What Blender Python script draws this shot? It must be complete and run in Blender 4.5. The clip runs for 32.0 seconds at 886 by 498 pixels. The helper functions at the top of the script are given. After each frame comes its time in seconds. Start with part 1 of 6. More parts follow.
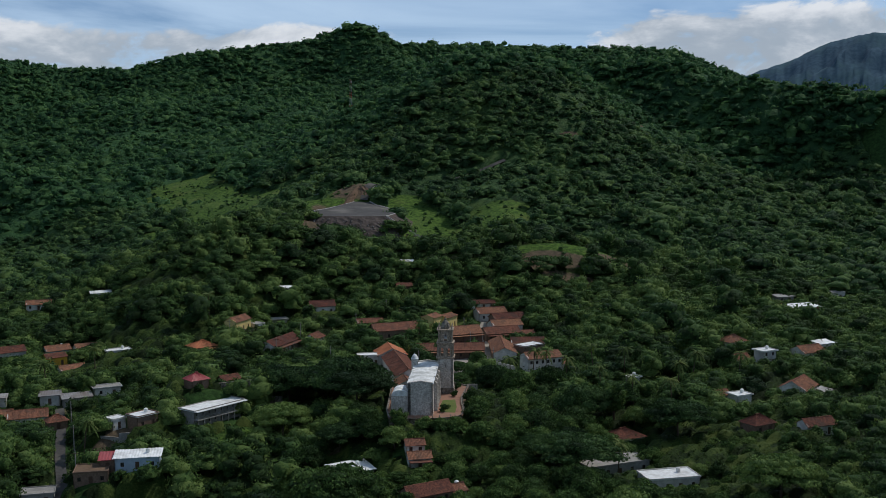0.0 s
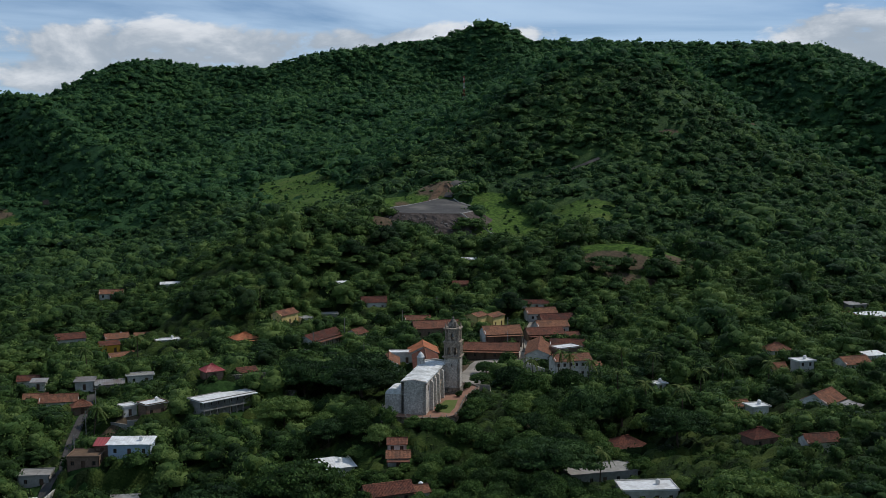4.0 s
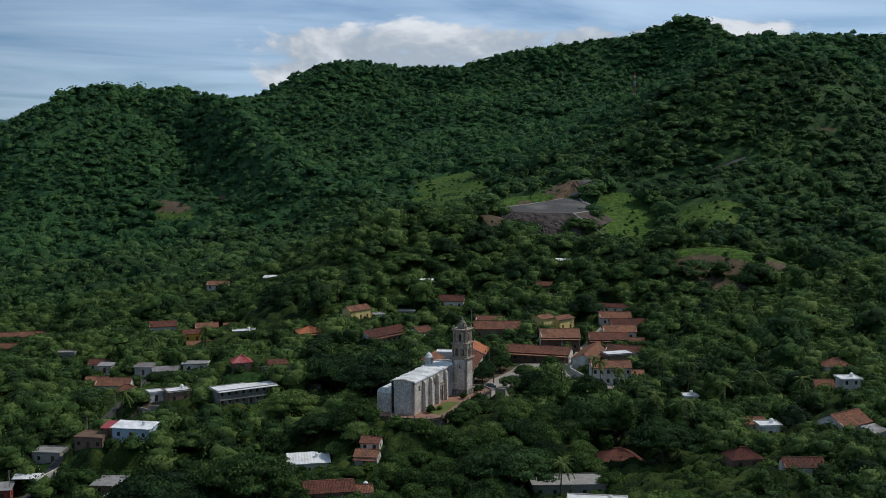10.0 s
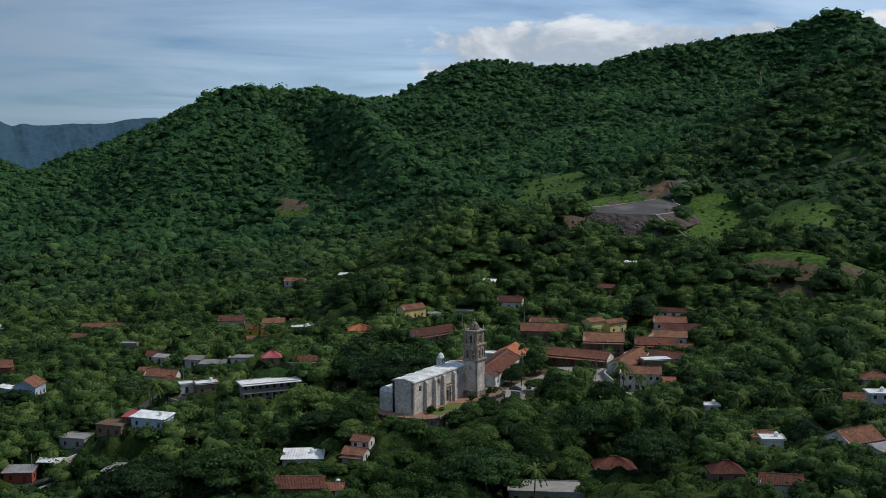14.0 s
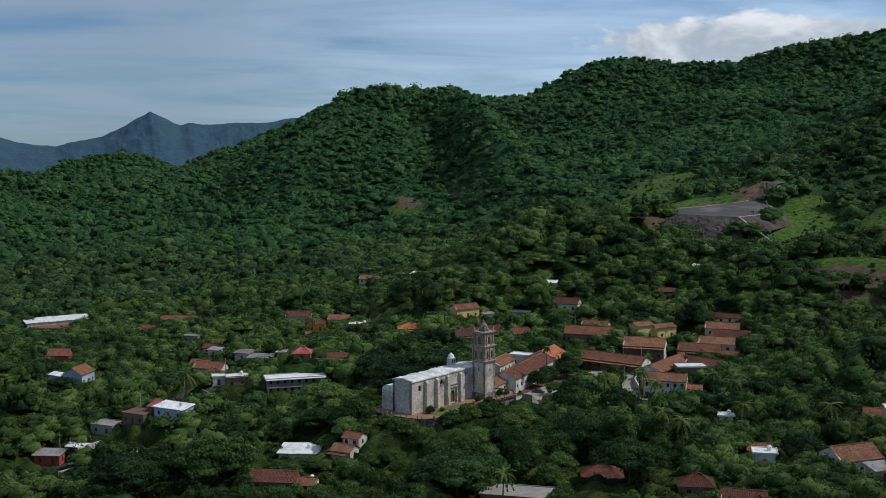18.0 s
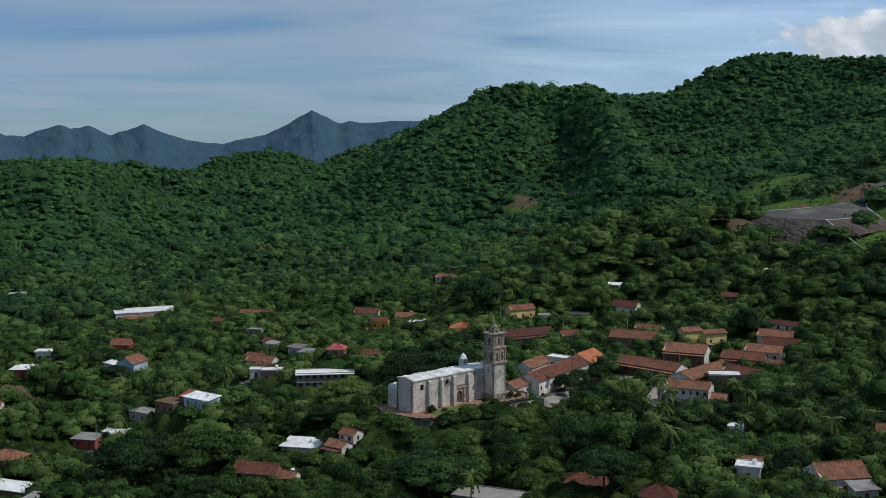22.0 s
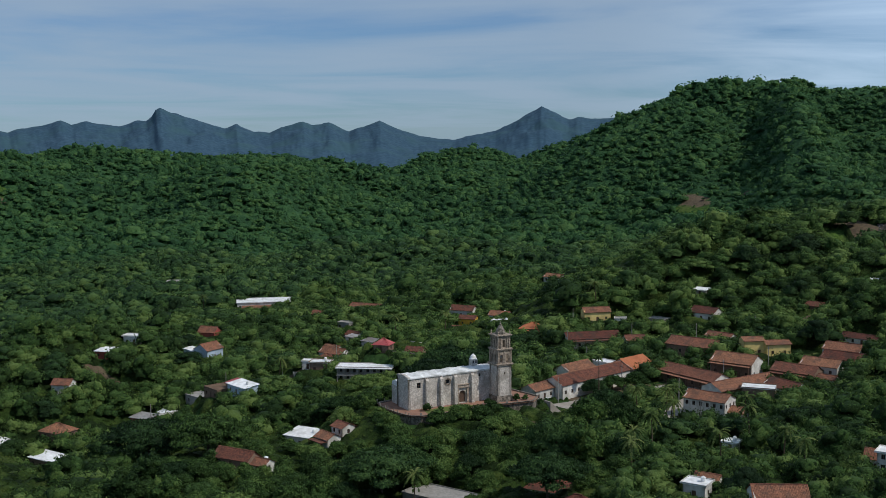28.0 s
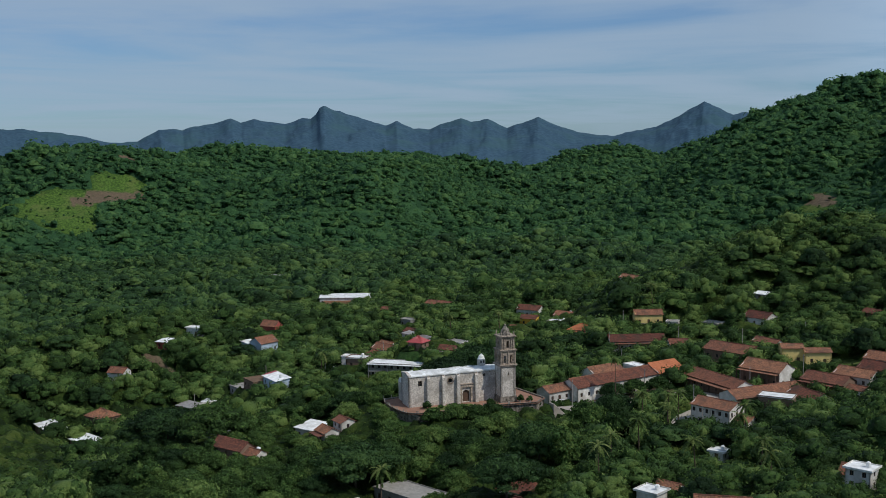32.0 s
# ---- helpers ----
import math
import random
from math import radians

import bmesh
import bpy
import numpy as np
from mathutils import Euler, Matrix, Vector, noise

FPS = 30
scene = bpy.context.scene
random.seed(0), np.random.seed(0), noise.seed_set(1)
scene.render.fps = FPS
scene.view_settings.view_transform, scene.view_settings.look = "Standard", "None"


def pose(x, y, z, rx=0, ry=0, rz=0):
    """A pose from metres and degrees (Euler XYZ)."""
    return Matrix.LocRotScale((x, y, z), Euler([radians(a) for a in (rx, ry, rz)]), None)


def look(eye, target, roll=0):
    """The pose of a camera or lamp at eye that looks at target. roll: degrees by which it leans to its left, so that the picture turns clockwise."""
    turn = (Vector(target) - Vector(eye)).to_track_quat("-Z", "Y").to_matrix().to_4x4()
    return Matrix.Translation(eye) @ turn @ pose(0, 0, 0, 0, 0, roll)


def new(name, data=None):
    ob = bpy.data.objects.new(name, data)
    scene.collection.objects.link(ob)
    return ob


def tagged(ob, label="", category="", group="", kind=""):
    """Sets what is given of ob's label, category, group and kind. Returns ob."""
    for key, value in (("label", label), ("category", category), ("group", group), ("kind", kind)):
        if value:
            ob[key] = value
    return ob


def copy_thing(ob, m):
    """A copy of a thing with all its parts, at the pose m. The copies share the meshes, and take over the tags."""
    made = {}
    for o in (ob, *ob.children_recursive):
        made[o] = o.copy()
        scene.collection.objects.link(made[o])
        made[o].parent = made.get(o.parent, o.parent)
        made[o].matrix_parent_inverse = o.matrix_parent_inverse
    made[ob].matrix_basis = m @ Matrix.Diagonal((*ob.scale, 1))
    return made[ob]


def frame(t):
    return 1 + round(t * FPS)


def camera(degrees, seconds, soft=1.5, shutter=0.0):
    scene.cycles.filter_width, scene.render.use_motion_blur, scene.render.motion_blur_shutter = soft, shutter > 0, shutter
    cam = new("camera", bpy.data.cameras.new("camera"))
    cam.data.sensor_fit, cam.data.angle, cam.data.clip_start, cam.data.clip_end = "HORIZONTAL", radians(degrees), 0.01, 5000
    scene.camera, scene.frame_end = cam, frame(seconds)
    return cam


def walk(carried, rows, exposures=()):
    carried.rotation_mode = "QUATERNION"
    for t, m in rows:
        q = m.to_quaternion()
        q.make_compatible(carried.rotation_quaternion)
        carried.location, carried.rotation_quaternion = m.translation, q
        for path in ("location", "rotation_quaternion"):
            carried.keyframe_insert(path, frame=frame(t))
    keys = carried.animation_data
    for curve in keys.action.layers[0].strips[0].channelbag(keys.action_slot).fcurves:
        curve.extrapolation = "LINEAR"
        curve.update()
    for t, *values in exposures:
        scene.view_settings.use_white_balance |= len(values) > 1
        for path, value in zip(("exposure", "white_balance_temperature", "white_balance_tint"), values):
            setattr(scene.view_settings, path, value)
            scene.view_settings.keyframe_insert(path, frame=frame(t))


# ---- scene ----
cam = camera(43.24, 32.0, soft=0.5)
ROWS = [  # seconds, place, turn to the left, upward tilt, lean
    (0.0, 3.22, -322.62, 81.40, -0.061, -5.738, 0.392),
    (0.5, 9.17, -321.96, 81.29, 1.022, -5.749, 0.347),
    (1.0, 15.11, -321.21, 81.19, 2.032, -5.758, 0.308),
    (1.5, 21.04, -320.38, 81.09, 3.061, -5.767, 0.274),
    (2.0, 26.95, -319.47, 81.00, 4.065, -5.775, 0.245),
    (2.5, 32.84, -318.46, 80.92, 5.072, -5.782, 0.220),
    (3.0, 38.72, -317.38, 80.85, 6.113, -5.789, 0.200),
    (3.5, 44.58, -316.21, 80.78, 7.135, -5.795, 0.183),
    (5.5, 67.79, -310.69, 80.56, 11.220, -5.813, 0.148),
    (6.0, 73.53, -309.10, 80.53, 12.236, -5.817, 0.146),
    (6.5, 79.24, -307.43, 80.49, 13.277, -5.820, 0.146),
    (7.0, 84.93, -305.68, 80.46, 14.331, -5.823, 0.147),
    (7.5, 90.58, -303.85, 80.44, 15.344, -5.826, 0.150),
    (8.0, 96.20, -301.93, 80.42, 16.362, -5.829, 0.155),
    (8.5, 101.79, -299.94, 80.41, 17.381, -5.831, 0.161),
    (9.0, 107.34, -297.86, 80.40, 18.383, -5.834, 0.167),
    (9.5, 112.86, -295.71, 80.40, 19.379, -5.837, 0.174),
    (10.0, 118.34, -293.47, 80.40, 20.413, -5.839, 0.182),
    (10.5, 123.78, -291.15, 80.40, 21.454, -5.842, 0.191),
    (11.0, 129.19, -288.76, 80.41, 22.470, -5.845, 0.199),
    (11.5, 134.55, -286.28, 80.43, 23.523, -5.847, 0.208),
    (12.0, 139.88, -283.73, 80.45, 24.603, -5.850, 0.217),
    (12.5, 145.16, -281.10, 80.47, 25.692, -5.854, 0.225),
    (13.0, 150.40, -278.39, 80.50, 26.759, -5.857, 0.234),
    (13.5, 155.59, -275.60, 80.53, 27.821, -5.861, 0.242),
    (14.0, 160.74, -272.73, 80.56, 28.904, -5.864, 0.249),
    (14.5, 165.85, -269.79, 80.60, 29.975, -5.869, 0.256),
    (16.5, 185.79, -257.23, 80.80, 34.141, -5.889, 0.280),
    (17.0, 190.65, -253.90, 80.86, 35.176, -5.895, 0.284),
    (17.5, 195.47, -250.49, 80.92, 36.246, -5.901, 0.288),
    (18.0, 200.23, -247.00, 80.99, 37.311, -5.908, 0.291),
    (18.5, 204.94, -243.44, 81.06, 38.337, -5.915, 0.294),
    (19.0, 209.60, -239.80, 81.13, 39.349, -5.922, 0.296),
    (19.5, 214.20, -236.09, 81.21, 40.491, -5.930, 0.298),
    (20.0, 218.75, -232.29, 81.30, 41.542, -5.939, 0.300),
    (20.5, 223.25, -228.42, 81.38, 42.624, -5.948, 0.301),
    (21.0, 227.69, -224.48, 81.47, 43.701, -5.957, 0.302),
    (21.5, 232.08, -220.46, 81.57, 44.817, -5.967, 0.303),
    (22.0, 236.41, -216.36, 81.67, 45.863, -5.977, 0.304),
    (22.5, 240.69, -212.19, 81.77, 46.885, -5.988, 0.306),
    (23.0, 244.91, -207.94, 81.88, 47.914, -5.999, 0.307),
    (23.5, 249.07, -203.61, 82.00, 48.981, -6.011, 0.310),
    (24.0, 253.18, -199.21, 82.12, 50.031, -6.023, 0.312),
    (24.5, 257.23, -194.73, 82.24, 51.083, -6.036, 0.316),
    (25.0, 261.22, -190.18, 82.37, 52.152, -6.048, 0.321),
    (25.5, 265.15, -185.55, 82.50, 53.212, -6.062, 0.327),
    (27.5, 280.31, -166.27, 83.08, 57.419, -6.119, 0.368),
    (28.0, 283.95, -161.26, 83.24, 58.482, -6.134, 0.384),
    (28.5, 287.54, -156.17, 83.41, 59.547, -6.149, 0.403),
    (29.0, 291.06, -151.01, 83.58, 60.665, -6.165, 0.424),
    (29.5, 294.53, -145.77, 83.76, 61.769, -6.181, 0.449),
    (30.0, 297.94, -140.45, 83.94, 62.803, -6.197, 0.478),
    (30.5, 301.29, -135.06, 84.13, 63.918, -6.213, 0.511),
    (31.0, 304.59, -129.59, 84.33, 65.033, -6.230, 0.548),
    (31.5, 307.83, -124.04, 84.54, 66.103, -6.246, 0.590),
    (32.0, 311.00, -118.42, 84.75, 67.207, -6.263, 0.636),
]
walk(cam, [(t, pose(x, y, z, 90 + pitch, roll, yaw)) for t, x, y, z, yaw, pitch, roll in ROWS],
     exposures=[(0.0, -0.42), (9.0, -0.37), (19.0, -0.26), (26.0, -0.2), (32.0, -0.17)])
from mathutils.geometry import tessellate_polygon

# ---- light: high sun behind thin cloud, ahead of the first view and to its right ----
SUN_AZ, SUN_EL = 54.0, 50.0  # degrees clockwise from +y, degrees up
sun_way = Vector((math.sin(radians(SUN_AZ)) * math.cos(radians(SUN_EL)), math.cos(radians(SUN_AZ)) * math.cos(radians(SUN_EL)), math.sin(radians(SUN_EL))))
sun_data = bpy.data.lights.new("sun", "SUN")
sun_data.energy, sun_data.angle, sun_data.color = 3.0, radians(0.6), (1.0, 0.96, 0.89)
sun = new("sun", sun_data)
sun.matrix_world = look(sun_way * 300, (0, 0, 0))


def link(tree, a, b):
    tree.links.new(a, b)


def node(tree, kind, **values):
    n = tree.nodes.new(kind)
    for key, value in values.items():
        if key in n.inputs:
            n.inputs[key].default_value = value
    return n


def calc(tree, op, a, b=None, c=None):
    """A math node; sockets are linked, numbers are set."""
    n = tree.nodes.new("ShaderNodeMath")
    n.operation = op
    for i, v in enumerate((a, b, c)):
        if v is None:
            continue
        if isinstance(v, (int, float)):
            n.inputs[i].default_value = v
        else:
            link(tree, v, n.inputs[i])
    return n.outputs[0]


def blend(tree, fac, a, b):
    n = tree.nodes.new("ShaderNodeMix")
    n.data_type = "RGBA"
    for sock, v in ((n.inputs[0], fac), (n.inputs[6], a), (n.inputs[7], b)):
        if isinstance(v, (int, float)):
            sock.default_value = v
        elif isinstance(v, tuple):
            sock.default_value = (*v[:3], 1)
        else:
            link(tree, v, sock)
    return n.outputs[2]


def steps(tree, x, lo, hi):
    n = tree.nodes.new("ShaderNodeMapRange")
    n.interpolation_type = "SMOOTHSTEP"
    link(tree, x, n.inputs[0])
    n.inputs[1].default_value, n.inputs[2].default_value = lo, hi
    return n.outputs[0]


def make_world():
    world = bpy.data.worlds.new("sky")
    scene.world = world
    world.use_nodes = True
    t = world.node_tree
    t.nodes.clear()
    sky = t.nodes.new("ShaderNodeTexSky")
    sky.sky_type, sky.sun_disc = "NISHITA", False
    sky.sun_elevation, sky.sun_rotation = radians(SUN_EL), radians(SUN_AZ)
    sky.altitude, sky.air_density, sky.dust_density, sky.ozone_density = 300, 1.0, 0.1, 4.0
    co = t.nodes.new("ShaderNodeTexCoord").outputs["Generated"]
    sep = t.nodes.new("ShaderNodeSeparateXYZ")
    link(t, co, sep.inputs[0])
    up = calc(t, "MAXIMUM", sep.outputs[2], 0.0)
    clear = t.nodes.new("ShaderNodeMix")
    clear.data_type, clear.blend_type = "RGBA", "MULTIPLY"
    clear.inputs[0].default_value = 1.0
    link(t, sky.outputs[0], clear.inputs[6])
    clear.inputs[7].default_value = (0.42, 0.66, 0.98, 1)
    # high thin cloud: noise on a flat layer overhead, seen in perspective
    deep = calc(t, "ADD", up, 0.05)
    flat = t.nodes.new("ShaderNodeCombineXYZ")
    link(t, calc(t, "DIVIDE", sep.outputs[0], deep), flat.inputs[0])
    link(t, calc(t, "MULTIPLY", calc(t, "DIVIDE", sep.outputs[1], deep), 0.8), flat.inputs[1])
    veil = node(t, "ShaderNodeTexNoise", Scale=0.42, Detail=7.0, Roughness=0.55, Distortion=0.6)
    link(t, flat.outputs[0], veil.inputs["Vector"])
    thin = calc(t, "MULTIPLY", steps(t, veil.outputs["Fac"], 0.16, 0.66), steps(t, up, -0.06, 0.03))
    # heaped cloud low over the northern ridges: billows in direction space, denser in a band of heights
    stretch = t.nodes.new("ShaderNodeVectorMath")
    stretch.operation = "MULTIPLY"
    stretch.inputs[1].default_value = (1, 1, 2.2)
    link(t, co, stretch.inputs[0])
    heap = node(t, "ShaderNodeTexNoise", Scale=9.0, Detail=12.0, Roughness=0.58, Distortion=0.25)
    link(t, stretch.outputs[0], heap.inputs["Vector"])
    north = steps(t, sep.outputs[1], 0.62, 0.9)
    bearing = calc(t, "ARCTAN2", calc(t, "MULTIPLY", sep.outputs[0], -1.0), sep.outputs[1])

    def sector(a0, a1, soft):
        return calc(t, "MULTIPLY", steps(t, bearing, radians(a0 - soft), radians(a0 + soft)), calc(t, "SUBTRACT", 1.0, steps(t, bearing, radians(a1 - soft), radians(a1 + soft))))

    def level(lo0, lo1, hi0, hi1):
        return calc(t, "MULTIPLY", steps(t, up, lo0, lo1), calc(t, "SUBTRACT", 1.0, steps(t, up, hi0, hi1)))

    want = calc(t, "ADD", calc(t, "MULTIPLY", calc(t, "MULTIPLY", sector(2, 30, 4), level(0.02, 0.045, 0.08, 0.118)), 0.37), calc(t, "MULTIPLY", calc(t, "MULTIPLY", sector(-24, -8, 3), level(0.02, 0.04, 0.09, 0.125)), 0.40))
    puff = steps(t, calc(t, "ADD", heap.outputs["Fac"], want), 0.73, 0.83)
    bright = calc(t, "MULTIPLY_ADD", north, 1.0, 1.06)
    veil_col = t.nodes.new("ShaderNodeVectorMath")
    veil_col.operation = "SCALE"
    veil_col.inputs[0].default_value = (3.95, 5.2, 6.7)
    link(t, bright, veil_col.inputs["Scale"])
    a = blend(t, calc(t, "MULTIPLY", thin, 0.8), clear.outputs[2], veil_col.outputs[0])
    lit = blend(t, steps(t, calc(t, "ADD", heap.outputs["Fac"], calc(t, "MULTIPLY", up, 1.6)), 0.56, 0.80), (5.6, 6.4, 7.4), (12.2, 12.5, 13.0))
    b = blend(t, calc(t, "MULTIPLY", puff, 0.86), a, lit)
    bg = node(t, "ShaderNodeBackground", Strength=0.085)
    link(t, b, bg.inputs[0])
    out = t.nodes.new("ShaderNodeOutputWorld")
    link(t, bg.outputs[0], out.inputs[0])


make_world()

# ---- materials ----
MATS = {}


def surface(name, c1, c2, scale=1.0, rough=0.85, bump=0.3, big=0.12, big_to=None, metal=0.0, vary=0.0, wave=0.0, island=0.0, crisp=0.2):
    """A worn surface: two colours mixed at a fine and a broad scale, relief, and a little change from thing to thing."""
    if name in MATS:
        return MATS[name]
    m = bpy.data.materials.new(name)
    m.use_nodes = True
    t = m.node_tree
    p = t.nodes["Principled BSDF"]
    geo = t.nodes.new("ShaderNodeNewGeometry")
    fine = node(t, "ShaderNodeTexNoise", Scale=scale, Detail=6.0, Roughness=0.62)
    broad = node(t, "ShaderNodeTexNoise", Scale=scale * big, Detail=3.0)
    for n in (fine, broad):
        link(t, geo.outputs["Position"], n.inputs["Vector"])
    col = blend(t, steps(t, fine.outputs["Fac"], 0.5 - crisp, 0.5 + crisp), c1, c2)
    far = big_to or tuple(0.62 * x for x in c1)
    col = blend(t, calc(t, "MULTIPLY", steps(t, broad.outputs["Fac"], 0.42, 0.72), 0.75), col, far)
    if vary or island:
        info = t.nodes.new("ShaderNodeObjectInfo").outputs["Random"] if vary else geo.outputs["Random Per Island"]
        hsv = t.nodes.new("ShaderNodeHueSaturation")
        amount = vary or island
        link(t, calc(t, "MULTIPLY_ADD", info, 2 * amount, 1 - amount), hsv.inputs["Value"])
        link(t, calc(t, "MULTIPLY_ADD", info, 0.06 * amount, 0.5 - 0.03 * amount), hsv.inputs["Hue"])
        link(t, col, hsv.inputs["Color"])
        col = hsv.outputs[0]
    link(t, col, p.inputs["Base Color"])
    p.inputs["Roughness"].default_value, p.inputs["Metallic"].default_value = rough, metal
    if rough >= 0.95:
        p.inputs["Specular IOR Level"].default_value = 0.12
    height = fine.outputs["Fac"]
    if bump:
        b = node(t, "ShaderNodeBump", Strength=bump, Distance=0.12)
        link(t, height, b.inputs["Height"])
        link(t, b.outputs[0], p.inputs["Normal"])
    MATS[name] = m
    return m


def leafage(name, dark, mid, light, rough=0.6, through_light=0.26, grain=2.0, tinted=False):
    """Leaves: three greens by leaf, by tree, by twigs with painted dark gaps and by broad patches of the wood, with
    some light let through.
    """
    m = bpy.data.materials.new(name)
    m.use_nodes = True
    t = m.node_tree
    p = t.nodes["Principled BSDF"]
    geo = t.nodes.new("ShaderNodeNewGeometry")
    patch = node(t, "ShaderNodeTexNoise", Scale=0.018, Detail=3.0)
    clump = node(t, "ShaderNodeTexNoise", Scale=0.12, Detail=2.0)
    twig_gaps = node(t, "ShaderNodeTexNoise", Scale=grain, Detail=5.0, Roughness=0.72)
    for n in (patch, clump, twig_gaps):
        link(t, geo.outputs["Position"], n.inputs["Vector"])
    obj = t.nodes.new("ShaderNodeObjectInfo").outputs["Random"]
    isl = geo.outputs["Random Per Island"]
    f = calc(t, "ADD", calc(t, "MULTIPLY_ADD", isl, 0.75, -0.25), calc(t, "ADD", calc(t, "MULTIPLY", patch.outputs["Fac"], 1.1), calc(t, "MULTIPLY_ADD", clump.outputs["Fac"], 1.5, -0.45)))
    # strong fine noise paints the shade of gaps between leaves into the colour
    f = calc(t, "ADD", f, calc(t, "ADD", calc(t, "MULTIPLY_ADD", obj, 0.0 if tinted else 1.0, 0.2 if tinted else -0.40), calc(t, "MULTIPLY_ADD", twig_gaps.outputs["Fac"], 1.9, -0.95)))
    if tinted:  # each crown of a joined wood has its own green, whichever mesh it is in
        tint = t.nodes.new("ShaderNodeAttribute")
        tint.attribute_name = "tint"
        f = calc(t, "ADD", f, calc(t, "MULTIPLY_ADD", tint.outputs["Fac"], 1.1, -0.62))
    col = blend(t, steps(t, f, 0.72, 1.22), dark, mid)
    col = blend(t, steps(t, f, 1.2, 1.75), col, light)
    link(t, col, p.inputs["Base Color"])
    p.inputs["Roughness"].default_value = rough
    p.inputs["Specular IOR Level"].default_value = 0.08
    b = node(t, "ShaderNodeBump", Strength=1.0, Distance=(1.3 if tinted else 0.8) / grain)
    link(t, twig_gaps.outputs["Fac"], b.inputs["Height"])
    link(t, b.outputs[0], p.inputs["Normal"])
    tr = t.nodes.new("ShaderNodeBsdfTranslucent")
    link(t, col, tr.inputs["Color"])
    mix = node(t, "ShaderNodeMixShader", Fac=through_light)
    link(t, p.outputs[0], mix.inputs[1])
    link(t, tr.outputs[0], mix.inputs[2])
    link(t, mix.outputs[0], t.nodes["Material Output"].inputs[0])
    return m


STONE = surface("weathered_stone", (0.74, 0.685, 0.61), (0.38, 0.34, 0.295), 2.1, 0.95, 0.7, 0.16, (0.32, 0.285, 0.245), crisp=0.18)
CARVED = surface("carved_stone", (0.50, 0.41, 0.32), (0.19, 0.155, 0.125), 1.9, 0.95, 0.7, 0.25, crisp=0.13)
RUBBLE = surface("rubble_masonry", (0.30, 0.265, 0.22), (0.075, 0.068, 0.055), 1.3, 0.95, 1.0, 0.25, crisp=0.12)
LIME = surface("limewashed_roof", (0.90, 0.91, 0.89), (0.58, 0.58, 0.55), 0.8, 0.8, 0.2, 0.3, (0.42, 0.42, 0.39), crisp=0.2)
WHITE = surface("white_wall", (0.72, 0.70, 0.65), (0.56, 0.54, 0.49), 0.9, 0.9, 0.15, 0.35, (0.36, 0.335, 0.29), vary=0.12)
WHITE_ROOF = surface("white_sheet_roof", (0.88, 0.89, 0.88), (0.68, 0.68, 0.66), 0.9, 0.6, 0.1, 0.35, (0.50, 0.49, 0.46), vary=0.1)
CREAM = surface("cream_wall", (0.80, 0.62, 0.24), (0.70, 0.53, 0.20), 1.2, 0.9, 0.15, 0.2)
YELLOW = surface("yellow_wall", (0.78, 0.46, 0.05), (0.66, 0.38, 0.05), 1.2, 0.9, 0.15)
BLUE = surface("pale_blue_wall", (0.48, 0.58, 0.68), (0.40, 0.50, 0.60), 1.2, 0.9, 0.15)
RED_WALL = surface("red_wall", (0.42, 0.09, 0.07), (0.33, 0.07, 0.06), 1.2, 0.9, 0.15)
# brick; the dark brown also paints in the shade on some house fronts
BRICK_AND_SHADE = surface("brick_and_shade_wall", (0.27, 0.18, 0.13), (0.16, 0.11, 0.08), 1.8, 0.95, 0.5)
TILE = surface("clay_roof_tiles", (0.30, 0.128, 0.080), (0.12, 0.058, 0.040), 2.2, 0.95, 0.8, 0.22, (0.10, 0.062, 0.048), vary=0.3, crisp=0.16)
TILE_OLD = surface("old_mossy_tiles", (0.19, 0.072, 0.048), (0.075, 0.038, 0.030), 1.7, 0.95, 0.7, 0.16, (0.07, 0.05, 0.04), vary=0.2)
ORANGE = surface("new_clay_tiles", (0.50, 0.17, 0.07), (0.38, 0.12, 0.05), 2.0, 0.85, 0.5, 0.12)
RED_TIN = surface("red_sheet_roof", (0.42, 0.07, 0.07), (0.34, 0.06, 0.06), 1.2, 0.55, 0.15)
GREY_TIN = surface("grey_sheet_roof", (0.34, 0.33, 0.32), (0.22, 0.21, 0.20), 1.0, 0.6, 0.2, 0.2, (0.16, 0.12, 0.10), vary=0.15)
CONCRETE = surface("grey_concrete", (0.36, 0.34, 0.31), (0.25, 0.24, 0.22), 1.0, 0.95, 0.3, 0.2, vary=0.1)
KERB = surface("pale_kerb_concrete", (0.62, 0.60, 0.56), (0.46, 0.44, 0.41), 0.9, 0.9, 0.2, 0.2)
PAVING = surface("pale_paving", (0.40, 0.36, 0.31), (0.30, 0.27, 0.23), 0.8, 0.95, 0.2, 0.2)
BRICK_FLOOR = surface("brick_terrace", (0.34, 0.19, 0.13), (0.26, 0.15, 0.11), 1.6, 0.95, 0.3, 0.2)
ASPHALT = surface("asphalt", (0.085, 0.082, 0.08), (0.06, 0.058, 0.057), 0.8, 0.95, 0.2, 0.15, (0.14, 0.13, 0.115))
EARTH = surface("bare_earth", (0.20, 0.13, 0.085), (0.12, 0.085, 0.06), 0.5, 1.0, 0.8, 0.2)
ROCK = surface("broken_rock", (0.16, 0.13, 0.115), (0.085, 0.07, 0.06), 0.7, 1.0, 1.0, 0.2, (0.07, 0.055, 0.045), island=0.35)
WOOD = surface("dark_timber", (0.13, 0.075, 0.045), (0.08, 0.045, 0.03), 3.0, 0.8, 0.3)
BARK = surface("bark", (0.14, 0.105, 0.075), (0.08, 0.06, 0.045), 3.0, 0.95, 0.6)
GLASS = surface("dark_glass", (0.03, 0.034, 0.038), (0.02, 0.022, 0.025), 1.0, 0.12, 0.0)
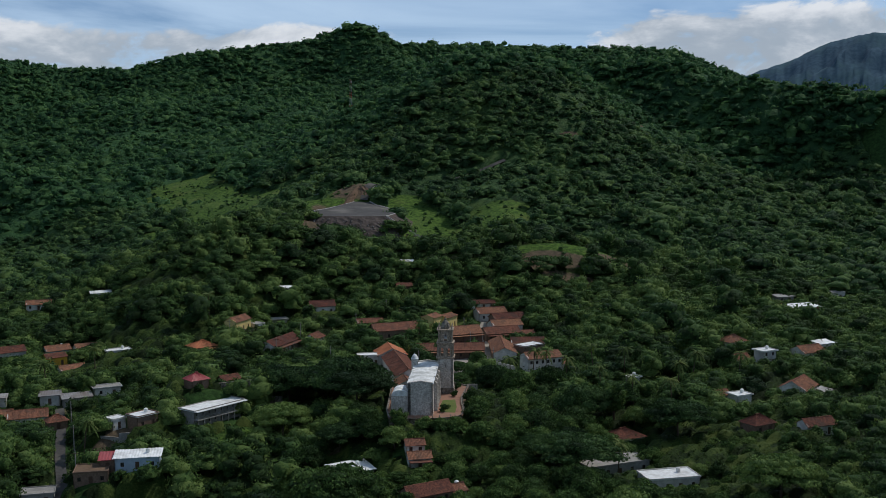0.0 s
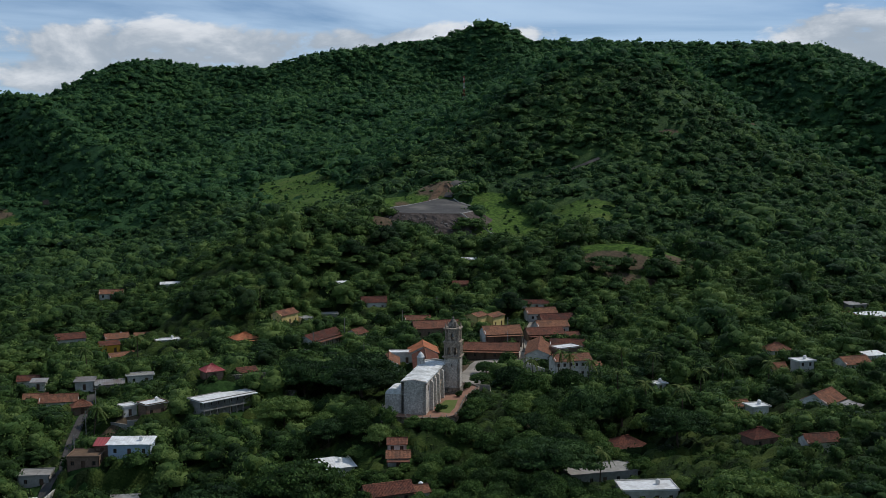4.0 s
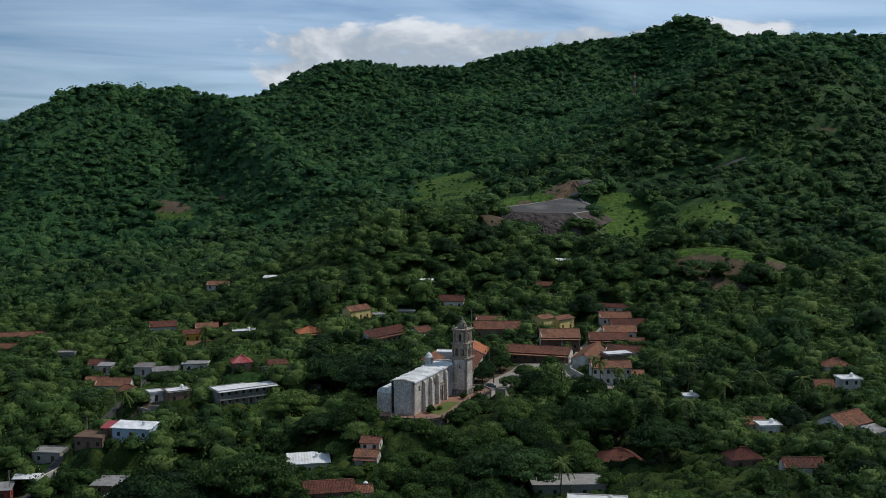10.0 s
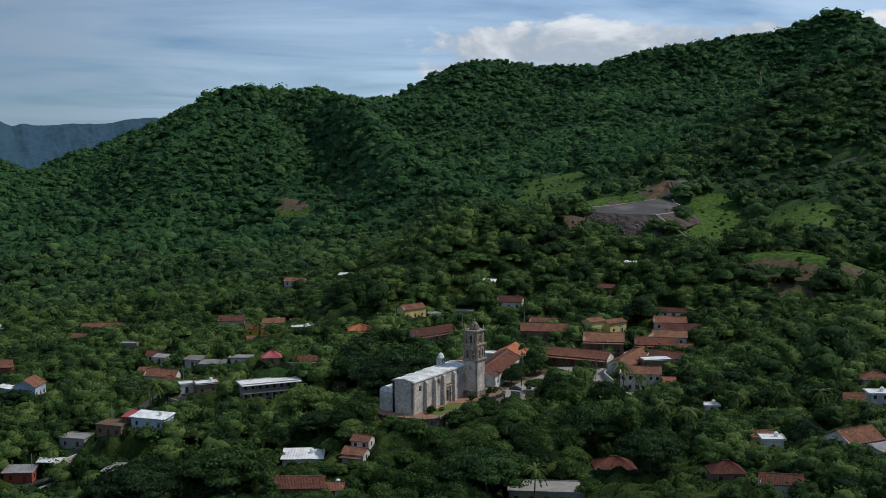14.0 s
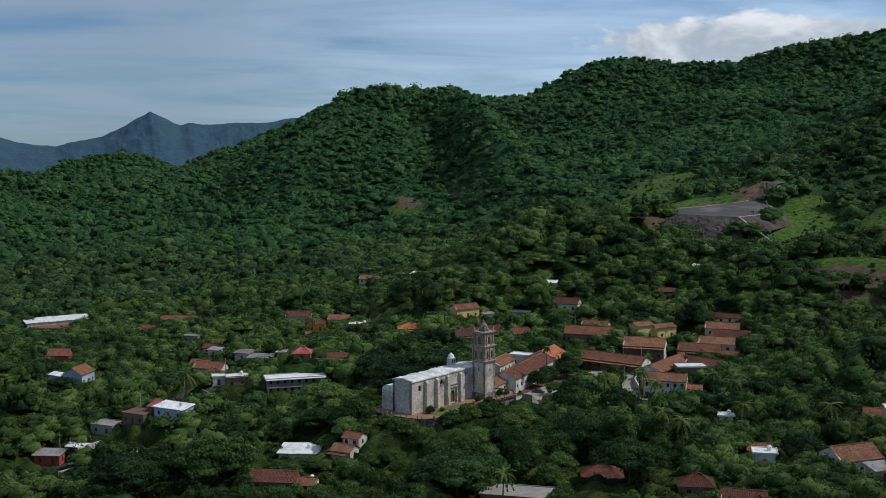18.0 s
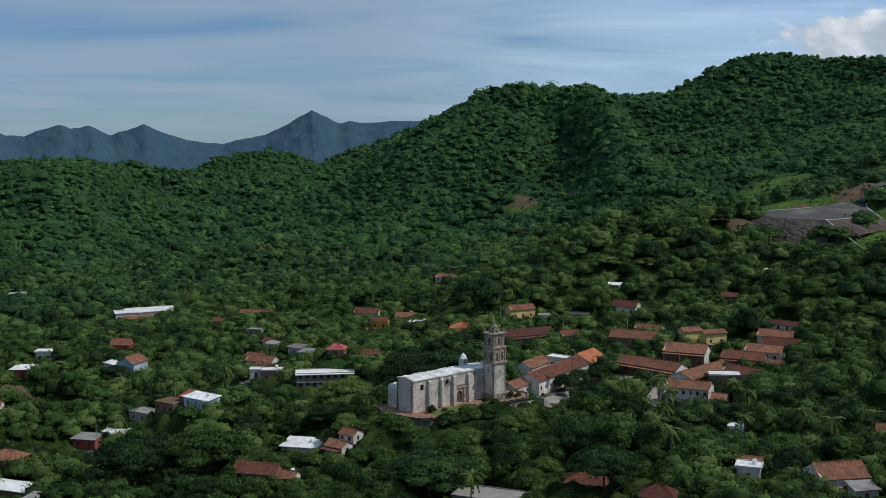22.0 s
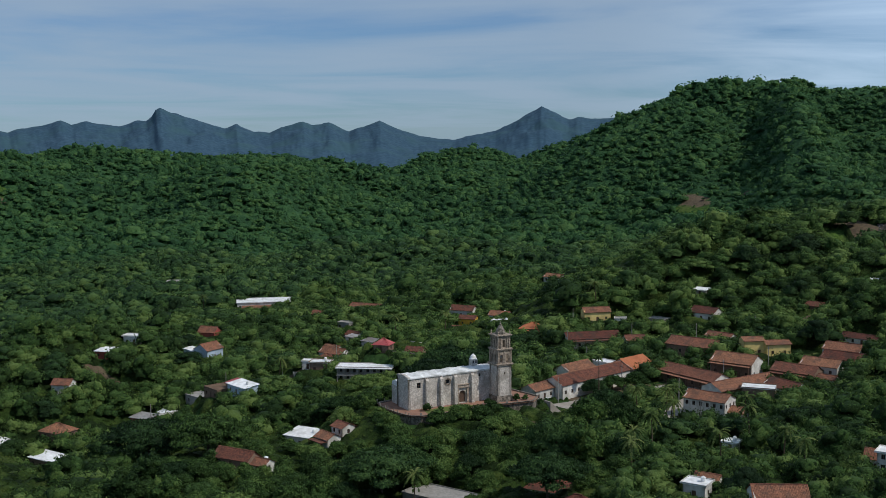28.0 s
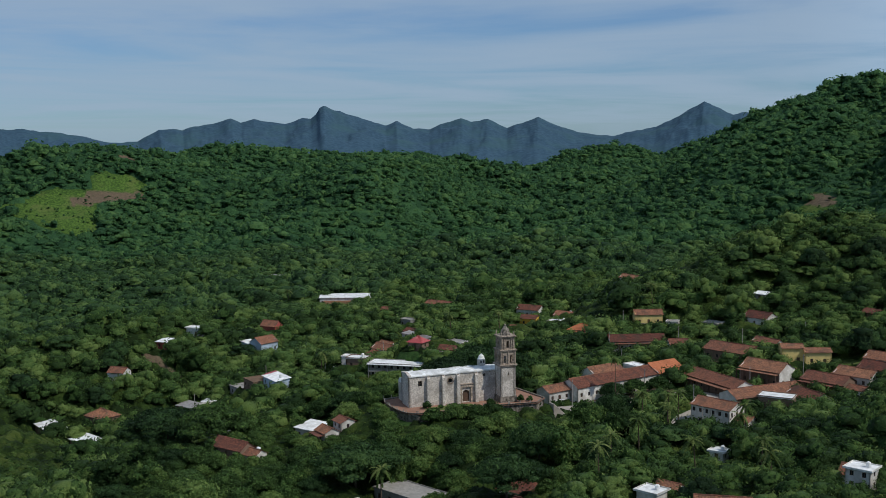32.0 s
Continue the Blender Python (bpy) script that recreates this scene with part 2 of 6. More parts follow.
METAL = surface("galvanised_metal", (0.45, 0.46, 0.47), (0.35, 0.36, 0.37), 2.0, 0.4, 0.1, metal=0.8)
BLACK_TANK = surface("black_plastic", (0.03, 0.03, 0.032), (0.02, 0.02, 0.02), 2.0, 0.5, 0.0)
CAR_WHITE = surface("white_car_paint", (0.75, 0.76, 0.77), (0.70, 0.71, 0.72), 2.0, 0.25, 0.0)
CAR_DARK = surface("dark_car_paint", (0.07, 0.08, 0.10), (0.06, 0.07, 0.09), 2.0, 0.25, 0.0)
RUBBER = surface("tyre_rubber", (0.03, 0.03, 0.03), (0.02, 0.02, 0.02), 3.0, 0.9, 0.1)
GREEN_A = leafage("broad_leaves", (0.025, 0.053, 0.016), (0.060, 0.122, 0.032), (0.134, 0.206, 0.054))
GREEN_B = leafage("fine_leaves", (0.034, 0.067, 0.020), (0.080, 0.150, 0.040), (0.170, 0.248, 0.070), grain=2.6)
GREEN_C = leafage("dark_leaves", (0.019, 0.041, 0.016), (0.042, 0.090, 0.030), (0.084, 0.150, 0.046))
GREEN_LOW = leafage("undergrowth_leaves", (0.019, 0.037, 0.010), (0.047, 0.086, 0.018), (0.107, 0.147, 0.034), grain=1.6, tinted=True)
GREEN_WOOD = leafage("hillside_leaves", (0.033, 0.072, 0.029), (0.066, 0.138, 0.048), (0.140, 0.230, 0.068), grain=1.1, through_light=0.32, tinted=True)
# haze over the far woods is painted into these paler, bluer greens
GREEN_RIDGE_HAZE = leafage("hazed_ridge_leaves", (0.040, 0.104, 0.044), (0.068, 0.166, 0.062), (0.128, 0.246, 0.080), grain=0.8, through_light=0.40, tinted=True)
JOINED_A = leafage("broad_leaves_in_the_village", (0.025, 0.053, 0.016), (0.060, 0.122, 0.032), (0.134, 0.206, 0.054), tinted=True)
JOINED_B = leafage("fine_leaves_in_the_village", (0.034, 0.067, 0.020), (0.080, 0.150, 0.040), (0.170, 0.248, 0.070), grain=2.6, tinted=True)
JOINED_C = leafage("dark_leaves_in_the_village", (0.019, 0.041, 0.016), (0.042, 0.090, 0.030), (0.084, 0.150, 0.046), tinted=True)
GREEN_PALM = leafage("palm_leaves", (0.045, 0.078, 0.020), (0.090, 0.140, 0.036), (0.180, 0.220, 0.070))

# ---- plan of the houses: place, height of the roof's top, bearing of the ridge, length, width, wall and roof heights, make ----
PLOTS = []


def plot(*a, **k):
    PLOTS.append((a, k))


# round the plaza and up the street
# brown fronts beside white gables have their shade painted into the wall colour
plot(10.4, 126.0, 4.9, 20, 15.0, 10.0, 5.2, 2.4, "gable", BRICK_AND_SHADE, TILE, "gabled house with white end wall and worn clay tile roof", 1, 3.4, porch=True, gable=WHITE, veil=-1.5)
plot(6.0, 109.5, 1.0, 3, 26.0, 8.5, 3.6, 2.0, "gable", BRICK_AND_SHADE, TILE, "long arcaded house with a clay tile roof and white gable", 1, 3.6, porch=True, gable=WHITE, veil=-1.2)
plot(-17.0, 133.0, 5.3, 20, 19.0, 10.0, 3.8, 2.2, "gable", BRICK_AND_SHADE, TILE, "long low house with a sagging clay tile roof", veil=-1.0)
plot(-28.7, 158.0, 3.1, 12, 11.0, 6.0, 3.2, 1.4, "gable", WHITE, TILE, "small white house with a clay tile roof")
plot(-1.5, 146.0, 6.8, 62, 7.5, 6.0, 5.6, 1.0, "gable", CREAM, TILE, "cream-yellow house with a low tiled roof", 1, 3.0, veil=-2.5)
plot(4.6, 152.0, 5.8, 62, 9.0, 6.0, 4.6, 0.9, "gable", CREAM, TILE, "cream-yellow wing beside a lawn", veil=-2.5)
plot(27.0, 137.5, 2.6, 18, 15.0, 9.0, 3.4, 2.0, "gable", BRICK_AND_SHADE, TILE, "old brick house with a broad clay tile roof", porch=True)
plot(29.5, 147.5, 4.0, 18, 13.0, 8.5, 3.4, 1.9, "gable", WHITE, TILE, "house with clay tile roof stepping up the slope")
plot(31.0, 157.0, 5.3, 18, 14.0, 8.5, 3.4, 1.9, "gable", BRICK_AND_SHADE, TILE_OLD, "old house with dark clay tile roof")
plot(24.0, 165.5, 6.5, 18, 13.0, 8.0, 3.4, 1.9, "gable", WHITE, TILE, "topmost tiled house of the lane")
plot(38.0, 140.0, 0.6, 20, 6.0, 4.5, 2.8, 1.0, "gable", WHITE, TILE, "little tiled outbuilding beside a house")
plot(26.5, 111.0, 1.2, 91, 27.0, 9.0, 3.6, 2.0, "gable", BRICK_AND_SHADE, TILE, "long street house with a clay tile roof", gable=WHITE)
plot(37.0, 121.0, 1.0, 0, 13.0, 8.0, 3.4, 1.8, "gable", WHITE, TILE_OLD, "tiled house with a white gable on the street")
plot(36.8, 108.5, 0.6, 39, 10.5, 6.5, 4.4, 0.3, "flat", BRICK_AND_SHADE, WHITE_ROOF, "brick house with a flat white roof", hole_sides=(0, 1), over=0.2)
plot(39.3, 84.3, 2.4, 20, 13.5, 8.0, 6.2, 1.7, "gable", WHITE, TILE, "white two-storey house with tall doors and tiled roof", 2, 2.2, veil=-2.2)
plot(47.5, 88.5, -1.2, 20, 5.0, 6.0, 3.0, 1.2, "gable", WHITE, TILE, "small tiled annex of the white house")
plot(-9.8, 55.0, -0.6, 101, 9.0, 6.5, 3.6, 1.5, "gable", WHITE, TILE, "low white house with a clay tile roof on the plaza", 1, 3.0)
plot(-12.2, 78.0, 1.0, 101, 36.0, 9.0, 4.2, 2.2, "gable", WHITE, TILE, "long whitewashed house row with a clay tile roof", 1, 3.2)
plot(-17.2, 102.0, 1.6, 101, 12.5, 11.0, 4.2, 2.6, "gable", WHITE, ORANGE, "house end with a fresh orange tiled roof", 1, 3.2)
plot(-27.0, 84.0, 0.0, 101, 14.0, 7.0, 3.6, 1.8, "gable", WHITE, TILE, "tiled back building of the plaza row")
plot(-25.0, 97.0, -0.8, 11, 9.0, 5.0, 3.8, 0.3, "flat", WHITE, WHITE_ROOF, "white flat-roofed outbuilding behind the row", over=0.1)
plot(-62.5, 120.5, 2.0, 70, 22.0, 8.0, 4.0, 2.0, "gable", WHITE, TILE_OLD, "long white house with a dark red tiled roof", 1, 3.0, porch=True, veil=-1.8)
plot(-50.0, 132.0, 1.4, 70, 8.0, 6.0, 3.2, 1.6, "gable", WHITE, TILE, "tiled end wing with a gable")
plot(-92.0, 113.0, 2.2, 40, 9.5, 8.0, 3.2, 2.0, "hip", BRICK_AND_SHADE, ORANGE, "house with an orange hipped tile roof and open porch", porch=True, veil=-1.5)
plot(-82.6, 139.0, 7.6, 68, 11.5, 5.6, 4.4, 1.6, "gable", CREAM, TILE, "pale yellow two-storey house on a stone base", 1, 3.2, hole_sides=(0, 1), veil=-3.4)
plot(-76.0, 147.0, 3.2, 48, 5.0, 5.0, 3.0, 0.3, "flat", WHITE, CONCRETE, "small white flat-roofed annex", over=0.1)
plot(-153.0, 120.0, -4.0, 40, 8.0, 6.0, 3.6, 1.2, "gable", YELLOW, TILE, "bright yellow house with tiled roof", veil=-2.2)
plot(-143.0, 110.0, -6.6, 40, 10.0, 7.0, 3.0, 1.6, "gable", WHITE, TILE, "low house with a reddish tile roof", veil=-1.6)
plot(-160.0, 143.0, -5.0, 35, 10.0, 7.0, 3.4, 1.6, "gable", BLUE, TILE, "pale house with a red tiled roof", tank=True, veil=-1.8)
plot(-176.0, 132.0, -3.4, 35, 12.0, 7.0, 3.8, 1.8, "gable", WHITE, TILE, "white gabled house among trees", veil=-2.0)
plot(-150.0, 150.0, -5.6, 30, 9.0, 7.0, 3.2, 1.5, "gable", WHITE, TILE, "tiled house on the hillside lane", veil=-1.2)
plot(-128.0, 122.0, -3.0, 30, 9.0, 5.0, 3.0, 0.3, "flat", WHITE, WHITE_ROOF, "house with a flat white roof", tank=True)
plot(-51.0, 172.0, 9.0, 15, 11.0, 8.0, 3.6, 2.0, "gable", WHITE, TILE_OLD, "white house with a dark tiled roof on the slope", veil=-1.0)
plot(19.5, 180.0, 7.6, 10, 14.0, 5.5, 2.8, 1.2, "gable", WHITE, TILE_OLD, "long tiled house at the wood's edge")
plot(-15.0, 196.5, 13.5, 10, 7.0, 5.0, 2.6, 1.2, "gable", BRICK_AND_SHADE, TILE, "small brick house with a tiled roof")
plot(-69.0, 187.0, 13.4, 20, 5.6, 4.0, 2.4, 0.6, "shed", CONCRETE, WHITE_ROOF, "shed with a pale sheet roof in the wood", veil=1.2)
plot(-70.0, 162.0, 2.6, 20, 9.0, 5.0, 3.0, 0.3, "flat", CONCRETE, CONCRETE, "grey flat-roofed house on the slope")
plot(-14.6, 228.7, 20.4, 10, 6.4, 4.2, 3.0, 0.5, "shed", WHITE, WHITE_ROOF, "long shed with a white roof below the fill slope")
# west side
plot(-69.6, 22.2, -1.5, 52.0, 19.4, 6.4, 5.0, 0.3, "flat", CONCRETE, WHITE_ROOF, "long two-storey school block with a white flat roof", 2, 2.3, over=0.7, name="school_block", veil=-3.6)
plot(-76.8, 33.4, 6.1, 40, 6.0, 5.6, 3.0, 1.8, "hip", BRICK_AND_SHADE, RED_TIN, "house with a bright red hipped roof")
plot(-68.0, 42.0, 3.4, 40, 6.5, 4.5, 3.0, 1.1, "gable", BRICK_AND_SHADE, TILE, "low clay-tiled house above a wall")
plot(-89.2, 13.6, -2.3, 50, 7.4, 5.4, 3.8, 0.3, "flat", BRICK_AND_SHADE, WHITE_ROOF, "brick house with a flat white roof", over=0.35, tank=True)
plot(-97.2, 12.4, -3.2, 50, 4.6, 4.2, 3.0, 0.3, "flat", WHITE, WHITE_ROOF, "small white flat-roofed house", over=0.2)
plot(-81.4, -20.4, -5.0, 8, 12.0, 5.5, 3.4, 0.6, "shed", BLUE, WHITE_ROOF, "pale blue house with a bright white roof", 1, 3.2, tank=True, veil=-0.6)
plot(-93.0, -24.4, -8.0, 10, 9.0, 8.0, 3.2, 0.3, "flat", BRICK_AND_SHADE, EARTH, "unfinished brick house with an open slab", 1, 2.6, over=0.1)
plot(-89.8, -20.2, -5.6, 10, 4.0, 4.5, 3.0, 0.8, "shed", BRICK_AND_SHADE, RED_TIN, "lean-to with a dark red sheet roof")
plot(-106.9, -27.4, -13.3, 15, 8.6, 6.6, 3.0, 0.3, "flat", CONCRETE, CONCRETE, "grey concrete house with a flat roof", over=0.2, veil=-1.5)
plot(-109.6, -47.4, -18.8, 30, 8.5, 5.0, 3.2, 0.7, "shed", RED_WALL, GREY_TIN, "red-walled house with a grey sheet roof", veil=-2.8)
plot(-64.0, -44.0, -16.0, 15, 15.0, 7.0, 3.0, 0.7, "shed", CONCRETE, GREY_TIN, "grey sheet-roofed workshop among trees")
plot(-76.0, -40.0, -15.6, 15, 8.0, 6.0, 3.0, 0.7, "shed", BRICK_AND_SHADE, GREY_TIN, "rusty sheet-roofed shed in a yard")
plot(-135.0, 41.5, -7.8, 20, 12.5, 6.6, 3.6, 1.9, "gable", WHITE, TILE, "white house with a worn clay tile roof", veil=-1.6)
plot(-146.0, 46.0, -9.0, 20, 8.0, 6.0, 3.2, 1.5, "gable", WHITE, TILE, "tiled house behind a yard wall")
plot(-124.0, 58.0, -6.6, 25, 9.5, 5.0, 3.2, 0.7, "shed", CONCRETE, GREY_TIN, "low grey sheet-roofed house")
plot(-116.0, 66.0, -5.4, 25, 9.0, 5.0, 3.0, 0.3, "flat", WHITE, CONCRETE, "small pale flat-roofed house")
plot(-149.5, -8.5, -2.8, 115, 9.0, 7.6, 4.4, 2.2, "gable", BLUE, TILE, "pale blue gabled house with a red tile roof", 1, 3.0, veil=-2.6)
plot(-155.0, -13.5, -5.4, 115, 5.0, 4.6, 3.4, 0.5, "shed", BLUE, WHITE_ROOF, "white-roofed wing of the blue house")
plot(-176.0, 1.5, -1.0, 40, 8.0, 6.0, 4.0, 2.0, "gable", RED_WALL, TILE, "dark red house with a tiled roof", veil=-2.0)
plot(-284.0, 72.0, -9.0, 67, 30.0, 10.0, 3.8, 0.8, "shed", WHITE, WHITE_ROOF, "long white-roofed hall among trees", 1, 3.0, veil=-1.2)
plot(-279.0, 66.0, -11.4, 67, 17.0, 5.0, 2.6, 1.0, "shed", BRICK_AND_SHADE, TILE, "red-tiled porch wing of the hall", veil=-0.8)
plot(-236.0, 112.0, -8.5, 35, 22.0, 8.0, 3.4, 1.4, "gable", WHITE, TILE, "low tiled house with a white patch of roof", veil=-1.0)
plot(-157.5, -46.5, -2.6, 40, 9.5, 5.4, 3.0, 0.6, "shed", RED_WALL, WHITE_ROOF, "red-walled house with a white roof", 1, 3.0, tank=True)
plot(-170.0, -33.5, -0.1, 50, 6.0, 4.6, 3.6, 0.3, "flat", WHITE, WHITE_ROOF, "white house with a flat roof", 1, 3.0, veil=0.6)
plot(-132.3, -70.0, -6.9, 50, 7.0, 5.6, 4.4, 1.6, "gable", WHITE, TILE, "white house with a tiled roof", veil=-2.6)
plot(-95.0, -80.5, -13.6, 30, 9.5, 7.6, 3.2, 2.2, "hip", BRICK_AND_SHADE, TILE, "house with a reddish hipped tile roof")
plot(-77.0, -87.0, -19.4, 25, 14.0, 6.0, 3.4, 0.6, "shed", BRICK_AND_SHADE, WHITE_ROOF, "house with a white sheet roof")
plot(-57.0, -88.0, -18.0, 15, 9.0, 5.0, 3.2, 0.7, "shed", BRICK_AND_SHADE, GREY_TIN, "low shed with a silver sheet roof")
plot(-96.0, -98.0, -18.0, 15, 15.0, 6.0, 3.2, 0.5, "shed", BRICK_AND_SHADE, WHITE_ROOF, "white-roofed sheds by the lane")
plot(-510.0, 51.0, -22.6, 60, 13.0, 8.0, 3.0, 0.6, "shed", WHITE, WHITE_ROOF, "white-roofed farmhouse on the far slope")
plot(-440.0, 72.0, -16.0, 60, 9.0, 6.0, 4.0, 0.5, "flat", WHITE, CONCRETE, "pale two-storey house in the far wood", 2, 2.6)
# below the church and the near slope
plot(-1.2, -53.6, -3.7, 30, 12.0, 5.8, 3.0, 1.9, "gable", BRICK_AND_SHADE, TILE, "long house with an orange-brown tile roof")
plot(5.6, -49.0, -5.4, 30, 5.0, 4.6, 2.6, 1.2, "gable", WHITE, TILE, "lower tiled wing with a water tank", tank=True)
plot(-22.5, -23.0, -8.4, 30, 11.0, 7.2, 3.4, 0.8, "shed", WHITE, WHITE_ROOF, "house with a bright white sheet roof", 1, 3.2, tank=True)
plot(-5.0, -19.1, -2.0, 10, 5.2, 4.8, 5.6, 1.0, "gable", WHITE, TILE, "narrow white two-storey house with a tiled roof", 2, 2.6, veil=-3.0)
plot(-3.6, -24.8, -3.9, 10, 6.2, 4.8, 2.8, 1.2, "gable", WHITE, TILE, "tiled lower wing with a railed porch", porch=True)
plot(50.0, -18.5, -8.4, 23, 19.0, 9.0, 3.2, 0.3, "flat", CONCRETE, CONCRETE, "low concrete house with a stained pale roof", over=0.3)
plot(62.0, -37.0, -6.8, 12, 14.0, 8.0, 3.4, 0.3, "flat", WHITE, WHITE_ROOF, "house with a bright white flat roof", tank=True, over=0.3)
plot(57.5, 9.6, -6.9, 30, 10.5, 8.5, 3.0, 2.2, "hip", WHITE, TILE, "house with a weathered hipped tile roof", veil=-1.4)
plot(117.0, 67.0, 5.8, 25, 5.8, 5.0, 5.0, 0.3, "flat", WHITE, WHITE_ROOF, "white two-storey house with a flat roof", 2, 2.6, tank=True, veil=-2.0)
plot(109.5, 72.0, 3.4, 25, 6.0, 5.0, 3.4, 1.8, "gable", WHITE, TILE, "tiled house beside the white block")
plot(112.5, 94.0, 6.4, 25, 8.4, 6.6, 3.0, 2.0, "hip", WHITE, TILE, "white house with a hipped tile roof", veil=-1.0)
plot(116.5, 28.5, 4.0, 55, 12.0, 9.0, 4.2, 2.5, "gable", WHITE, TILE, "broad white house with a large clay tile roof", 1, 4.0, veil=-1.5)
plot(124.5, 25.5, 1.0, 55, 5.5, 4.0, 3.0, 0.7, "shed", WHITE, GREY_TIN, "sheet-roofed wing of the tiled house")
plot(96.6, 23.4, 0.3, 25, 5.4, 4.8, 3.6, 0.3, "flat", WHITE, WHITE_ROOF, "white house with a flat roof and tank", tank=True, veil=-0.8)
plot(92.0, 31.5, -0.4, 25, 6.0, 4.5, 3.0, 1.2, "gable", WHITE, TILE, "low tiled wing behind the white flat roof")
plot(93.0, -9.5, 1.9, 30, 7.6, 6.0, 3.2, 2.0, "hip", BRICK_AND_SHADE, TILE_OLD, "house with a dark mossy tile roof", veil=2.0)
plot(107.5, -16.5, 2.6, 20, 9.5, 5.0, 3.0, 1.5, "gable", WHITE, TILE_OLD, "long tiled house with a white party wall", veil=0.5, gable=WHITE)
plot(69.5, 62.5, -2.4, 30, 4.0, 3.5, 2.6, 0.3, "flat", WHITE, WHITE_ROOF, "small white block with a flat roof", tank=True)
plot(162.0, 165.0, 6.5, 20, 13.0, 8.0, 3.4, 0.6, "shed", RED_WALL, WHITE_ROOF, "orange-red house with a bright white roof")
plot(150.0, 172.0, 6.0, 20, 10.0, 7.0, 3.2, 1.6, "gable", WHITE, TILE, "tiled house near the white roof", veil=1.0)
plot(135.0, 76.0, 5.6, 25, 10.0, 8.0, 3.2, 1.8, "gable", WHITE, TILE, "tiled house on the eastern slope")
plot(144.0, 86.0, 5.0, 25, 7.0, 5.0, 3.2, 0.4, "shed", WHITE, WHITE_ROOF, "small house with a white sheet roof")
plot(-160.0, 206.0, 9.0, 20, 9.0, 6.0, 3.4, 0.4, "shed", WHITE, WHITE_ROOF, "small white house in the upper wood")
plot(-186.0, 196.0, 6.6, 15, 11.0, 6.0, 3.0, 1.5, "gable", WHITE, TILE, "tiled house half hidden by trees")
plot(-207.0, 69.0, -4.4, 30, 8.0, 5.5, 3.0, 1.4, "gable", BRICK_AND_SHADE, TILE, "low house with a brown tile roof among trees")
plot(-177.5, 68.0, -5.6, 25, 7.0, 4.6, 3.2, 0.3, "flat", CONCRETE, CONCRETE, "grey concrete house with a flat roof", over=0.2, veil=-1.4)
plot(-157.5, 62.5, -6.4, 20, 7.5, 5.0, 3.0, 1.3, "gable", WHITE, TILE_OLD, "small house with a dark tile roof", veil=-1.2)
plot(-151.0, 58.0, -6.9, 15, 5.0, 3.8, 2.8, 0.5, "shed", WHITE, GREY_TIN, "sheet-roofed lean-to beside a yard")
plot(-122.0, 31.5, -7.0, 35, 6.0, 4.6, 3.0, 1.6, "hip", BRICK_AND_SHADE, TILE, "small house with a hipped tile roof")
plot(-133.0, 57.5, -5.8, 15, 6.5, 4.6, 3.2, 0.6, "shed", WHITE, GREY_TIN, "white house with a grey sheet roof by the lane", veil=-1.6)
plot(185.0, 193.0, 8.4, 15, 9.0, 5.0, 3.0, 0.4, "flat", WHITE, CONCRETE, "pale flat-roofed house on the eastern slope", over=0.2, veil=-1.2)
plot(159.0, 184.5, 8.2, 15, 8.0, 5.0, 2.8, 0.5, "shed", CONCRETE, GREY_TIN, "low grey sheet-roofed house on the slope", veil=-1.0)

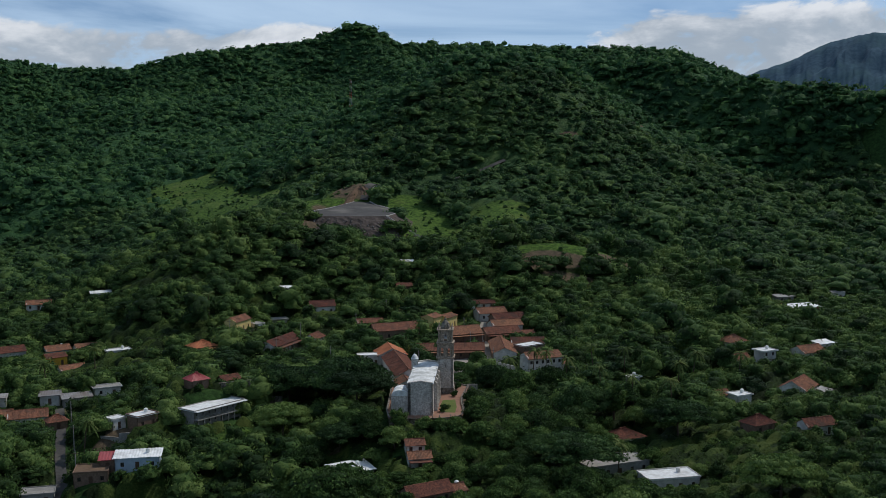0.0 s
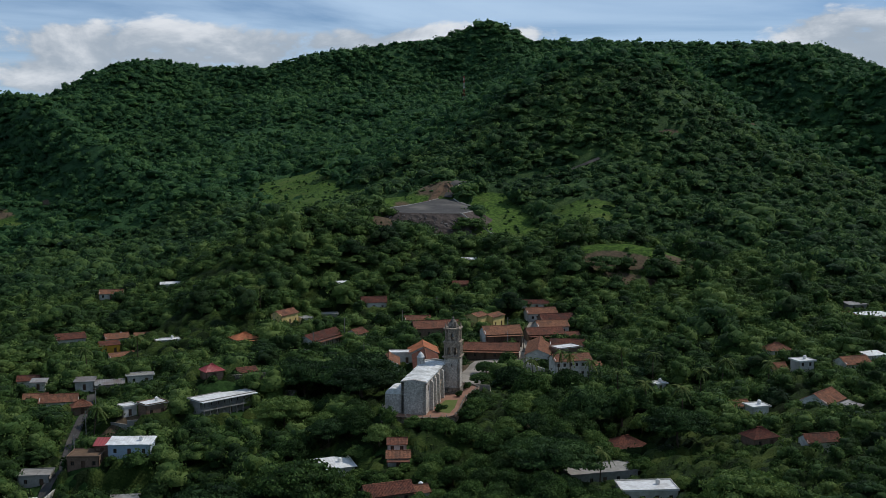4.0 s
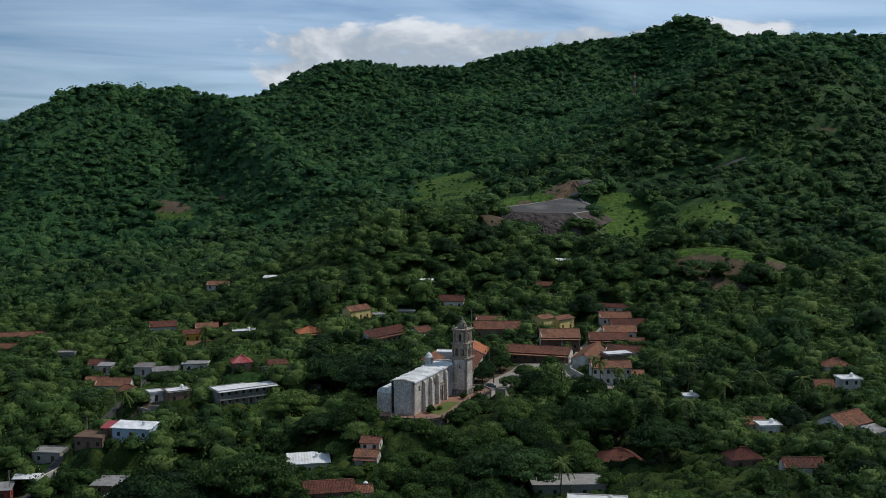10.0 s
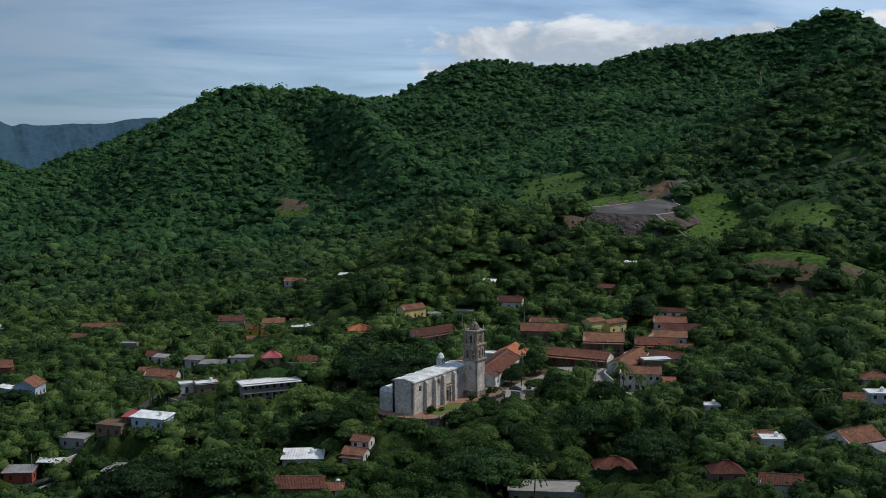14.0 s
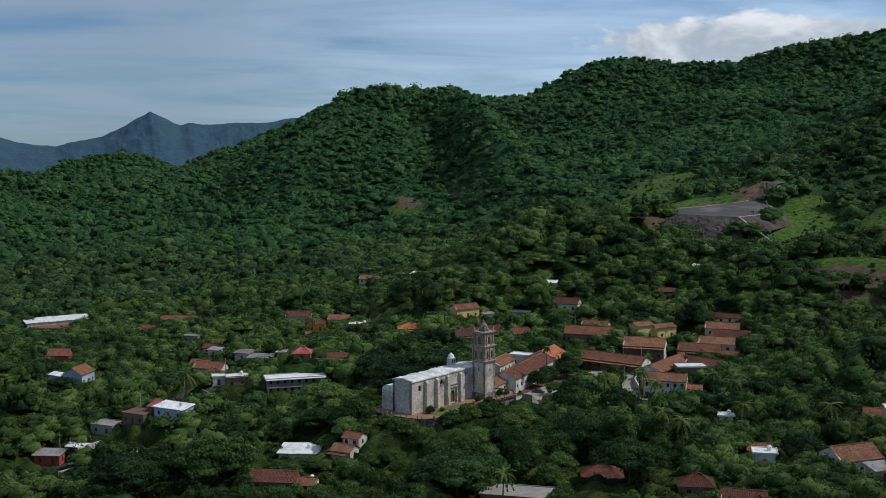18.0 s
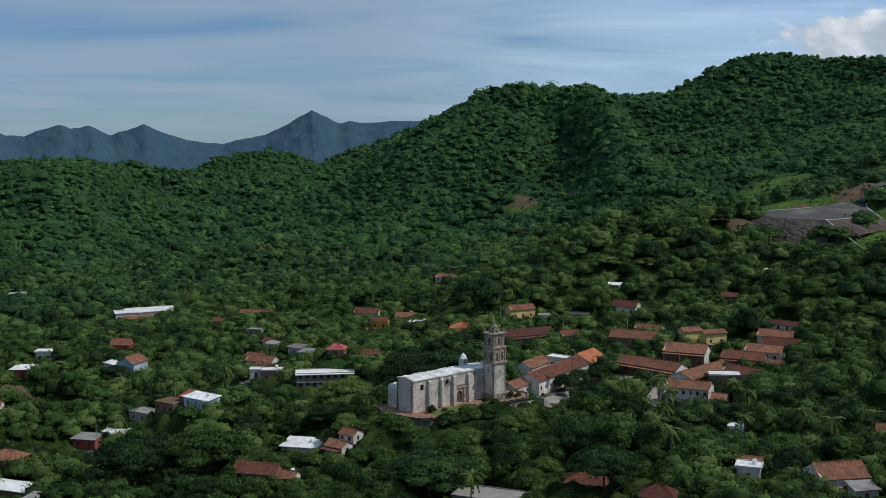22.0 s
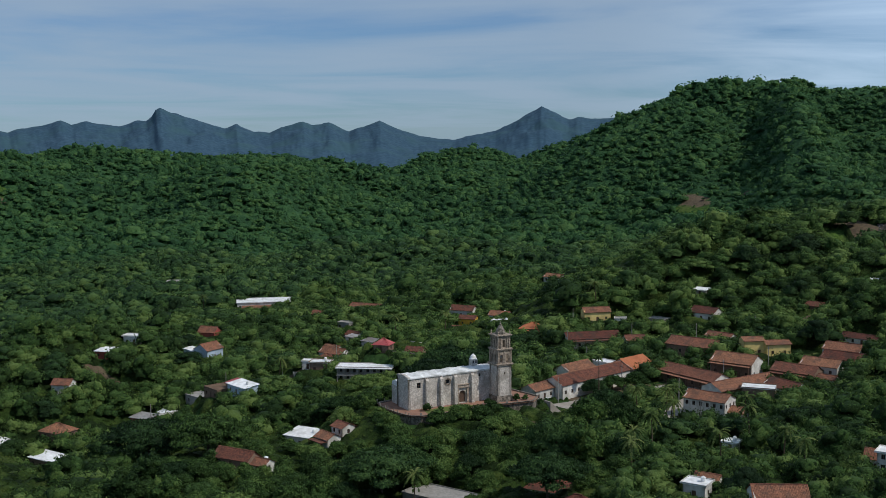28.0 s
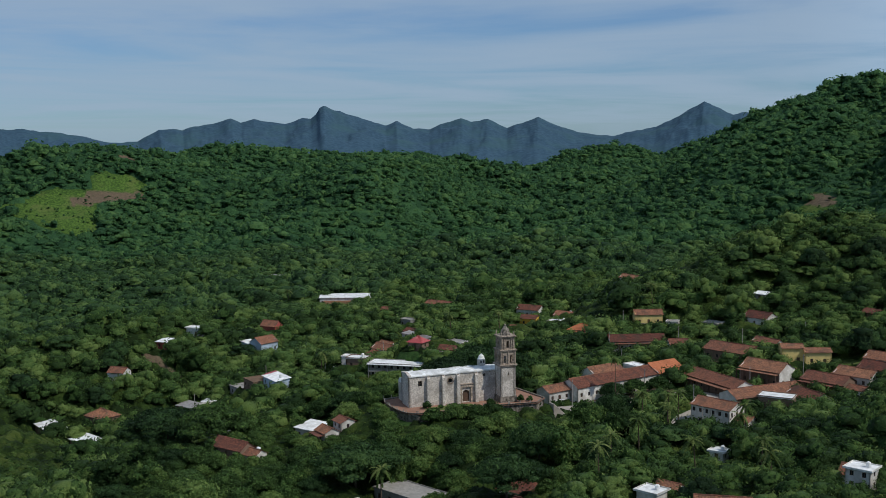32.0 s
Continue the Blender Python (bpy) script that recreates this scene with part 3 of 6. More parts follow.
# ---- plan of the ground ----
# hills: centre x, y, half-widths along and across, turn in radians, height
HILLS = [
    (-230, 1469, 256, 357, -0.92, 123.9),
    (-610, 1224, 174, 116, -0.36, 92.9),
    (-873, 1019, 69, 189, -1.24, 105.2),
    (-668, 707, 92, 109, 0.47, 105.2),
    (-94, 852, 289, 390, 0.70, 78.9),
    (58, 663, 91, 144, 0.02, 96.9),
    (-108, 258, 41, 124, -0.37, 30.8),
    (-842, 283, 142, 58, -0.68, 58.4),
    (-1086, 967, 75, 103, -0.79, -134.1),
    (-352, 1338, 462, 47, 0.26, 67.7),
    (259, 1534, 240, 354, -0.34, 117.7),
    (338, 610, 37, 618, 0.53, 86.7),
    (-1060, 360, 85, 477, -0.23, 54.4),
    (-978, 20, 94, 242, 0.45, 60.7),
    (-3, 231, 59, 34, -0.23, 16.6),
    (-518, 761, 214, 25, -0.81, 78.0),
    (-509, 1225, 72, 208, -0.19, -35.3),
    (-944, 38, 55, 408, -0.30, 29.9),
    (-1166, 879, 343, 105, 0.10, 84.1),
    (484, 1390, 336, 122, -1.00, 83.6),
    (119, 9, 21, 98, -0.19, 5.8),
    (-86, -64, 40, 27, -0.53, -11.7),
    (-160, 144, 25, 53, -0.05, -18.5),
    (-173, -63, 27, 49, 0.49, 13.8),
    # knolls and dips along the crests, sized so the skyline fits the camera's view
    (-611, 1255, 75, 75, 0.0, -5.6), (-497, 1290, 75, 75, 0.0, 8.0), (-373, 1316, 75, 75, 0.0, 2.2), (-224, 1360, 75, 75, 0.0, 1.6), (20, 1435, 75, 75, 0.0, 5.3),
    (37, 681, 75, 75, 0.0, -3.0), (333, 1520, 75, 75, 0.0, 2.2), (-926, 940, 75, 75, 0.0, 7.3), (-840, 1020, 75, 75, 0.0, -11.3), (-563, 809, 75, 75, 0.0, -9.0),
    (-742, 1218, 75, 75, 0.0, -6.9), (-705, 681, 75, 75, 0.0, -4.5), (-1065, 210, 75, 75, 0.0, 4.5), (-1056, 327, 75, 75, 0.0, -3.2), (-871, 304, 75, 75, 0.0, -5.5),
    # the cut terrace east of the fill, the knoll behind the lookout, the grassy spur beside it
    (66, 238, 28, 13, 0.1, 13.0), (-50, 398, 15, 10, 0.3, 9.0), (8, 452, 44, 22, 0.4, -10.0), (-92, 284, 14, 16, 0.0, -7.0), (40, 320, 15, 20, 0.0, 6.5), (-462, 570, 26, 9, -0.35, 5.0), (-112, 415, 16, 46, 0.5, 7.0), (42, 362, 15, 30, -0.2, 7.0),
]
# flattened places: x, y, inner radius, outer radius, level
PADS = [
    (-76.0, 37.0, 8.0, 18.0, 1.0), (-2.0, 8.0, 15.0, 40.0, -2.8), (-1.0, 24.0, 15.0, 38.0, -2.8), (-6.0, 68.0, 14.0, 34.0, -6.3),
    (-50.0, 334.0, 26.0, 46.0, 33.0), (-52.0, 276.0, 12.0, 34.0, 18.5),
]


def fbm(x, y, scale, octaves=4, seed=0.0):
    """Smooth value noise on arrays, about -1 to 1."""
    total, amp, norm = 0.0, 1.0, 0.0
    for o in range(octaves):
        u, v = x / scale * 2 ** o + seed + 17.3 * o, y / scale * 2 ** o - seed + 5.1 * o
        i, j = np.floor(u), np.floor(v)
        fu, fv = u - i, v - j
        fu, fv = fu * fu * (3 - 2 * fu), fv * fv * (3 - 2 * fv)

        def lattice(a, b):
            s = np.sin(a * 127.1 + b * 311.7) * 43758.5453
            return (s - np.floor(s)) * 2 - 1

        low = lattice(i, j) * (1 - fu) + lattice(i + 1, j) * fu
        high = lattice(i, j + 1) * (1 - fu) + lattice(i + 1, j + 1) * fu
        total, norm, amp = total + amp * (low * (1 - fv) + high * fv), norm + amp, amp * 0.5
    return total / norm


def smooth01(a):
    a = np.clip(a, 0, 1)
    return a * a * (3 - 2 * a)


LEVELS = [(a[0], a[1], 0.5 * math.hypot(a[4], a[5]), a[2] - a[6] - a[7] - 0.1) for a, k in PLOTS]


def ground_z(x, y):
    x, y = np.asarray(x, float), np.asarray(y, float)
    z = -13.45 + 20.39 * np.clip(x, -1500, 900) / 1000 + 2.15 * np.clip(y, -800, 1800) / 1000
    for hx, hy, sx, sy, a, top in HILLS:
        c, s = math.cos(a), math.sin(a)
        u, v = ((x - hx) * c + (y - hy) * s) / sx, (-(x - hx) * s + (y - hy) * c) / sy
        z = z + top * np.exp(-0.5 * (u * u + v * v))
    wild = smooth01((np.hypot(x + 30, y - 60) - 260) / 260)
    z = z + wild * (13.0 * fbm(x, y, 120, 4, 3.0) - 16.0 * np.abs(fbm(x, y, 230, 3, 9.0)) + 3.5)
    # the ground is levelled to the floors of the houses
    pull, weight = np.zeros(np.shape(x)), np.zeros(np.shape(x))
    keep = np.ones(np.shape(x))
    for px, py, half, level in LEVELS:
        k = 1 - smooth01((np.hypot(x - px, y - py) - half * 0.8) / 11.0)
        pull, weight, keep = pull + k * k * level, weight + k * k, np.minimum(keep, 1 - k)
    z = np.where(weight > 1e-6, z * keep + (1 - keep) * pull / np.maximum(weight, 1e-6), z)
    for px, py, r0, r1, level in PADS:
        k = 1 - smooth01((np.hypot(x - px, y - py) - r0) / (r1 - r0))
        z = z * (1 - k) + level * k
    return z


TOWN_X, TOWN_Y = np.arange(-360.0, 340.0, 2.5), np.arange(-240.0, 340.0, 2.5)
TOWN_Z = ground_z(*np.meshgrid(TOWN_X, TOWN_Y))


def gz(x, y):
    """Ground height at one place: looked up in the village, worked out elsewhere."""
    u, v = (x - TOWN_X[0]) / 2.5, (y - TOWN_Y[0]) / 2.5
    i, j = int(u), int(v)
    if 0 <= u and 0 <= v and i < len(TOWN_X) - 1 and j < len(TOWN_Y) - 1:
        u, v = u - i, v - j
        a, b = TOWN_Z[j, i] * (1 - u) + TOWN_Z[j, i + 1] * u, TOWN_Z[j + 1, i] * (1 - u) + TOWN_Z[j + 1, i + 1] * u
        return float(a * (1 - v) + b * v)
    return float(ground_z(x, y))


# open places in the woods: x, y, half-width, half-depth, turn in degrees, kind (1 grass, 2 bare earth)
CLEARINGS = [
    (-138, 458, 48, 38, 35, 1), (-112, 484, 34, 22, 40, 1), (-118, 405, 18, 52, -25, 1), (-150, 402, 36, 34, 10, 1), (-196, 545, 38, 34, 15, 1), (-172, 500, 38, 28, 20, 1), (40, 352, 22, 34, 0, 1), (-206, 596, 34, 34, 20, 1), (-182, 660, 26, 14, 0, 2),
    (58, 222, 27, 7, 8, 2), (88, 233, 18, 5, 0, 2), (66, 210, 16, 5, -6, 2), (66, 234, 36, 13, 5, 1), (92, 246, 20, 8, 0, 1), (165, 600, 22, 5, 20, 2), (100, 498, 16, 4, 20, 2), (48, 456, 12, 4, 25, 2),
    (-460, 566, 30, 10, -20, 2), (-440, 544, 30, 14, -20, 1), (-430, 592, 12, 6, -20, 2), (-345, 508, 34, 9, -30, 1), (-392, 355, 22, 14, 0, 1), (-410, 375, 26, 12, 0, 1), (-835, -44, 40, 44, 10, 1),
    (-858, 6, 12, 36, 20, 2), (-880, 18, 22, 30, 20, 1), (-942, 36, 8, 8, 0, 2), (-800, -30, 26, 18, 0, 1), (-969, 644, 28, 8, 0, 1), (-995, 495, 16, 6, 0, 1), (-671, 106, 22, 9, 0, 1),
    (-50, 338, 22, 30, 20, 2), (-54, 342, 36, 44, 20, 1), (-8, 350, 19, 48, 18, 1), (-52, 296, 34, 9, -10, 2), (-50, 278, 34, 9, -8, 1), (-52, 392, 13, 10, 20, 2), (-66, 402, 22, 14, 30, 1), (-96, 345, 14, 24, 20, 1), (-16, 312, 12, 16, 0, 1),
    (6, 154, 14, 6, 40, 1), (-8, 75, 14, 18, 0, 2), (-60, 12, 9, 4, 52, 1), (-146, -54, 16, 2.5, 38, 2), (-96, 6, 9, 4, 50, 2),
]


def open_ground(x, y, kind=None):
    """0 in the woods to 1 in the middle of an open place."""
    best = np.zeros(np.shape(x))
    warp = 0.55 * fbm(np.asarray(x, float), np.asarray(y, float), 20, 3, 21.0)
    for cx, cy, rx, ry, turn, what in CLEARINGS:
        if kind and what != kind:
            continue
        c, s = math.cos(radians(turn)), math.sin(radians(turn))
        u, v = ((x - cx) * c + (y - cy) * s) / rx, (-(x - cx) * s + (y - cy) * c) / ry
        best = np.maximum(best, smooth01((1.25 - np.hypot(u, v) + warp) / 0.4))
    return best


def mesh_of(name, verts, tris=None, quads=None, smooth=False):
    """A mesh from arrays."""
    me = bpy.data.meshes.new(name)
    verts = np.asarray(verts, np.float32)
    loops, starts, at = [], [], 0
    for f, k in ((tris, 3), (quads, 4)):
        if f is not None and len(f):
            f = np.asarray(f, np.int32)
            loops.append(f.ravel())
            starts.append(at + np.arange(len(f), dtype=np.int32) * k)
            at += f.size
    loops, starts = np.concatenate(loops), np.concatenate(starts)
    me.vertices.add(len(verts))
    me.vertices.foreach_set("co", verts.ravel())
    me.loops.add(len(loops))
    me.loops.foreach_set("vertex_index", loops)
    me.polygons.add(len(starts))
    me.polygons.foreach_set("loop_start", starts)
    if smooth:
        me.polygons.foreach_set("use_smooth", np.ones(len(starts), bool))
    me.update(calc_edges=True)
    return me


def add_mat(me, m):
    me.materials.append(m)
    return me


def spread(lo, mid_lo, mid_hi, hi, step, grow=1.16):
    """Grid lines: even in the middle, wider and wider outwards."""
    mid = list(np.arange(mid_lo, mid_hi + step, step))
    out, s, a = [], step, mid[-1]
    while a < hi:
        s *= grow
        a += s
        out.append(min(a, hi))
    back, s, a = [], step, mid[0]
    while a > lo:
        s *= grow
        a -= s
        back.append(max(a, lo))
    return np.array(back[::-1] + mid + out)


def grid_mesh(name, xs, ys, zf, smooth=True):
    X, Y = np.meshgrid(xs, ys)
    Z = zf(X, Y)
    nx, ny = len(xs), len(ys)
    i = (np.arange(ny - 1)[:, None] * nx + np.arange(nx - 1)[None]).ravel()
    return mesh_of(name, np.stack([X, Y, Z], -1).reshape(-1, 3), None, np.stack([i, i + 1, i + nx + 1, i + nx], 1), smooth)


def ground_material():
    m = bpy.data.materials.new("ground_cover")
    m.use_nodes = True
    t = m.node_tree
    p = t.nodes["Principled BSDF"]
    geo = t.nodes.new("ShaderNodeNewGeometry")
    n1 = node(t, "ShaderNodeTexNoise", Scale=0.45, Detail=8.0, Roughness=0.7)
    n2 = node(t, "ShaderNodeTexNoise", Scale=0.05, Detail=4.0)
    for n in (n1, n2):
        link(t, geo.outputs["Position"], n.inputs["Vector"])
    kinds = {}
    for k in ("grass", "bare"):
        a = t.nodes.new("ShaderNodeAttribute")
        a.attribute_name = k
        kinds[k] = a.outputs["Fac"]
    shrub = blend(t, steps(t, n1.outputs["Fac"], 0.35, 0.68), (0.016, 0.038, 0.010), (0.040, 0.086, 0.022))
    grass = blend(t, steps(t, n1.outputs["Fac"], 0.36, 0.64), (0.026, 0.060, 0.013), (0.092, 0.160, 0.030))
    grass = blend(t, calc(t, "MULTIPLY", steps(t, n2.outputs["Fac"], 0.5, 0.75), 0.6), grass, (0.12, 0.14, 0.045))
    bare = blend(t, steps(t, n1.outputs["Fac"], 0.3, 0.7), (0.080, 0.062, 0.044), (0.155, 0.116, 0.074))
    col = blend(t, kinds["grass"], shrub, grass)
    rough_edge = steps(t, calc(t, "ADD", kinds["bare"], calc(t, "MULTIPLY_ADD", n1.outputs["Fac"], 0.8, -0.4)), 0.3, 0.7)
    col = blend(t, rough_edge, col, bare)
    link(t, col, p.inputs["Base Color"])
    p.inputs["Roughness"].default_value = 1.0
    p.inputs["Specular IOR Level"].default_value = 0.1
    b = node(t, "ShaderNodeBump", Strength=0.9, Distance=0.7)
    link(t, n1.outputs["Fac"], b.inputs["Height"])
    link(t, b.outputs[0], p.inputs["Normal"])
    return m


gx = np.concatenate([spread(-4700, -1150, -342, -342, 11.0), np.arange(-334, 324, 3.5), spread(330, 330, 430, 4700, 8.0)])
gy = np.concatenate([spread(-4700, -260, -212, -212, 8.0), np.arange(-204, 324, 3.5), spread(330, 330, 1560, 4900, 11.0)])
ground_me = grid_mesh("ground", gx, gy, ground_z)
GXX, GYY = np.meshgrid(gx, gy)
near_town = np.exp(-(((GXX + 20) / 150) ** 2 + ((GYY - 60) / 130) ** 2)) * (fbm(GXX, GYY, 30, 3, 4.0) > 0.12) * 0.75
for key, values in (("grass", open_ground(GXX, GYY, 1)), ("bare", np.maximum(open_ground(GXX, GYY, 2), near_town))):
    ground_me.attributes.new(key, "FLOAT", "POINT").data.foreach_set("value", values.ravel().astype(np.float32))
add_mat(ground_me, ground_material())
ground = tagged(new("ground", ground_me), "green valley floor and wooded hills with patches of bare earth", "ground", kind="structure")


# distant mountains: ridges some kilometres off
def far_range(label, dist, tops, seed, colour):
    """A mountain range as a strip of folded slope. tops: (bearing in degrees left of +y, height) along its crest."""
    n, m = int(18 * (tops[-1][0] - tops[0][0]))   , 26
    a = np.radians(np.linspace(tops[0][0], tops[-1][0], n))
    across = a * dist
    crest = np.interp(np.degrees(a), [q[0] for q in tops], [q[1] for q in tops]) + 3.5 * fbm(across, across * 0, 45, 3, seed)
    vs = []
    for k in range(m):
        s = k / (m - 1)  # 0 at the foot in front, 0.8 at the crest, 1 behind
        up = (s / 0.8) ** 1.1 if s <= 0.8 else 1 - (s - 0.8) * 2.5
        d = dist - 960 + 1200 * s
        lean = 420 * s + 60 * math.sin(s * 5 + seed)
        spurs = 1 - 2 * np.abs(fbm(across + lean, a * 0 + d * 0.9, 240, 5, seed))
        gullies = 1 - 2 * np.abs(fbm(across - lean, a * 0 + d * 0.9, 80, 4, seed + 5))
        hold = math.sin(math.pi * min(s / 0.8, 1.0)) ** 0.7
        z = -60 + (crest + 60) * up * (1 + hold * (0.20 * (spurs - 0.35) + 0.12 * (gullies - 0.4))) + 3 * fbm(across, a * 0 + d, 30, 3, seed + 3)
        vs.append(np.stack([-np.sin(a) * d, np.cos(a) * d, z], 1))
    i = (np.arange(m - 1)[:, None] * n + np.arange(n - 1)[None]).ravel()
    me = mesh_of("mountain_range", np.concatenate(vs), None, np.stack([i, i + 1, i + n + 1, i + n], 1), True)
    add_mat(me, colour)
    return tagged(new("backdrop", me), label, "mountains", kind="structure")


# the haze of distance is painted in as a blue base colour
HAZY = surface("haze_tinted_forest", (0.050, 0.098, 0.140), (0.029, 0.066, 0.104), 0.07, 1.0, 0.0, 0.12, (0.044, 0.096, 0.112), crisp=0.16)

far_range("distant mountain range with pointed summits, tinted blue for haze", 4000, [(37.0, 60), (40.5, 118), (42.8, 133), (44.3, 146), (45.8, 137), (46.8, 126), (48.8, 122), (49.9, 116), (51.0, 124), (51.4, 117), (52.9, 168), (54.5, 106), (55.4, 76), (56.2, 66), (57.8, 41), (59.7, 59), (60.9, 87), (61.8, 116), (62.8, 93), (63.5, 76), (64.6, 111), (65.5, 100), (66.0, 116), (67.2, 95), (67.8, 74), (68.7, 78), (69.6, 104), (70.2, 90), (71.3, 113), (72.3, 137), (73.0, 150), (73.6, 168), (73.8, 162), (74.0, 139), (74.3, 123), (74.8, 119), (75.7, 102), (76.5, 109), (77.4, 117), (78.1, 107), (78.6, 126), (79.6, 104), (80.3, 98), (80.8, 92), (81.2, 80), (81.5, 85), (82.4, 84), (83.5, 41), (85.1, 40), (85.9, 56), (87.3, 76), (88.4, 83), (89.2, 91), (90.0, 90), (94.0, 95), (99.0, 60), (106.0, 20)], 1.0, HAZY)
far_range("distant mountain behind the ridge, tinted blue-green for haze", 3600, [(-26.0, 412), (-25.1, 408), (-24.2, 405), (-23.3, 403), (-22.5, 401), (-21.6, 392), (-20.7, 379), (-19.8, 356), (-18.9, 330), (-18.0, 308), (-17.2, 293), (-16.3, 271), (-15.4, 242), (-14.5, 213)], 7.0, HAZY)

# ---- helpers for things and parts ----
def part(name, bm, material, parent, label="", smooth=False):
    """Links a bmesh as one mesh object under a thing or a part."""
    me = bpy.data.meshes.new(name)
    if smooth:
        for f in bm.faces:
            f.smooth = True
    bm.to_mesh(me)
    bm.free()
    me.materials.append(material)
    ob = new(name, me)
    ob.parent = parent
    if label:
        tagged(ob, label)
    return ob


def thing(name, m, label, category, group=""):
    ob = new(name)
    ob.empty_display_size = 0.5
    ob.matrix_world = m
    return tagged(ob, label, category, group)


def box(bm, x0, x1, y0, y1, z0, z1, m=None):
    vs = [bm.verts.new((x, y, z)) for z in (z0, z1) for x, y in ((x0, y0), (x1, y0), (x1, y1), (x0, y1))]
    for f in ((3, 2, 1, 0), (4, 5, 6, 7), (0, 1, 5, 4), (1, 2, 6, 5), (2, 3, 7, 6), (3, 0, 4, 7)):
        bm.faces.new([vs[i] for i in f])
    if m is not None:
        bmesh.ops.transform(bm, matrix=m, verts=vs)
    return vs


def tube(bm, x, y, z0, z1, r0, r1=None, n=8):
    r1 = r0 if r1 is None else r1
    rings = []
    for z, r in ((z0, r0), (z1, r1)):
        rings.append([bm.verts.new((x + r * math.cos(6.2832 * k / n), y + r * math.sin(6.2832 * k / n), z)) for k in range(n)])
    for k in range(n):
        bm.faces.new((rings[0][k], rings[0][(k + 1) % n], rings[1][(k + 1) % n], rings[1][k]))
    bm.faces.new(rings[1])
    bm.faces.new(rings[0][::-1])


def lathe(bm, x, y, profile, n=16):
    """A turned solid from (radius, height) pairs."""
    rings = [[bm.verts.new((x + r * math.cos(6.2832 * k / n), y + r * math.sin(6.2832 * k / n), z)) for k in range(n)] for r, z in profile]
    for a, b in zip(rings, rings[1:]):
        for k in range(n):
            bm.faces.new((a[k], a[(k + 1) % n], b[(k + 1) % n], b[k]))
    bm.faces.new(rings[-1])
    bm.faces.new(rings[0][::-1])


def panel(bm, m, outer, holes, thick):
    """A wall with openings right through it: outlines in (along, up), set by m; it is thick inwards (+y)."""
    loops = [outer, *holes]
    tess = tessellate_polygon([[Vector((u, v, 0)) for u, v in lp] for lp in loops])
    flat = [p for lp in loops for p in lp]
    front = [bm.verts.new(m @ Vector((u, 0, v))) for u, v in flat]
    back = [bm.verts.new(m @ Vector((u, thick, v))) for u, v in flat]
    for a, b, c in tess:
        try:
            bm.faces.new((front[a], front[b], front[c]))
            bm.faces.new((back[c], back[b], back[a]))
        except ValueError:
            pass
    at = 0
    for lp in loops:
        n = len(lp)
        for k in range(n):
            i, j = at + k, at + (k + 1) % n
            bm.faces.new((front[i], front[j], back[j], back[i]))
        at += n


def rect(cx, z0, w, h):
    return [(cx - w / 2, z0), (cx + w / 2, z0), (cx + w / 2, z0 + h), (cx - w / 2, z0 + h)]


def arch(cx, z0, w, h, n=8):
    r = w / 2
    pts = [(cx - r, z0), (cx + r, z0)]
    for k in range(n + 1):
        a = math.pi * k / n
        pts.append((cx + r * math.cos(a), z0 + h - r + r * math.sin(a)))
    return pts


def sides(length, width):
    """Poses of the four outer wall faces of a rectangle round the origin: front (-y), right, back, left, with their lengths."""
    return [
        (pose(-length / 2, -width / 2, 0, 0, 0, 0), length), (pose(length / 2, -width / 2, 0, 0, 0, 90), width),
        (pose(length / 2, width / 2, 0, 0, 0, 180), length), (pose(-length / 2, width / 2, 0, 0, 0, -90), width),
    ]


# ---- the church ----
def build_church():
    church = thing("church", pose(0, 0, 0, 0, 0, -3.15), "old grey stone church with whitewashed vault roof and bell tower", "church")
    ln, wd, ht = 32.0, 7.3, 9.2
    bm = bmesh.new()
    mid = Matrix.Translation((-wd / 2, ln / 2, 0))
    long_holes = [rect(3.7, 6.0, 1.3, 1.7), arch(18.6, 0.0, 2.3, 3.7), [(13.5 + 0.75 * math.cos(k * 0.5236), 7.0 + 0.75 * math.sin(k * 0.5236)) for k in range(12)], rect(24.7, 7.4, 0.8, 0.9)]
    for k, (m, w) in enumerate(sides(wd, ln)):
        # the sides in order: end wall, long wall towards the terrace, facade, long wall behind
        holes = long_holes if k == 1 else ([rect(6, 6, 1.3, 1.7), rect(20, 6, 1.3, 1.7)] if k == 3 else [])
        top = ht + (0.35 if k in (0, 2) else 0)
        panel(bm, mid @ m, [(0, -2.5), (w, -2.5), (w, top), (w * 0.5, top + (0.5 if k in (0, 2) else 0)), (0, top)], holes, 0.9)
    part("nave_wall", bm, STONE, church)
    # vault: a low barrel with parapet edges, limewashed
    bm = bmesh.new()
    rows = []
    for y in np.linspace(-0.1, ln + 0.1, 33):
        row = []
        for k in range(13):
            x = -wd - 0.15 + (wd + 0.3) * k / 12
            lift = 0.0 if k in (0, 12) else 0.10 + 0.42 * math.sin(math.pi * (k / 12)) ** 1.3
            lift *= 0.75 + 0.25 * math.cos(y * 1.3)
            row.append(bm.verts.new((x, y, ht + 0.08 + lift + random.uniform(-0.05, 0.05))))
        rows.append(row)
    for a, b in zip(rows, rows[1:]):
        for k in range(12):
            bm.faces.new((a[k], a[k + 1], b[k + 1], b[k]))
    vault = part("vault_roof", bm, LIME, church, "whitewashed barrel vault streaked grey")
    for y0 in (6.2, 11.1, 15.9, 21.9):
        for sx in (0.0, -wd):
            bm = bmesh.new()
            o = 1.15 if sx == 0 else -1.15
            vs = box(bm, min(sx, sx + o), max(sx, sx + o), y0 - 0.5, y0 + 0.5, -2.5, ht - 0.2)
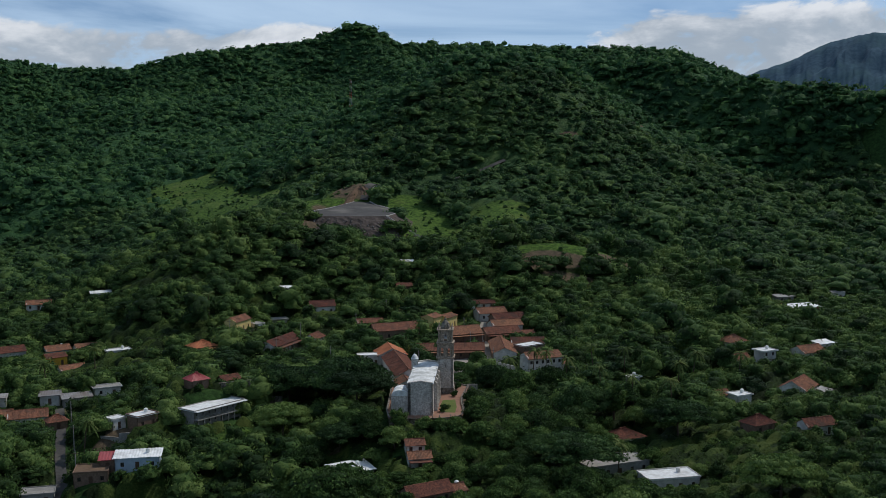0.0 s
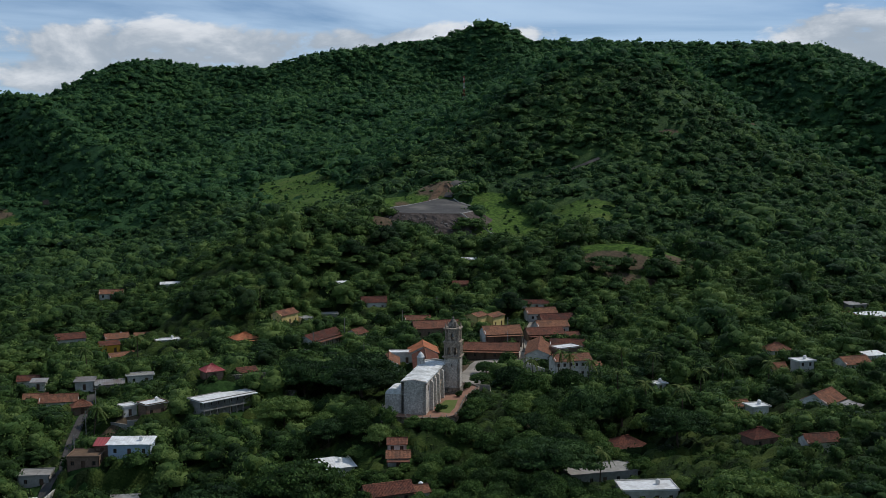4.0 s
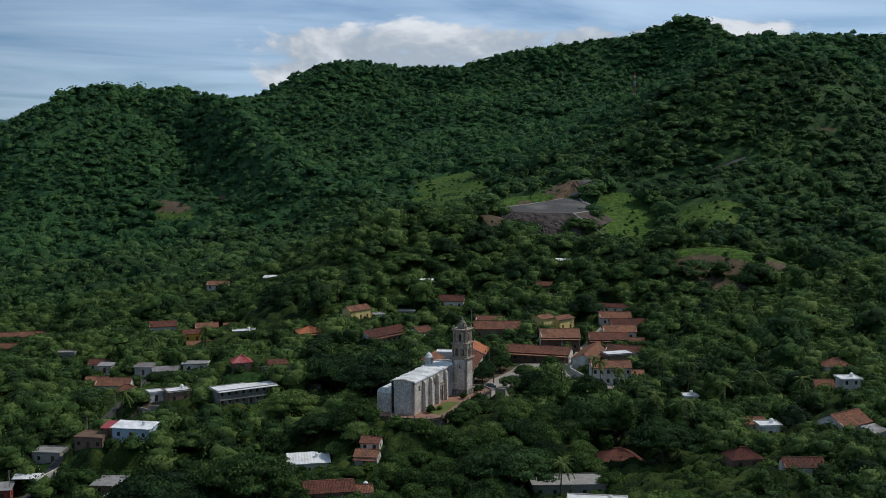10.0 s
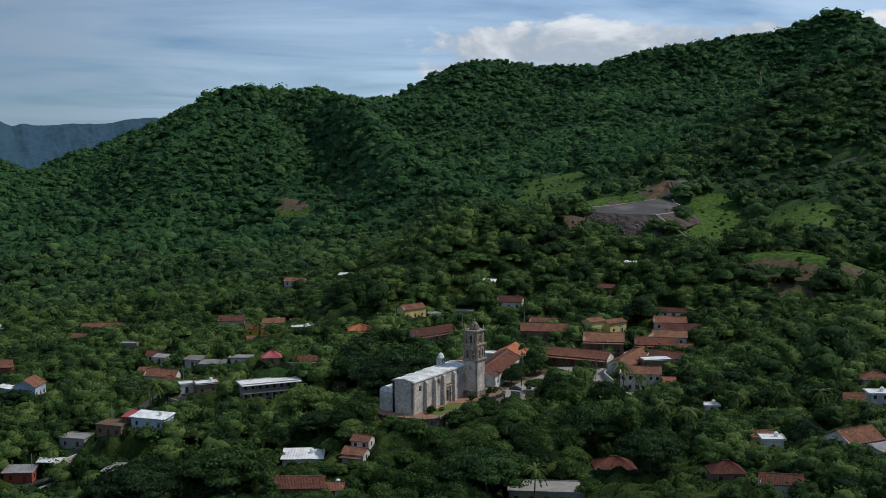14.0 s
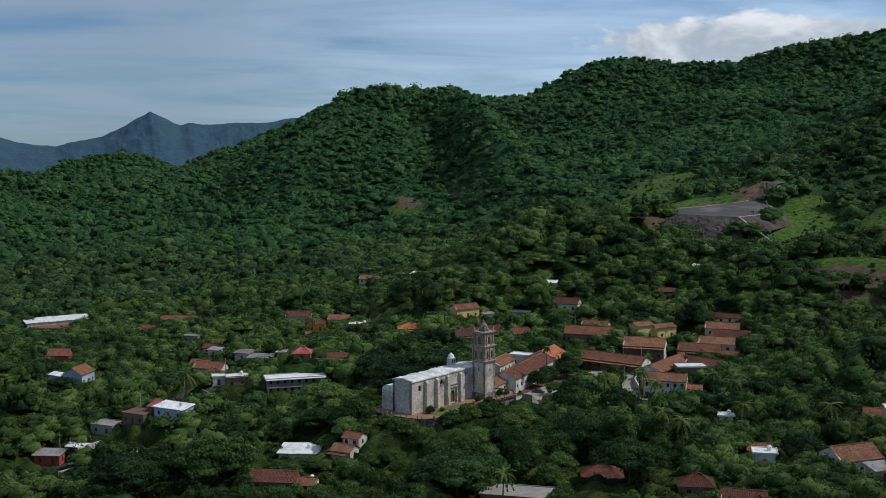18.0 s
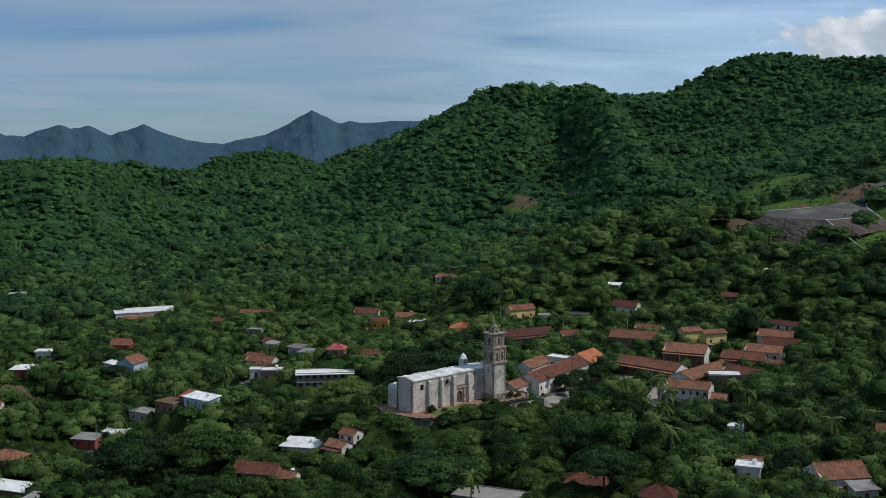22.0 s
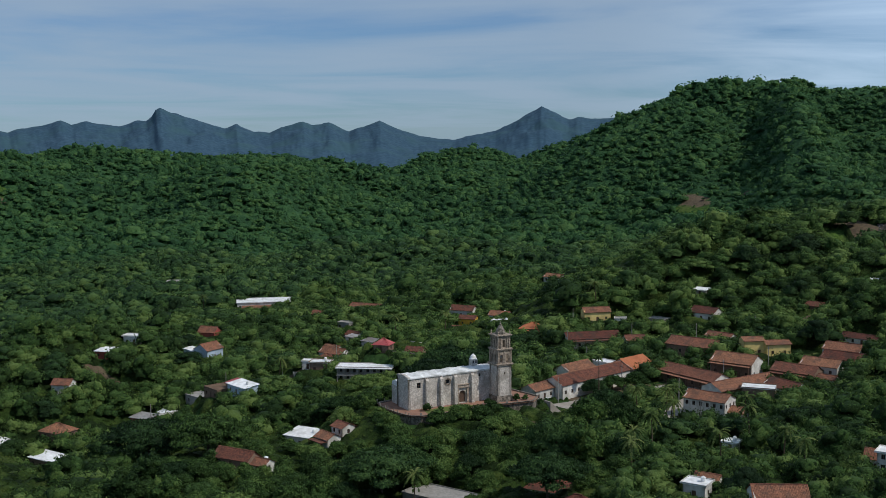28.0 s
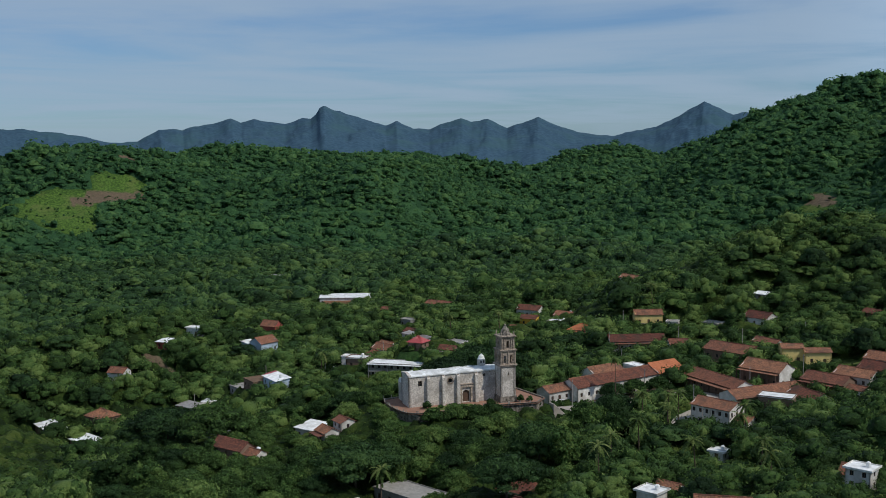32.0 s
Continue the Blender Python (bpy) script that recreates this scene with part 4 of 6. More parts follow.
            for v in vs:
                if v.co.z > 5 and abs(v.co.x - sx) > 0.5:
                    v.co.z -= 0.7
                    v.co.x -= 0.25 * (1 if o > 0 else -1)
            part("buttress", bm, STONE, church)
    for y0 in (0.0, 6.2, 11.1, 15.9, 21.9, 26.5):
        bm = bmesh.new()
        box(bm, 0.02, 0.42, y0 - 0.16, y0 + 0.16, ht - 0.45, ht - 0.15)
        part("rain_spout", bm, CARVED, church)
    for x0, x1, y1 in ((-0.2, 0.28, ln - 4), (-wd - 0.28, -wd + 0.2, ln)):
        bm = bmesh.new()
        vs = box(bm, x0, x1, 0.0, 1.3, ht - 0.1, ht + 0.2)
        for k in range(1, int(y1 / 1.3)):
            box(bm, x0 + random.uniform(-0.05, 0.05), x1 + random.uniform(-0.06, 0.04), 1.3 * k, 1.3 * k + 1.3, ht - 0.1, ht + random.uniform(0.1, 0.34))
        part("parapet", bm, LIME, church, "uneven limewashed wall top")
    # side portal
    portal = part("portal", bmesh.new(), CARVED, church, "carved stone portal with pilasters")
    for s in (-1, 1):
        bm = bmesh.new()
        box(bm, 0.0, 0.38, 18.6 + s * 1.75 - 0.3, 18.6 + s * 1.75 + 0.3, -0.4, 4.6)
        part("pilaster", bm, CARVED, portal)
    bm = bmesh.new()
    box(bm, 0.0, 0.5, 16.2, 21.0, 4.6, 5.0)
    box(bm, 0.0, 0.32, 16.5, 20.7, 5.0, 5.5)
    box(bm, 0.0, 0.55, 16.1, 21.1, 5.5, 5.75)
    part("entablature", bm, CARVED, portal)
    bm = bmesh.new()
    panel(bm, pose(-0.45, 0, 0, 0, 0, 90), arch(18.6, -0.1, 2.28, 3.75), [], 0.12)
    part("door", bm, WOOD, church, "dark red-brown arched wooden door")
    for cy, cz, w, h in ((3.7, 6.0, 1.28, 1.68), (24.7, 7.4, 0.78, 0.88)):
        bm = bmesh.new()
        box(bm, -0.5, -0.44, cy - w / 2, cy + w / 2, cz, cz + h)
        win = part("window", bm, GLASS, church)
        bm = bmesh.new()
        box(bm, -0.44, -0.38, cy - 0.04, cy + 0.04, cz, cz + h)
        box(bm, -0.44, -0.38, cy - w / 2, cy + w / 2, cz + h / 2 - 0.04, cz + h / 2 + 0.04)
        part("glazing_bar", bm, WOOD, win)
    bm = bmesh.new()
    for k in range(24):
        a, b = k * 0.2618, (k + 1) * 0.2618
        q = [Vector((0.12, 13.5 + r * math.cos(t), 7.0 + r * math.sin(t))) for r, t in ((0.75, a), (1.1, a), (1.1, b), (0.75, b))]
        bm.faces.new([bm.verts.new(v) for v in q])
    bmesh.ops.solidify(bm, geom=bm.faces[:], thickness=0.12)
    part("round_window", bm, CARVED, church)
    bm = bmesh.new()
    box(bm, -0.6, -0.5, 12.7, 14.3, 6.2, 7.8)
    part("window", bm, GLASS, church)
    # sacristy with a barrel top, against the end of the back wall
    bm = bmesh.new()
    box(bm, -12.3, -7.3, 0.6, 8.0, -2.5, 5.4)
    part("sacristy_wall", bm, STONE, church)
    bm = bmesh.new()
    ring0, ring1 = [], []
    for k in range(13):
        a = math.pi * k / 12
        ring0.append(bm.verts.new((-9.8 + 2.5 * math.cos(a), 0.6, 5.4 + 1.7 * math.sin(a))))
        ring1.append(bm.verts.new((-9.8 + 2.5 * math.cos(a), 8.0, 5.4 + 1.7 * math.sin(a))))
    for k in range(12):
        bm.faces.new((ring0[k], ring1[k], ring1[k + 1], ring0[k + 1]))
    bm.faces.new(ring0)
    bm.faces.new(ring1[::-1])
    part("sacristy_vault", bm, LIME, church, "rounded whitewashed sacristy vault")
    # lantern turret on the back edge of the roof
    bm = bmesh.new()
    box(bm, -8.3, -6.3, 25.6, 27.6, 5.0, 11.3)
    lantern = part("lantern", bm, STONE, church)
    bm = bmesh.new()
    lathe(bm, -7.3, 26.6, [(1.25, 11.3), (1.25, 11.5), (1.05, 11.6), (0.98, 12.0), (0.75, 12.45), (0.4, 12.75), (0.12, 12.9), (0.1, 13.2)], 14)
    part("lantern_dome", bm, LIME, lantern, "small white dome", True)
    # added dark plates stand in for the shade inside the lantern's two openings
    for s in (-1, 1):
        bm = bmesh.new()
        box(bm, -6.31, -6.24, 26.6 + s * 0.45 - 0.22, 26.6 + s * 0.45 + 0.22, 10.2, 11.0)
        part("lantern_opening", bm, GLASS, lantern)
    # bell tower
    tx, ty, tw = 2.3, 30.8, 4.9
    tower = part("bell_tower", bmesh.new(), STONE, church, "square bell tower with two arcaded belfry stages")
    mid = Matrix.Translation((tx, ty, 0))
    bm = bmesh.new()
    for m, w in sides(tw, tw):
        panel(bm, mid @ m, [(0, -3), (w, -3), (w, 11.0), (0, 11.0)], [rect(w / 2, 8.2, 0.35, 0.9)], 0.8)
    part("tower_shaft", bm, STONE, tower)
    bm = bmesh.new()
    vs = box(bm, tx - tw / 2 - 0.3, tx + tw / 2 + 0.3, ty - tw / 2 - 0.3, ty + tw / 2 + 0.3, -3, 1.6)
    part("tower_plinth", bm, RUBBLE, tower, "rough rubble plinth")
    for z, w, h in ((11.0, tw + 0.7, 0.35), (11.35, tw + 1.0, 0.25), (15.7, tw + 0.5, 0.3), (16.0, tw + 0.75, 0.22), (20.0, tw + 0.2, 0.25), (20.25, tw + 0.5, 0.2)):
        bm = bmesh.new()
        vs = box(bm, tx - w / 2, tx + w / 2, ty - w / 2, ty + w / 2, z, z + h)
        part("cornice", bm, CARVED, tower)
    for z0, z1, w, arches in ((11.6, 15.7, tw - 0.15, ((-1.05, 1.05), 0.9, 2.5)), (16.22, 20.0, tw - 0.75, ((0.0,), 0.95, 2.3))):
        bm = bmesh.new()
        for m, ww in sides(w, w):
            panel(bm, mid @ m, [(0, z0), (ww, z0), (ww, z1), (0, z1)], [arch(ww / 2 + c, z0 + 0.35, arches[1], arches[2]) for c in arches[0]], 0.6)
        part("belfry", bm, CARVED, tower)
        for m, ww in sides(w, w):
            for c in ([0.15, ww / 2, ww - 0.15] if len(arches[0]) == 2 else [0.15, ww / 2 - 1.15, ww / 2 + 1.15, ww - 0.15]):
                bm = bmesh.new()
                box(bm, c - 0.17, c + 0.17, -0.2, 0.05, z0, z1, mid @ m)
                part("half_column", bm, CARVED, tower)
        bm = bmesh.new()
        lathe(bm, tx, ty, [(0.55, z0 + 1.3), (0.42, z0 + 1.6), (0.3, z0 + 2.1), (0.1, z0 + 2.3)], 12)
        part("bell", bm, METAL, tower, "dark bronze bell")
    bm = bmesh.new()
    lathe(bm, tx, ty, [(1.6, 20.45), (1.55, 20.9), (1.65, 20.95), (1.5, 21.3), (1.25, 21.9), (0.9, 22.5), (0.55, 23.0), (0.34, 23.2), (0.38, 23.5), (0.2, 23.75), (0.06, 23.9), (0.05, 24.4)], 8)
    part("spire", bm, RUBBLE, tower, "weathered eight-sided lantern dome")
    for sx in (-1, 1):
        for sy in (-1, 1):
            bm = bmesh.new()
            lathe(bm, tx + sx * 2.05, ty + sy * 2.05, [(0.28, 20.45), (0.28, 20.8), (0.16, 20.9), (0.24, 21.25), (0.12, 21.6), (0.03, 22.0)], 8)
            part("pinnacle", bm, CARVED, tower)
    return church


build_church()


def build_terrace():
    """Brick-paved churchyard held by a curved rubble wall with small pale posts."""
    rim = [(-14.0, 30.0), (-14.0, 6.0), (-13.0, -3.5), (-8.5, -4.8), (-3.5, -5.0), (2.0, -4.6), (6.5, -3.4), (8.9, -0.5), (9.4, 6.0), (9.0, 14.0), (9.0, 22.0), (10.2, 29.0), (11.6, 38.0), (7.0, 43.0), (0.0, 42.0), (-14.0, 40.0)]
    terrace = thing("churchyard_terrace", pose(0, 0, 0), "brick-paved churchyard terrace on a curved rubble wall", "terrace")
    bm = bmesh.new()
    bm.faces.new([bm.verts.new((x, y, -0.25)) for x, y in rim])
    part("terrace_paving", bm, BRICK_FLOOR, terrace)
    bm = bmesh.new()
    n = len(rim)
    for k in range(n):
        (x0, y0), (x1, y1) = rim[k], rim[(k + 1) % n]
        d = Vector((y1 - y0, x0 - x1)).normalized() * 0.5
        lo = -7.5
        vs = [bm.verts.new(p) for p in ((x0, y0, 0.15), (x1, y1, 0.15), (x1 - d.x, y1 - d.y, 0.15), (x0 - d.x, y0 - d.y, 0.15), (x0 - d.x * 1.6, y0 - d.y * 1.6, lo), (x1 - d.x * 1.6, y1 - d.y * 1.6, lo))]
        bm.faces.new((vs[0], vs[1], vs[2], vs[3]))
        bm.faces.new((vs[3], vs[2], vs[5], vs[4]))
    bmesh.ops.remove_doubles(bm, verts=bm.verts[:], dist=0.25)
    part("retaining_wall", bm, RUBBLE, terrace, "rough grey rubble retaining wall")
    for k in range(1, n - 4):
        (x0, y0), (x1, y1) = rim[k], rim[k + 1]
        for s in np.arange(0, 1, max(0.2, 3.4 / math.hypot(x1 - x0, y1 - y0))):
            bm = bmesh.new()
            x, y = x0 + (x1 - x0) * s, y0 + (y1 - y0) * s
            box(bm, x - 0.1, x + 0.1, y - 0.1, y + 0.1, 0.15, 0.9)
            box(bm, x - 0.13, x + 0.13, y - 0.13, y + 0.13, 0.9, 0.97)
            part("post", bm, PAVING, terrace, "short pale post")
    bm = bmesh.new()
    bm.faces.new([bm.verts.new((x, y, -0.235)) for x, y in ((2.4, 4.0), (6.6, 3.0), (7.2, 10.0), (6.8, 20.0), (3.0, 19.0), (2.2, 12.0))])
    part("lawn", bm, surface("lawn", (0.10, 0.15, 0.035), (0.15, 0.16, 0.06), 0.8, 1.0, 0.6), terrace, "small worn green lawn")
    # the ramp and steps down to the plaza
    stair = thing("plaza_steps", pose(11.5, 36.0, 0), "stone steps from the terrace down to the plaza", "steps")
    for k in range(12):
        bm = bmesh.new()
        box(bm, -0.4, 3.0, 6.0 + k * 0.45, 6.45 + k * 0.45, -7.5, -0.4 - k * 0.42)
        part("step", bm, PAVING, stair)


build_terrace()

# ---- houses ----
FOOTPRINTS = []  # x, y, half-size, roof height shifted by veil: clear of trees, and in the camera's sight


def tiles(bm, length, run, m, pitch=0.36):
    """One slope of channel tiles: a rippled sheet, with ragged courses and a thickness at the eaves."""
    n = max(4, int(length / pitch))
    rows = []
    nr = max(3, int(run / 1.1))
    for j in range(nr + 1):
        row = []
        for i in range(2 * n + 1):
            x = -length / 2 + length * i / (2 * n)
            sag = -0.12 * math.sin(math.pi * j / nr) * (0.6 + 0.5 * math.sin(x * 0.7)) + 0.05 * math.sin(x * 0.45 + j)
            row.append(bm.verts.new(m @ Vector((x, run * j / nr, (0.055 if i % 2 else 0.0) + sag + random.uniform(-0.03, 0.03)))))
        rows.append(row)
    for a, b in zip(rows, rows[1:]):
        for k in range(2 * n):
            bm.faces.new((a[k], a[k + 1], b[k + 1], b[k]))
    low = [bm.verts.new(v.co + m.to_3x3() @ Vector((0, 0, -0.16))) for v in rows[0]]
    for k in range(2 * n):
        bm.faces.new((low[k], low[k + 1], rows[0][k + 1], rows[0][k]))


def openings(length, h, base, storeys, door, gap, rng):
    """Evenly set windows, with a door in the lowest row where wanted: (kind, centre, sill, width, height)."""
    out = []
    n = max(1, int(length / gap))
    for s in range(storeys):
        z = base + h * s / storeys
        for k in range(n):
            c = length * (k + 0.5) / n
            if s == 0 and door and k == n // 2:
                out.append(("door", c, z, 1.1, min(2.2, h / storeys - 0.4)))
            else:
                out.append(("window", c, z + 0.9, 0.95, min(1.25, h / storeys - 1.3)))
    return out


def house(x, y, top, turn, length, width, h, rise=1.6, roof="gable", wall=WHITE, tile=TILE, label="", storeys=1, gap=3.4, hole_sides=(0, 1), name="house", base=None, tank=False, over=0.55, porch=False, veil=0.0, gable=None):
    """A house whose roof top is at height top: walls with openings, doors, windows, roof. turn: bearing of its ridge, degrees from +x."""
    z0 = top - h - rise if base is None else base
    rng = random.Random(int(x * 7 + y * 13))
    ob = thing(name, pose(x, y, z0, 0, 0, turn), label, "house")
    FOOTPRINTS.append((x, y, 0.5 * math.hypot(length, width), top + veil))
    deep = 3.5
    bm = bmesh.new()
    made = []
    for k, (m, w) in enumerate(sides(length, width)):
        ops = openings(w, h, 0.0, storeys, k == 0, gap, rng) if k in hole_sides else []
        outline = [(0, -deep), (w, -deep), (w, h), (0, h)]
        if roof == "gable" and k in (1, 3):
            outline = [(0, -deep), (w, -deep), (w, h), (w / 2, h + rise - 0.12), (0, h)]
        if roof == "shed" and k in (1, 3):
            outline = [(0, -deep), (w, -deep), (w, h + (rise if k == 1 else 0)), (0, h + (rise if k == 3 else 0))]
        if roof == "shed" and k == 2:
            outline = [(0, -deep), (w, -deep), (w, h + rise), (0, h + rise)]
        end = bmesh.new() if gable and k in (1, 3) else None
        panel(end or bm, m, outline, [rect(c, z + 0.02, ww, hh) for _, c, z, ww, hh in ops], 0.28)
        made.append((m, ops))
        if end:
            part("gable_wall", end, gable, ob, "whitewashed gable wall")
    part("wall", bm, wall, ob)
    for m, ops in made:
        for kind, c, z, ww, hh in ops:
            bm = bmesh.new()
            box(bm, c - ww / 2, c + ww / 2, 0.16, 0.2, z + 0.02, z + 0.02 + hh, m)
            if kind == "door":
                part("door", bm, WOOD, ob, "dark wooden door")
            else:
                win = part("window", bm, GLASS, ob)
                bm = bmesh.new()
                g = 0.09
                panes = [rect(c + q * (ww / 4 - g / 8), z + 0.02 + g, ww / 2 - 1.4 * g, hh - 2 * g) for q in (-1, 1)]
                panel(bm, m @ Matrix.Translation((0, 0.1, 0)), rect(c, z + 0.02, ww, hh), panes, 0.05)
                part("window_frame", bm, WOOD, win)
    bm = bmesh.new()
    if roof == "gable":
        slope, run = math.atan2(rise, width / 2), math.hypot(rise, width / 2) + over
        for s in (1, -1):
            m = pose(0, 0, 0, 0, 0, 0 if s == 1 else 180) @ Matrix.Translation((0, -width / 2 - over * math.cos(slope), h - over * math.sin(slope) + 0.06)) @ pose(0, 0, 0, math.degrees(slope))
            tiles(bm, length + 0.7, run, m)
        part("roof", bm, tile, ob)
        bm = bmesh.new()
        n = int((length + 0.7) / 0.6) + 1
        ends = []
        for k in range(n + 1):
            x0 = -length / 2 - 0.35 + (length + 0.7) * k / n
            up = h + rise + 0.16 + (0.05 if k % 2 else 0.0) + rng.uniform(-0.03, 0.03)
            ends.append([bm.verts.new(q) for q in ((x0, -0.24, h + rise - 0.06), (x0, -0.12, up), (x0, 0.12, up), (x0, 0.24, h + rise - 0.06))])
        for p, q in zip(ends, ends[1:]):
            for k in range(3):
                bm.faces.new((p[k], p[k + 1], q[k + 1], q[k]))
        part("ridge_cap", bm, tile, ob)
    elif roof == "hip":
        slope = math.atan2(rise, width / 2)
        a, b = length / 2 + over, width / 2 + over
        e = h - over * math.tan(slope) + 0.08
        rl = max(length / 2 - width / 2, 0.3)
        for s in (0, 180):
            m = pose(0, 0, 0, 0, 0, s)
            for tri in ([(-a, -b, e), (a, -b, e), (rl, 0, h + rise), (-rl, 0, h + rise)], [(a, -b, e), (a, b, e), (rl, 0, h + rise)]):
                p = [m @ Vector(v) for v in tri]
                # rippled courses running up the slope
                lo0, lo1 = p[0], p[1]
                hi0, hi1 = (p[3], p[2]) if len(p) == 4 else (p[2], p[2])
                cols = max(6, int((lo1 - lo0).length / 0.25))
                rows = []
                for j in range(6):
                    f = j / 5
                    u0, u1 = lo0.lerp(hi0, f), lo1.lerp(hi1, f)
                    rows.append([bm.verts.new(u0.lerp(u1, i / cols) + Vector((0, 0, 0.08 if i % 2 else 0))) for i in range(cols + 1)])
                for r0, r1 in zip(rows, rows[1:]):
                    for i in range(cols):
                        bm.faces.new((r0[i], r0[i + 1], r1[i + 1], r1[i]))
        part("roof", bm, tile, ob)
        bm = bmesh.new()
        box(bm, -rl - 0.2, rl + 0.2, -0.18, 0.18, h + rise, h + rise + 0.18)
        part("ridge_cap", bm, tile, ob)
    else:
        tilt = math.degrees(math.atan2(rise, width)) if roof == "shed" else 0
        m = Matrix.Translation((0, 0, h + (rise / 2 if roof == "shed" else 0))) @ pose(0, 0, 0, tilt)
        run = width / math.cos(radians(tilt)) / 2 + over
        if roof == "shed":
            tiles(bm, length + 2 * over, 2 * run, m @ Matrix.Translation((0, -run, 0.16)), 0.8)
        else:
            box(bm, -length / 2 - over, length / 2 + over, -run, run, 0.03, 0.2, m)
        part("roof", bm, tile, ob)
        if roof == "flat":
            bm = bmesh.new()
            a, b = length / 2 + over, width / 2 + over
            panel(bm, pose(0, 0, h + 0.46, -90), [(-a, -b), (a, -b), (a, b), (-a, b)], [[(-a + 0.18, -b + 0.18), (a - 0.18, -b + 0.18), (a - 0.18, b - 0.18), (-a + 0.18, b - 0.18)]], 0.26)
            part("parapet", bm, wall, ob)
    if tank:
        bm = bmesh.new()
        lathe(bm, length * 0.22, width * 0.1, [(0.55, h + rise * 0.3 + 0.2), (0.6, h + 0.6 + rise * 0.3), (0.58, h + 1.2 + rise * 0.3), (0.25, h + 1.45 + rise * 0.3)], 12)
        part("water_tank", bm, WHITE_ROOF, ob, "round water tank")
    if porch:
        bm = bmesh.new()
        box(bm, -length / 2, length / 2, -width / 2 - 2.4, -width / 2 - 0.02, h - 0.75, h - 0.6)
        part("porch_roof", bm, tile, ob)
        for k in range(int(length / 3) + 1):
            bm = bmesh.new()
            xx = -length / 2 + 0.15 + k * (length - 0.3) / max(1, int(length / 3))
            box(bm, xx - 0.1, xx + 0.1, -width / 2 - 2.3, -width / 2 - 2.1, -2.5, h - 0.75)
            part("porch_post", bm, WOOD, ob)
    return ob


for a, k in PLOTS:
    house(*a, **k)

# ---- woods ----
def ico(level=1):
    bm = bmesh.new()
    bmesh.ops.create_icosphere(bm, subdivisions=level, radius=1.0)
    v = np.array([x.co[:] for x in bm.verts])
    f = np.array([[x.index for x in q.verts] for q in bm.faces])
    bm.free()
    return v, f


ICO1, ICO2 = ico(1), ico(2)
DOME = (ICO1[0], np.array([f for f in ICO1[1] if ICO1[0][f][:, 2].mean() > -0.62]))


def crown_arrays(rng, blobs, leaves, size, solid, fill=0.9, lumpy=0.17):
    """A crown as blobs (x, y, z, rx, rz): an uneven core and leaves standing off it. Gives vertices and triangles."""
    V, T, at = [], [], 0
    iv, it = solid
    weights = np.array([b[3] ** 2 for b in blobs])
    counts = np.maximum(3, (leaves * weights / weights.sum()).astype(int))
    for (bx, by, bz, rx, rz), n in zip(blobs, counts):
        lump = 1 + lumpy * rng.standard_normal((len(iv), 1)).clip(-1.6, 1.6)
        v = iv * lump * np.array([rx, rx, rz]) * fill + np.array([bx, by, bz])
        V.append(v)
        T.append(it + at)
        at += len(v)
        d = rng.standard_normal((n, 3))
        d[:, 2] = np.abs(d[:, 2]) * 1.1 - 0.3
        d /= np.linalg.norm(d, axis=1)[:, None]
        c = d * np.array([rx, rx, rz]) * rng.uniform(0.80, 1.16, (n, 1)) + np.array([bx, by, bz])
        nrm = d + 0.55 * rng.standard_normal((n, 3))
        nrm /= np.linalg.norm(nrm, axis=1)[:, None]
        a = np.cross(nrm, rng.standard_normal((n, 3)))
        a /= np.linalg.norm(a, axis=1)[:, None] + 1e-9
        b = np.cross(nrm, a)
        s = size * rng.uniform(0.55, 1.4, (n, 1))
        V.append(np.stack([c - a * s, c + a * s * 0.7 - b * s * 0.7, c + a * s * 0.5 + b * s * 0.7], 1).reshape(-1, 3))
        T.append(at + np.arange(3 * n).reshape(-1, 3))
        at += 3 * n
    return np.concatenate(V), np.concatenate(T)


def blobs_for(rng, kind, r, h, n=10):
    """Blob layouts: round, spreading (flat-topped) or tall crowns of radius r on a tree h high; more blobs are smaller ones."""
    out = []
    k0 = (10.0 / n) ** 0.42
    for k in range(n):
        a = 2.4 * k + rng.uniform(-0.4, 0.4)
        q = math.sqrt((k + 0.5) / n)
        if kind == "spread":
            d = r * q * (0.96 - 0.24 * k0)
            out.append((d * math.cos(a), d * math.sin(a), h * (0.86 - 0.26 * q ** 3 + rng.uniform(-0.07, 0.04)), r * k0 * rng.uniform(0.32, 0.50), h * k0 * rng.uniform(0.10, 0.15)))
        elif kind == "tall":
            d = r * rng.uniform(0.1, 0.55)
            out.append((d * math.cos(a), d * math.sin(a), h * (0.34 + 0.52 * k / n), r * k0 * rng.uniform(0.42, 0.62) * (1.1 - 0.4 * k / n), h * k0 * rng.uniform(0.13, 0.19)))
        else:
            d = r * q * (0.92 - 0.26 * k0)
            out.append((d * math.cos(a), d * math.sin(a), h * (0.80 - 0.44 * q * q + rng.uniform(-0.09, 0.07)), r * k0 * rng.uniform(0.34, 0.54), h * k0 * rng.uniform(0.16, 0.25)))
    return out


def limb(bm, p, q, r0, r1, n=6):
    p, q = Vector(p), Vector(q)
    z = (q - p).normalized()
    x = z.orthogonal().normalized()
    y = z.cross(x)
    rings = [[bm.verts.new(c + (x * math.cos(6.2832 * k / n) + y * math.sin(6.2832 * k / n)) * r) for k in range(n)] for c, r in ((p, r0), (q, r1))]
    for k in range(n):
        bm.faces.new((rings[0][k], rings[0][(k + 1) % n], rings[1][(k + 1) % n], rings[1][k]))


def trunk_bm(rng, blobs, h, r):
    bm = bmesh.new()
    fork = (rng.uniform(-0.3, 0.3), rng.uniform(-0.3, 0.3), h * 0.38)
